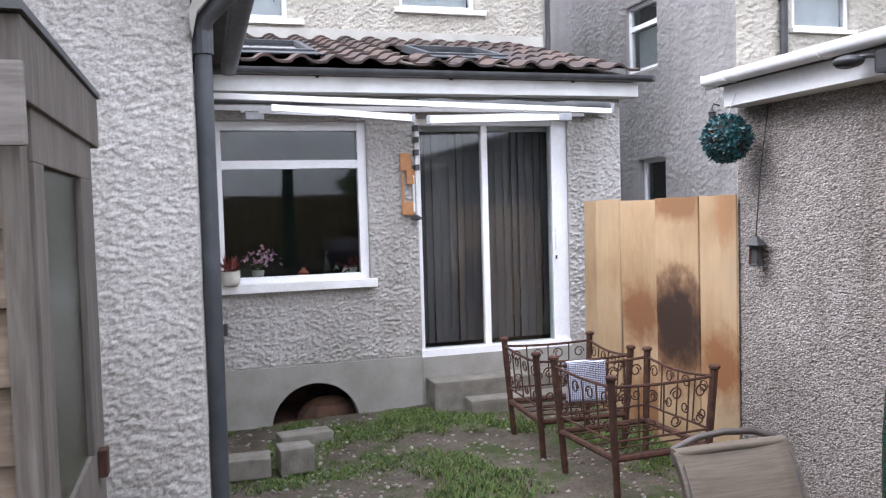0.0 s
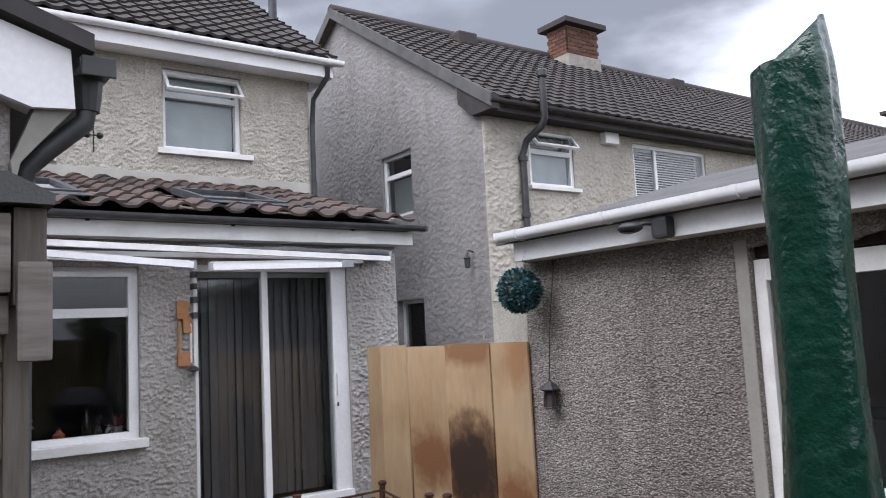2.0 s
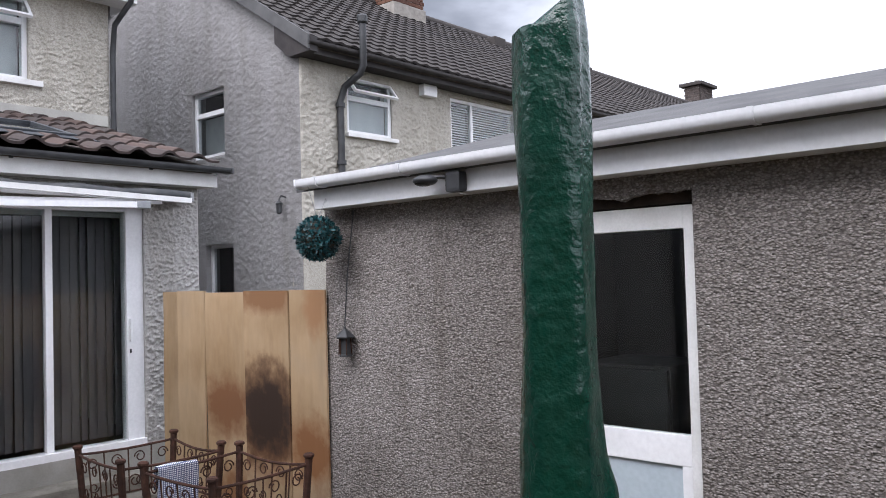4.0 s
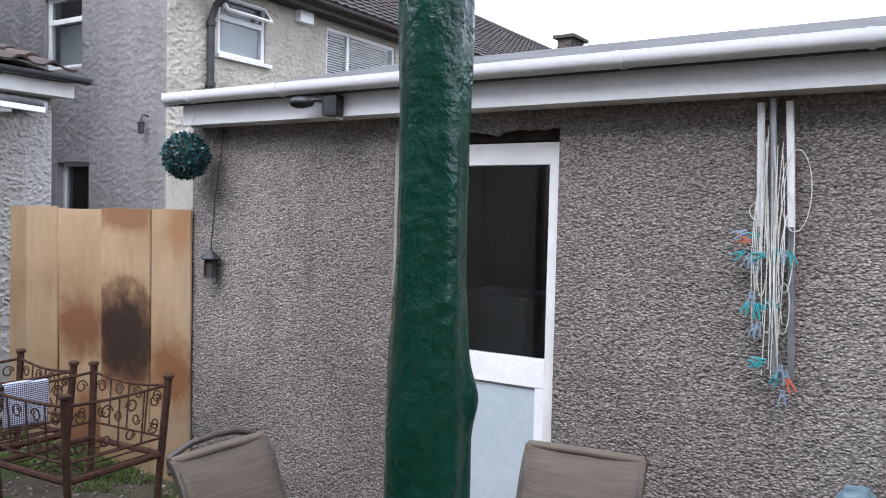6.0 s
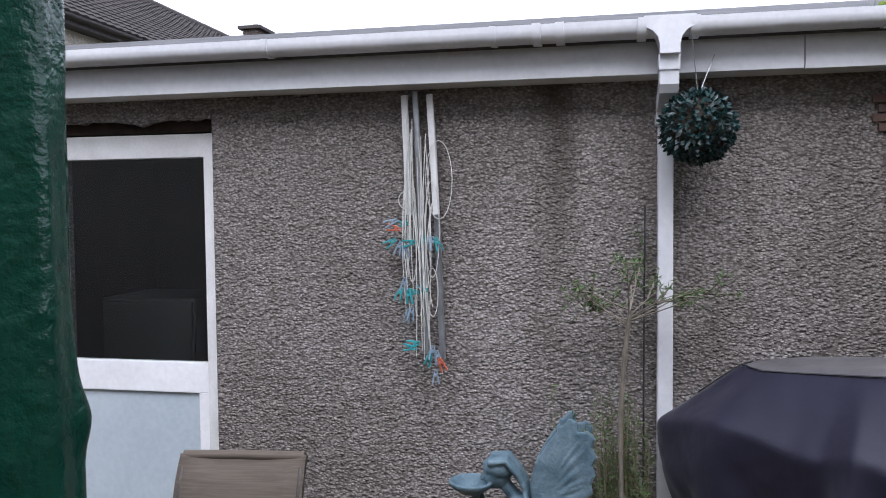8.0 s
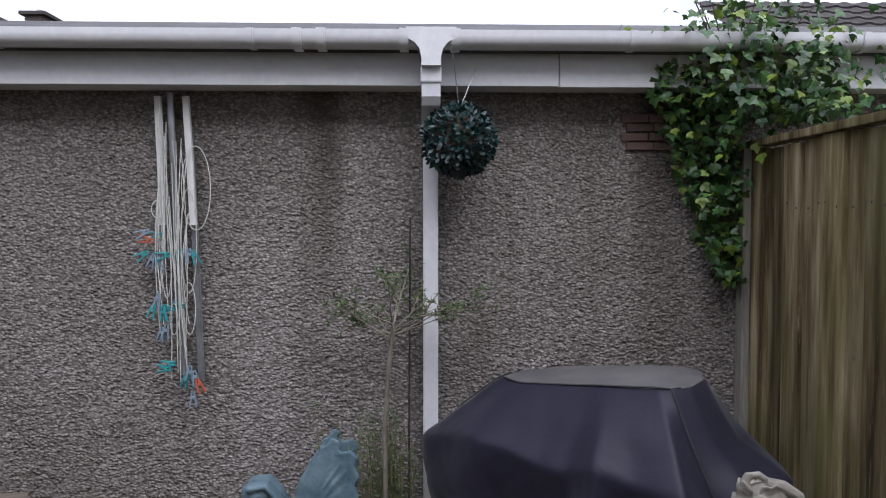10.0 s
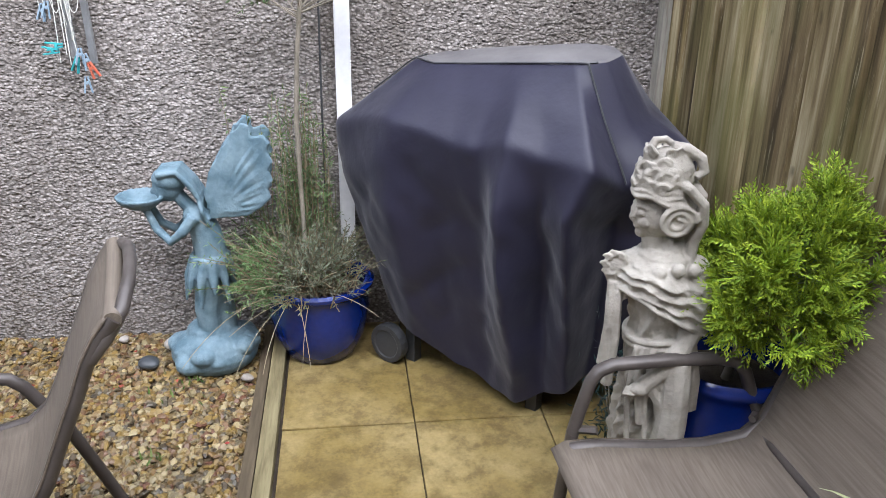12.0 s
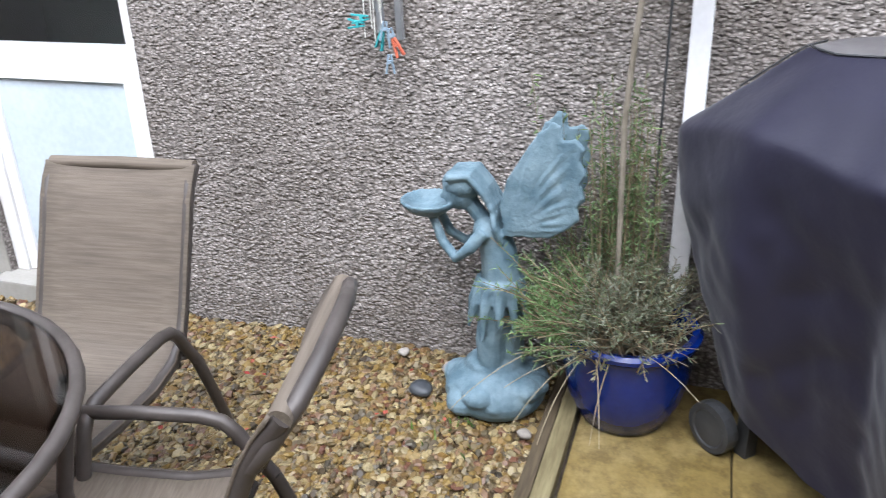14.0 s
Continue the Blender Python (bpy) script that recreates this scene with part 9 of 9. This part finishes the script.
raw("leaves", v_, f_, M["red_leaf"], "red and green leaves", "", "stuff", rp, False)
# hook with two ball weights under the outbuilding gutter
hk = thing("wind_spinner", "small black wire spinner hanging from the gutter", "wind spinner", (0.745, 3.87, 2.66))
part("wire", tube(bmesh.new(), [(-0.06, 0, 0.15), (0.0, 0, 0.06), (0.0, 0, -0.05)], 0.003, 5), M["black_pvc"], hk)
for dx in (-0.025, 0.025):
    part("bead", ball(bmesh.new(), (dx, 0, 0.02), 0.014, 10, 8), M["black_pvc"], hk)
part("crossbar", tube(bmesh.new(), [(-0.03, 0, 0.02), (0.03, 0, 0.02)], 0.003, 5), M["black_pvc"], hk)


# ---- roughcast skins: thrown stones as real relief on the walls ----
def thrown_stones(nu, nz, su, sz, seed, wide, high, tall, per_stone):
    """Heights on a grid: flattened stones of all sizes thrown at random, over a gently uneven coat."""
    r = np.random.RandomState(seed)
    n = int(nu * su * nz * sz / per_stone)
    cu, cz = r.uniform(0, nu, n), r.uniform(0, nz, n)
    a, b = r.uniform(*wide, n) / su, r.uniform(*high, n) / sz
    h = r.uniform(*tall, n)
    lean = r.uniform(-0.35, 0.35, n)
    height = np.zeros(nu * nz)
    ku, kz = int(np.ceil(wide[1] / su)), int(np.ceil(high[1] / sz)) + 1
    iu, iz = np.floor(cu).astype(int), np.floor(cz).astype(int)
    for du in range(-ku, ku + 1):
        for dz in range(-kz, kz + 1):
            pu, pz = iu + du, iz + dz
            eu = (pu - cu) / a
            ez = (pz - cz - lean * (pu - cu)) / b
            d = 1 - eu * eu - ez * ez
            ok = (d > 0) & (pu >= 0) & (pu < nu) & (pz >= 0) & (pz < nz)
            np.maximum.at(height, pu[ok] * nz + pz[ok], h[ok] * d[ok] ** 0.5)
    coarse = r.uniform(-1, 1, (nu // 16 + 3, nz // 16 + 3))
    gu, gz = np.meshgrid(np.arange(nu) / 16, np.arange(nz) / 16, indexing="ij")
    i, j, fu, fz = gu.astype(int), gz.astype(int), gu % 1, gz % 1
    swell = (coarse[i, j] * (1 - fu) + coarse[i + 1, j] * fu) * (1 - fz) + (coarse[i, j + 1] * (1 - fu) + coarse[i + 1, j + 1] * fu) * fz
    return height.reshape(nu, nz) + 0.25 * tall[1] * swell


def dash_skin(wall, mat, axis, face, u0, u1, z0, z1, su, sz, holes, seed, wide, high, tall, per_stone, keep=None):
    """The thrown coat on a wall that faces -x or -y, broken off at the openings."""
    nu, nz = int((u1 - u0) / su) + 1, int((z1 - z0) / sz) + 1
    out = thrown_stones(nu, nz, su, sz, seed, wide, high, tall, per_stone) + 0.002
    uu, zz = np.meshgrid(u0 + np.arange(nu) * su, z0 + np.arange(nz) * sz, indexing="ij")
    gone = np.zeros((nu, nz), bool)
    for a, b, c, d in holes:
        gone |= (uu > a) & (uu < b) & (zz > c) & (zz < d)
    if keep is not None:
        gone |= ~keep(uu, zz)
    rim = gone.copy()
    rim[0], rim[-1], rim[:, 0], rim[:, -1] = True, True, True, True
    out[rim] = -0.006
    co = np.empty((nu * nz, 3))
    co[:, 2] = zz.ravel()
    co[:, 0 if axis == "x" else 1] = face - out.ravel()
    co[:, 1 if axis == "x" else 0] = uu.ravel()
    idx = np.arange(nu * nz).reshape(nu, nz)
    shut = gone[:-1, :-1] & gone[1:, :-1] & gone[:-1, 1:] & gone[1:, 1:]
    quads = np.stack([idx[:-1, :-1], idx[1:, :-1], idx[1:, 1:], idx[:-1, 1:]], -1)[~shut]
    if axis == "x":
        quads = quads[:, ::-1]
    me = bpy.data.meshes.new("thrown_coat")
    me.vertices.add(len(co))
    me.vertices.foreach_set("co", co.ravel())
    me.loops.add(quads.size)
    me.loops.foreach_set("vertex_index", np.ascontiguousarray(quads).ravel())
    me.polygons.add(len(quads))
    me.polygons.foreach_set("loop_start", np.arange(0, quads.size, 4))
    me.update(calc_edges=True)
    me.materials.append(mat)
    me.shade_smooth()
    ob = new("thrown_coat", me)
    ob.parent = bpy.data.objects[wall]
    return tagged(ob, kind="stuff")


dash_skin("wall_garage", M["dash_shed"], "x", XS, -1.30, GW - 0.002, -0.06, 2.238, 0.006, 0.0052, [(1.905, 2.842, -0.3, 2.172)], 11, (0.0075, 0.015), (0.005, 0.0080), (0.0015, 0.0054), 0.00013)
dash_skin("wall_outbuilding", M["dash_house"], "y", GY, -0.75, 0.40, -0.1, 2.70, 0.0075, 0.0065, [], 12, (0.008, 0.018), (0.006, 0.012), (0.001, 0.0075), 0.00030)
dash_skin("wall_extension", M["dash_house"], "y", YF, -0.3, 4.245, 0.405, 2.69, 0.009, 0.008, [WIN, PAT], 13, (0.010, 0.020), (0.009, 0.016), (0.004, 0.018), 0.0007)
dash_skin("wall_house", M["dash_cream"], "y", YU, 0.0, 4.668, 3.80, 5.20, 0.012, 0.011, [W1, W0], 14, (0.014, 0.026), (0.012, 0.021), (0.005, 0.020), 0.0011)
dash_skin("wall_terrace", M["dash_cream"], "y", YN, XN - 0.006, 14.0, 2.2, 4.78, 0.018, 0.015, [NW1, NW2], 15, (0.020, 0.036), (0.017, 0.030), (0.006, 0.022), 0.0022)
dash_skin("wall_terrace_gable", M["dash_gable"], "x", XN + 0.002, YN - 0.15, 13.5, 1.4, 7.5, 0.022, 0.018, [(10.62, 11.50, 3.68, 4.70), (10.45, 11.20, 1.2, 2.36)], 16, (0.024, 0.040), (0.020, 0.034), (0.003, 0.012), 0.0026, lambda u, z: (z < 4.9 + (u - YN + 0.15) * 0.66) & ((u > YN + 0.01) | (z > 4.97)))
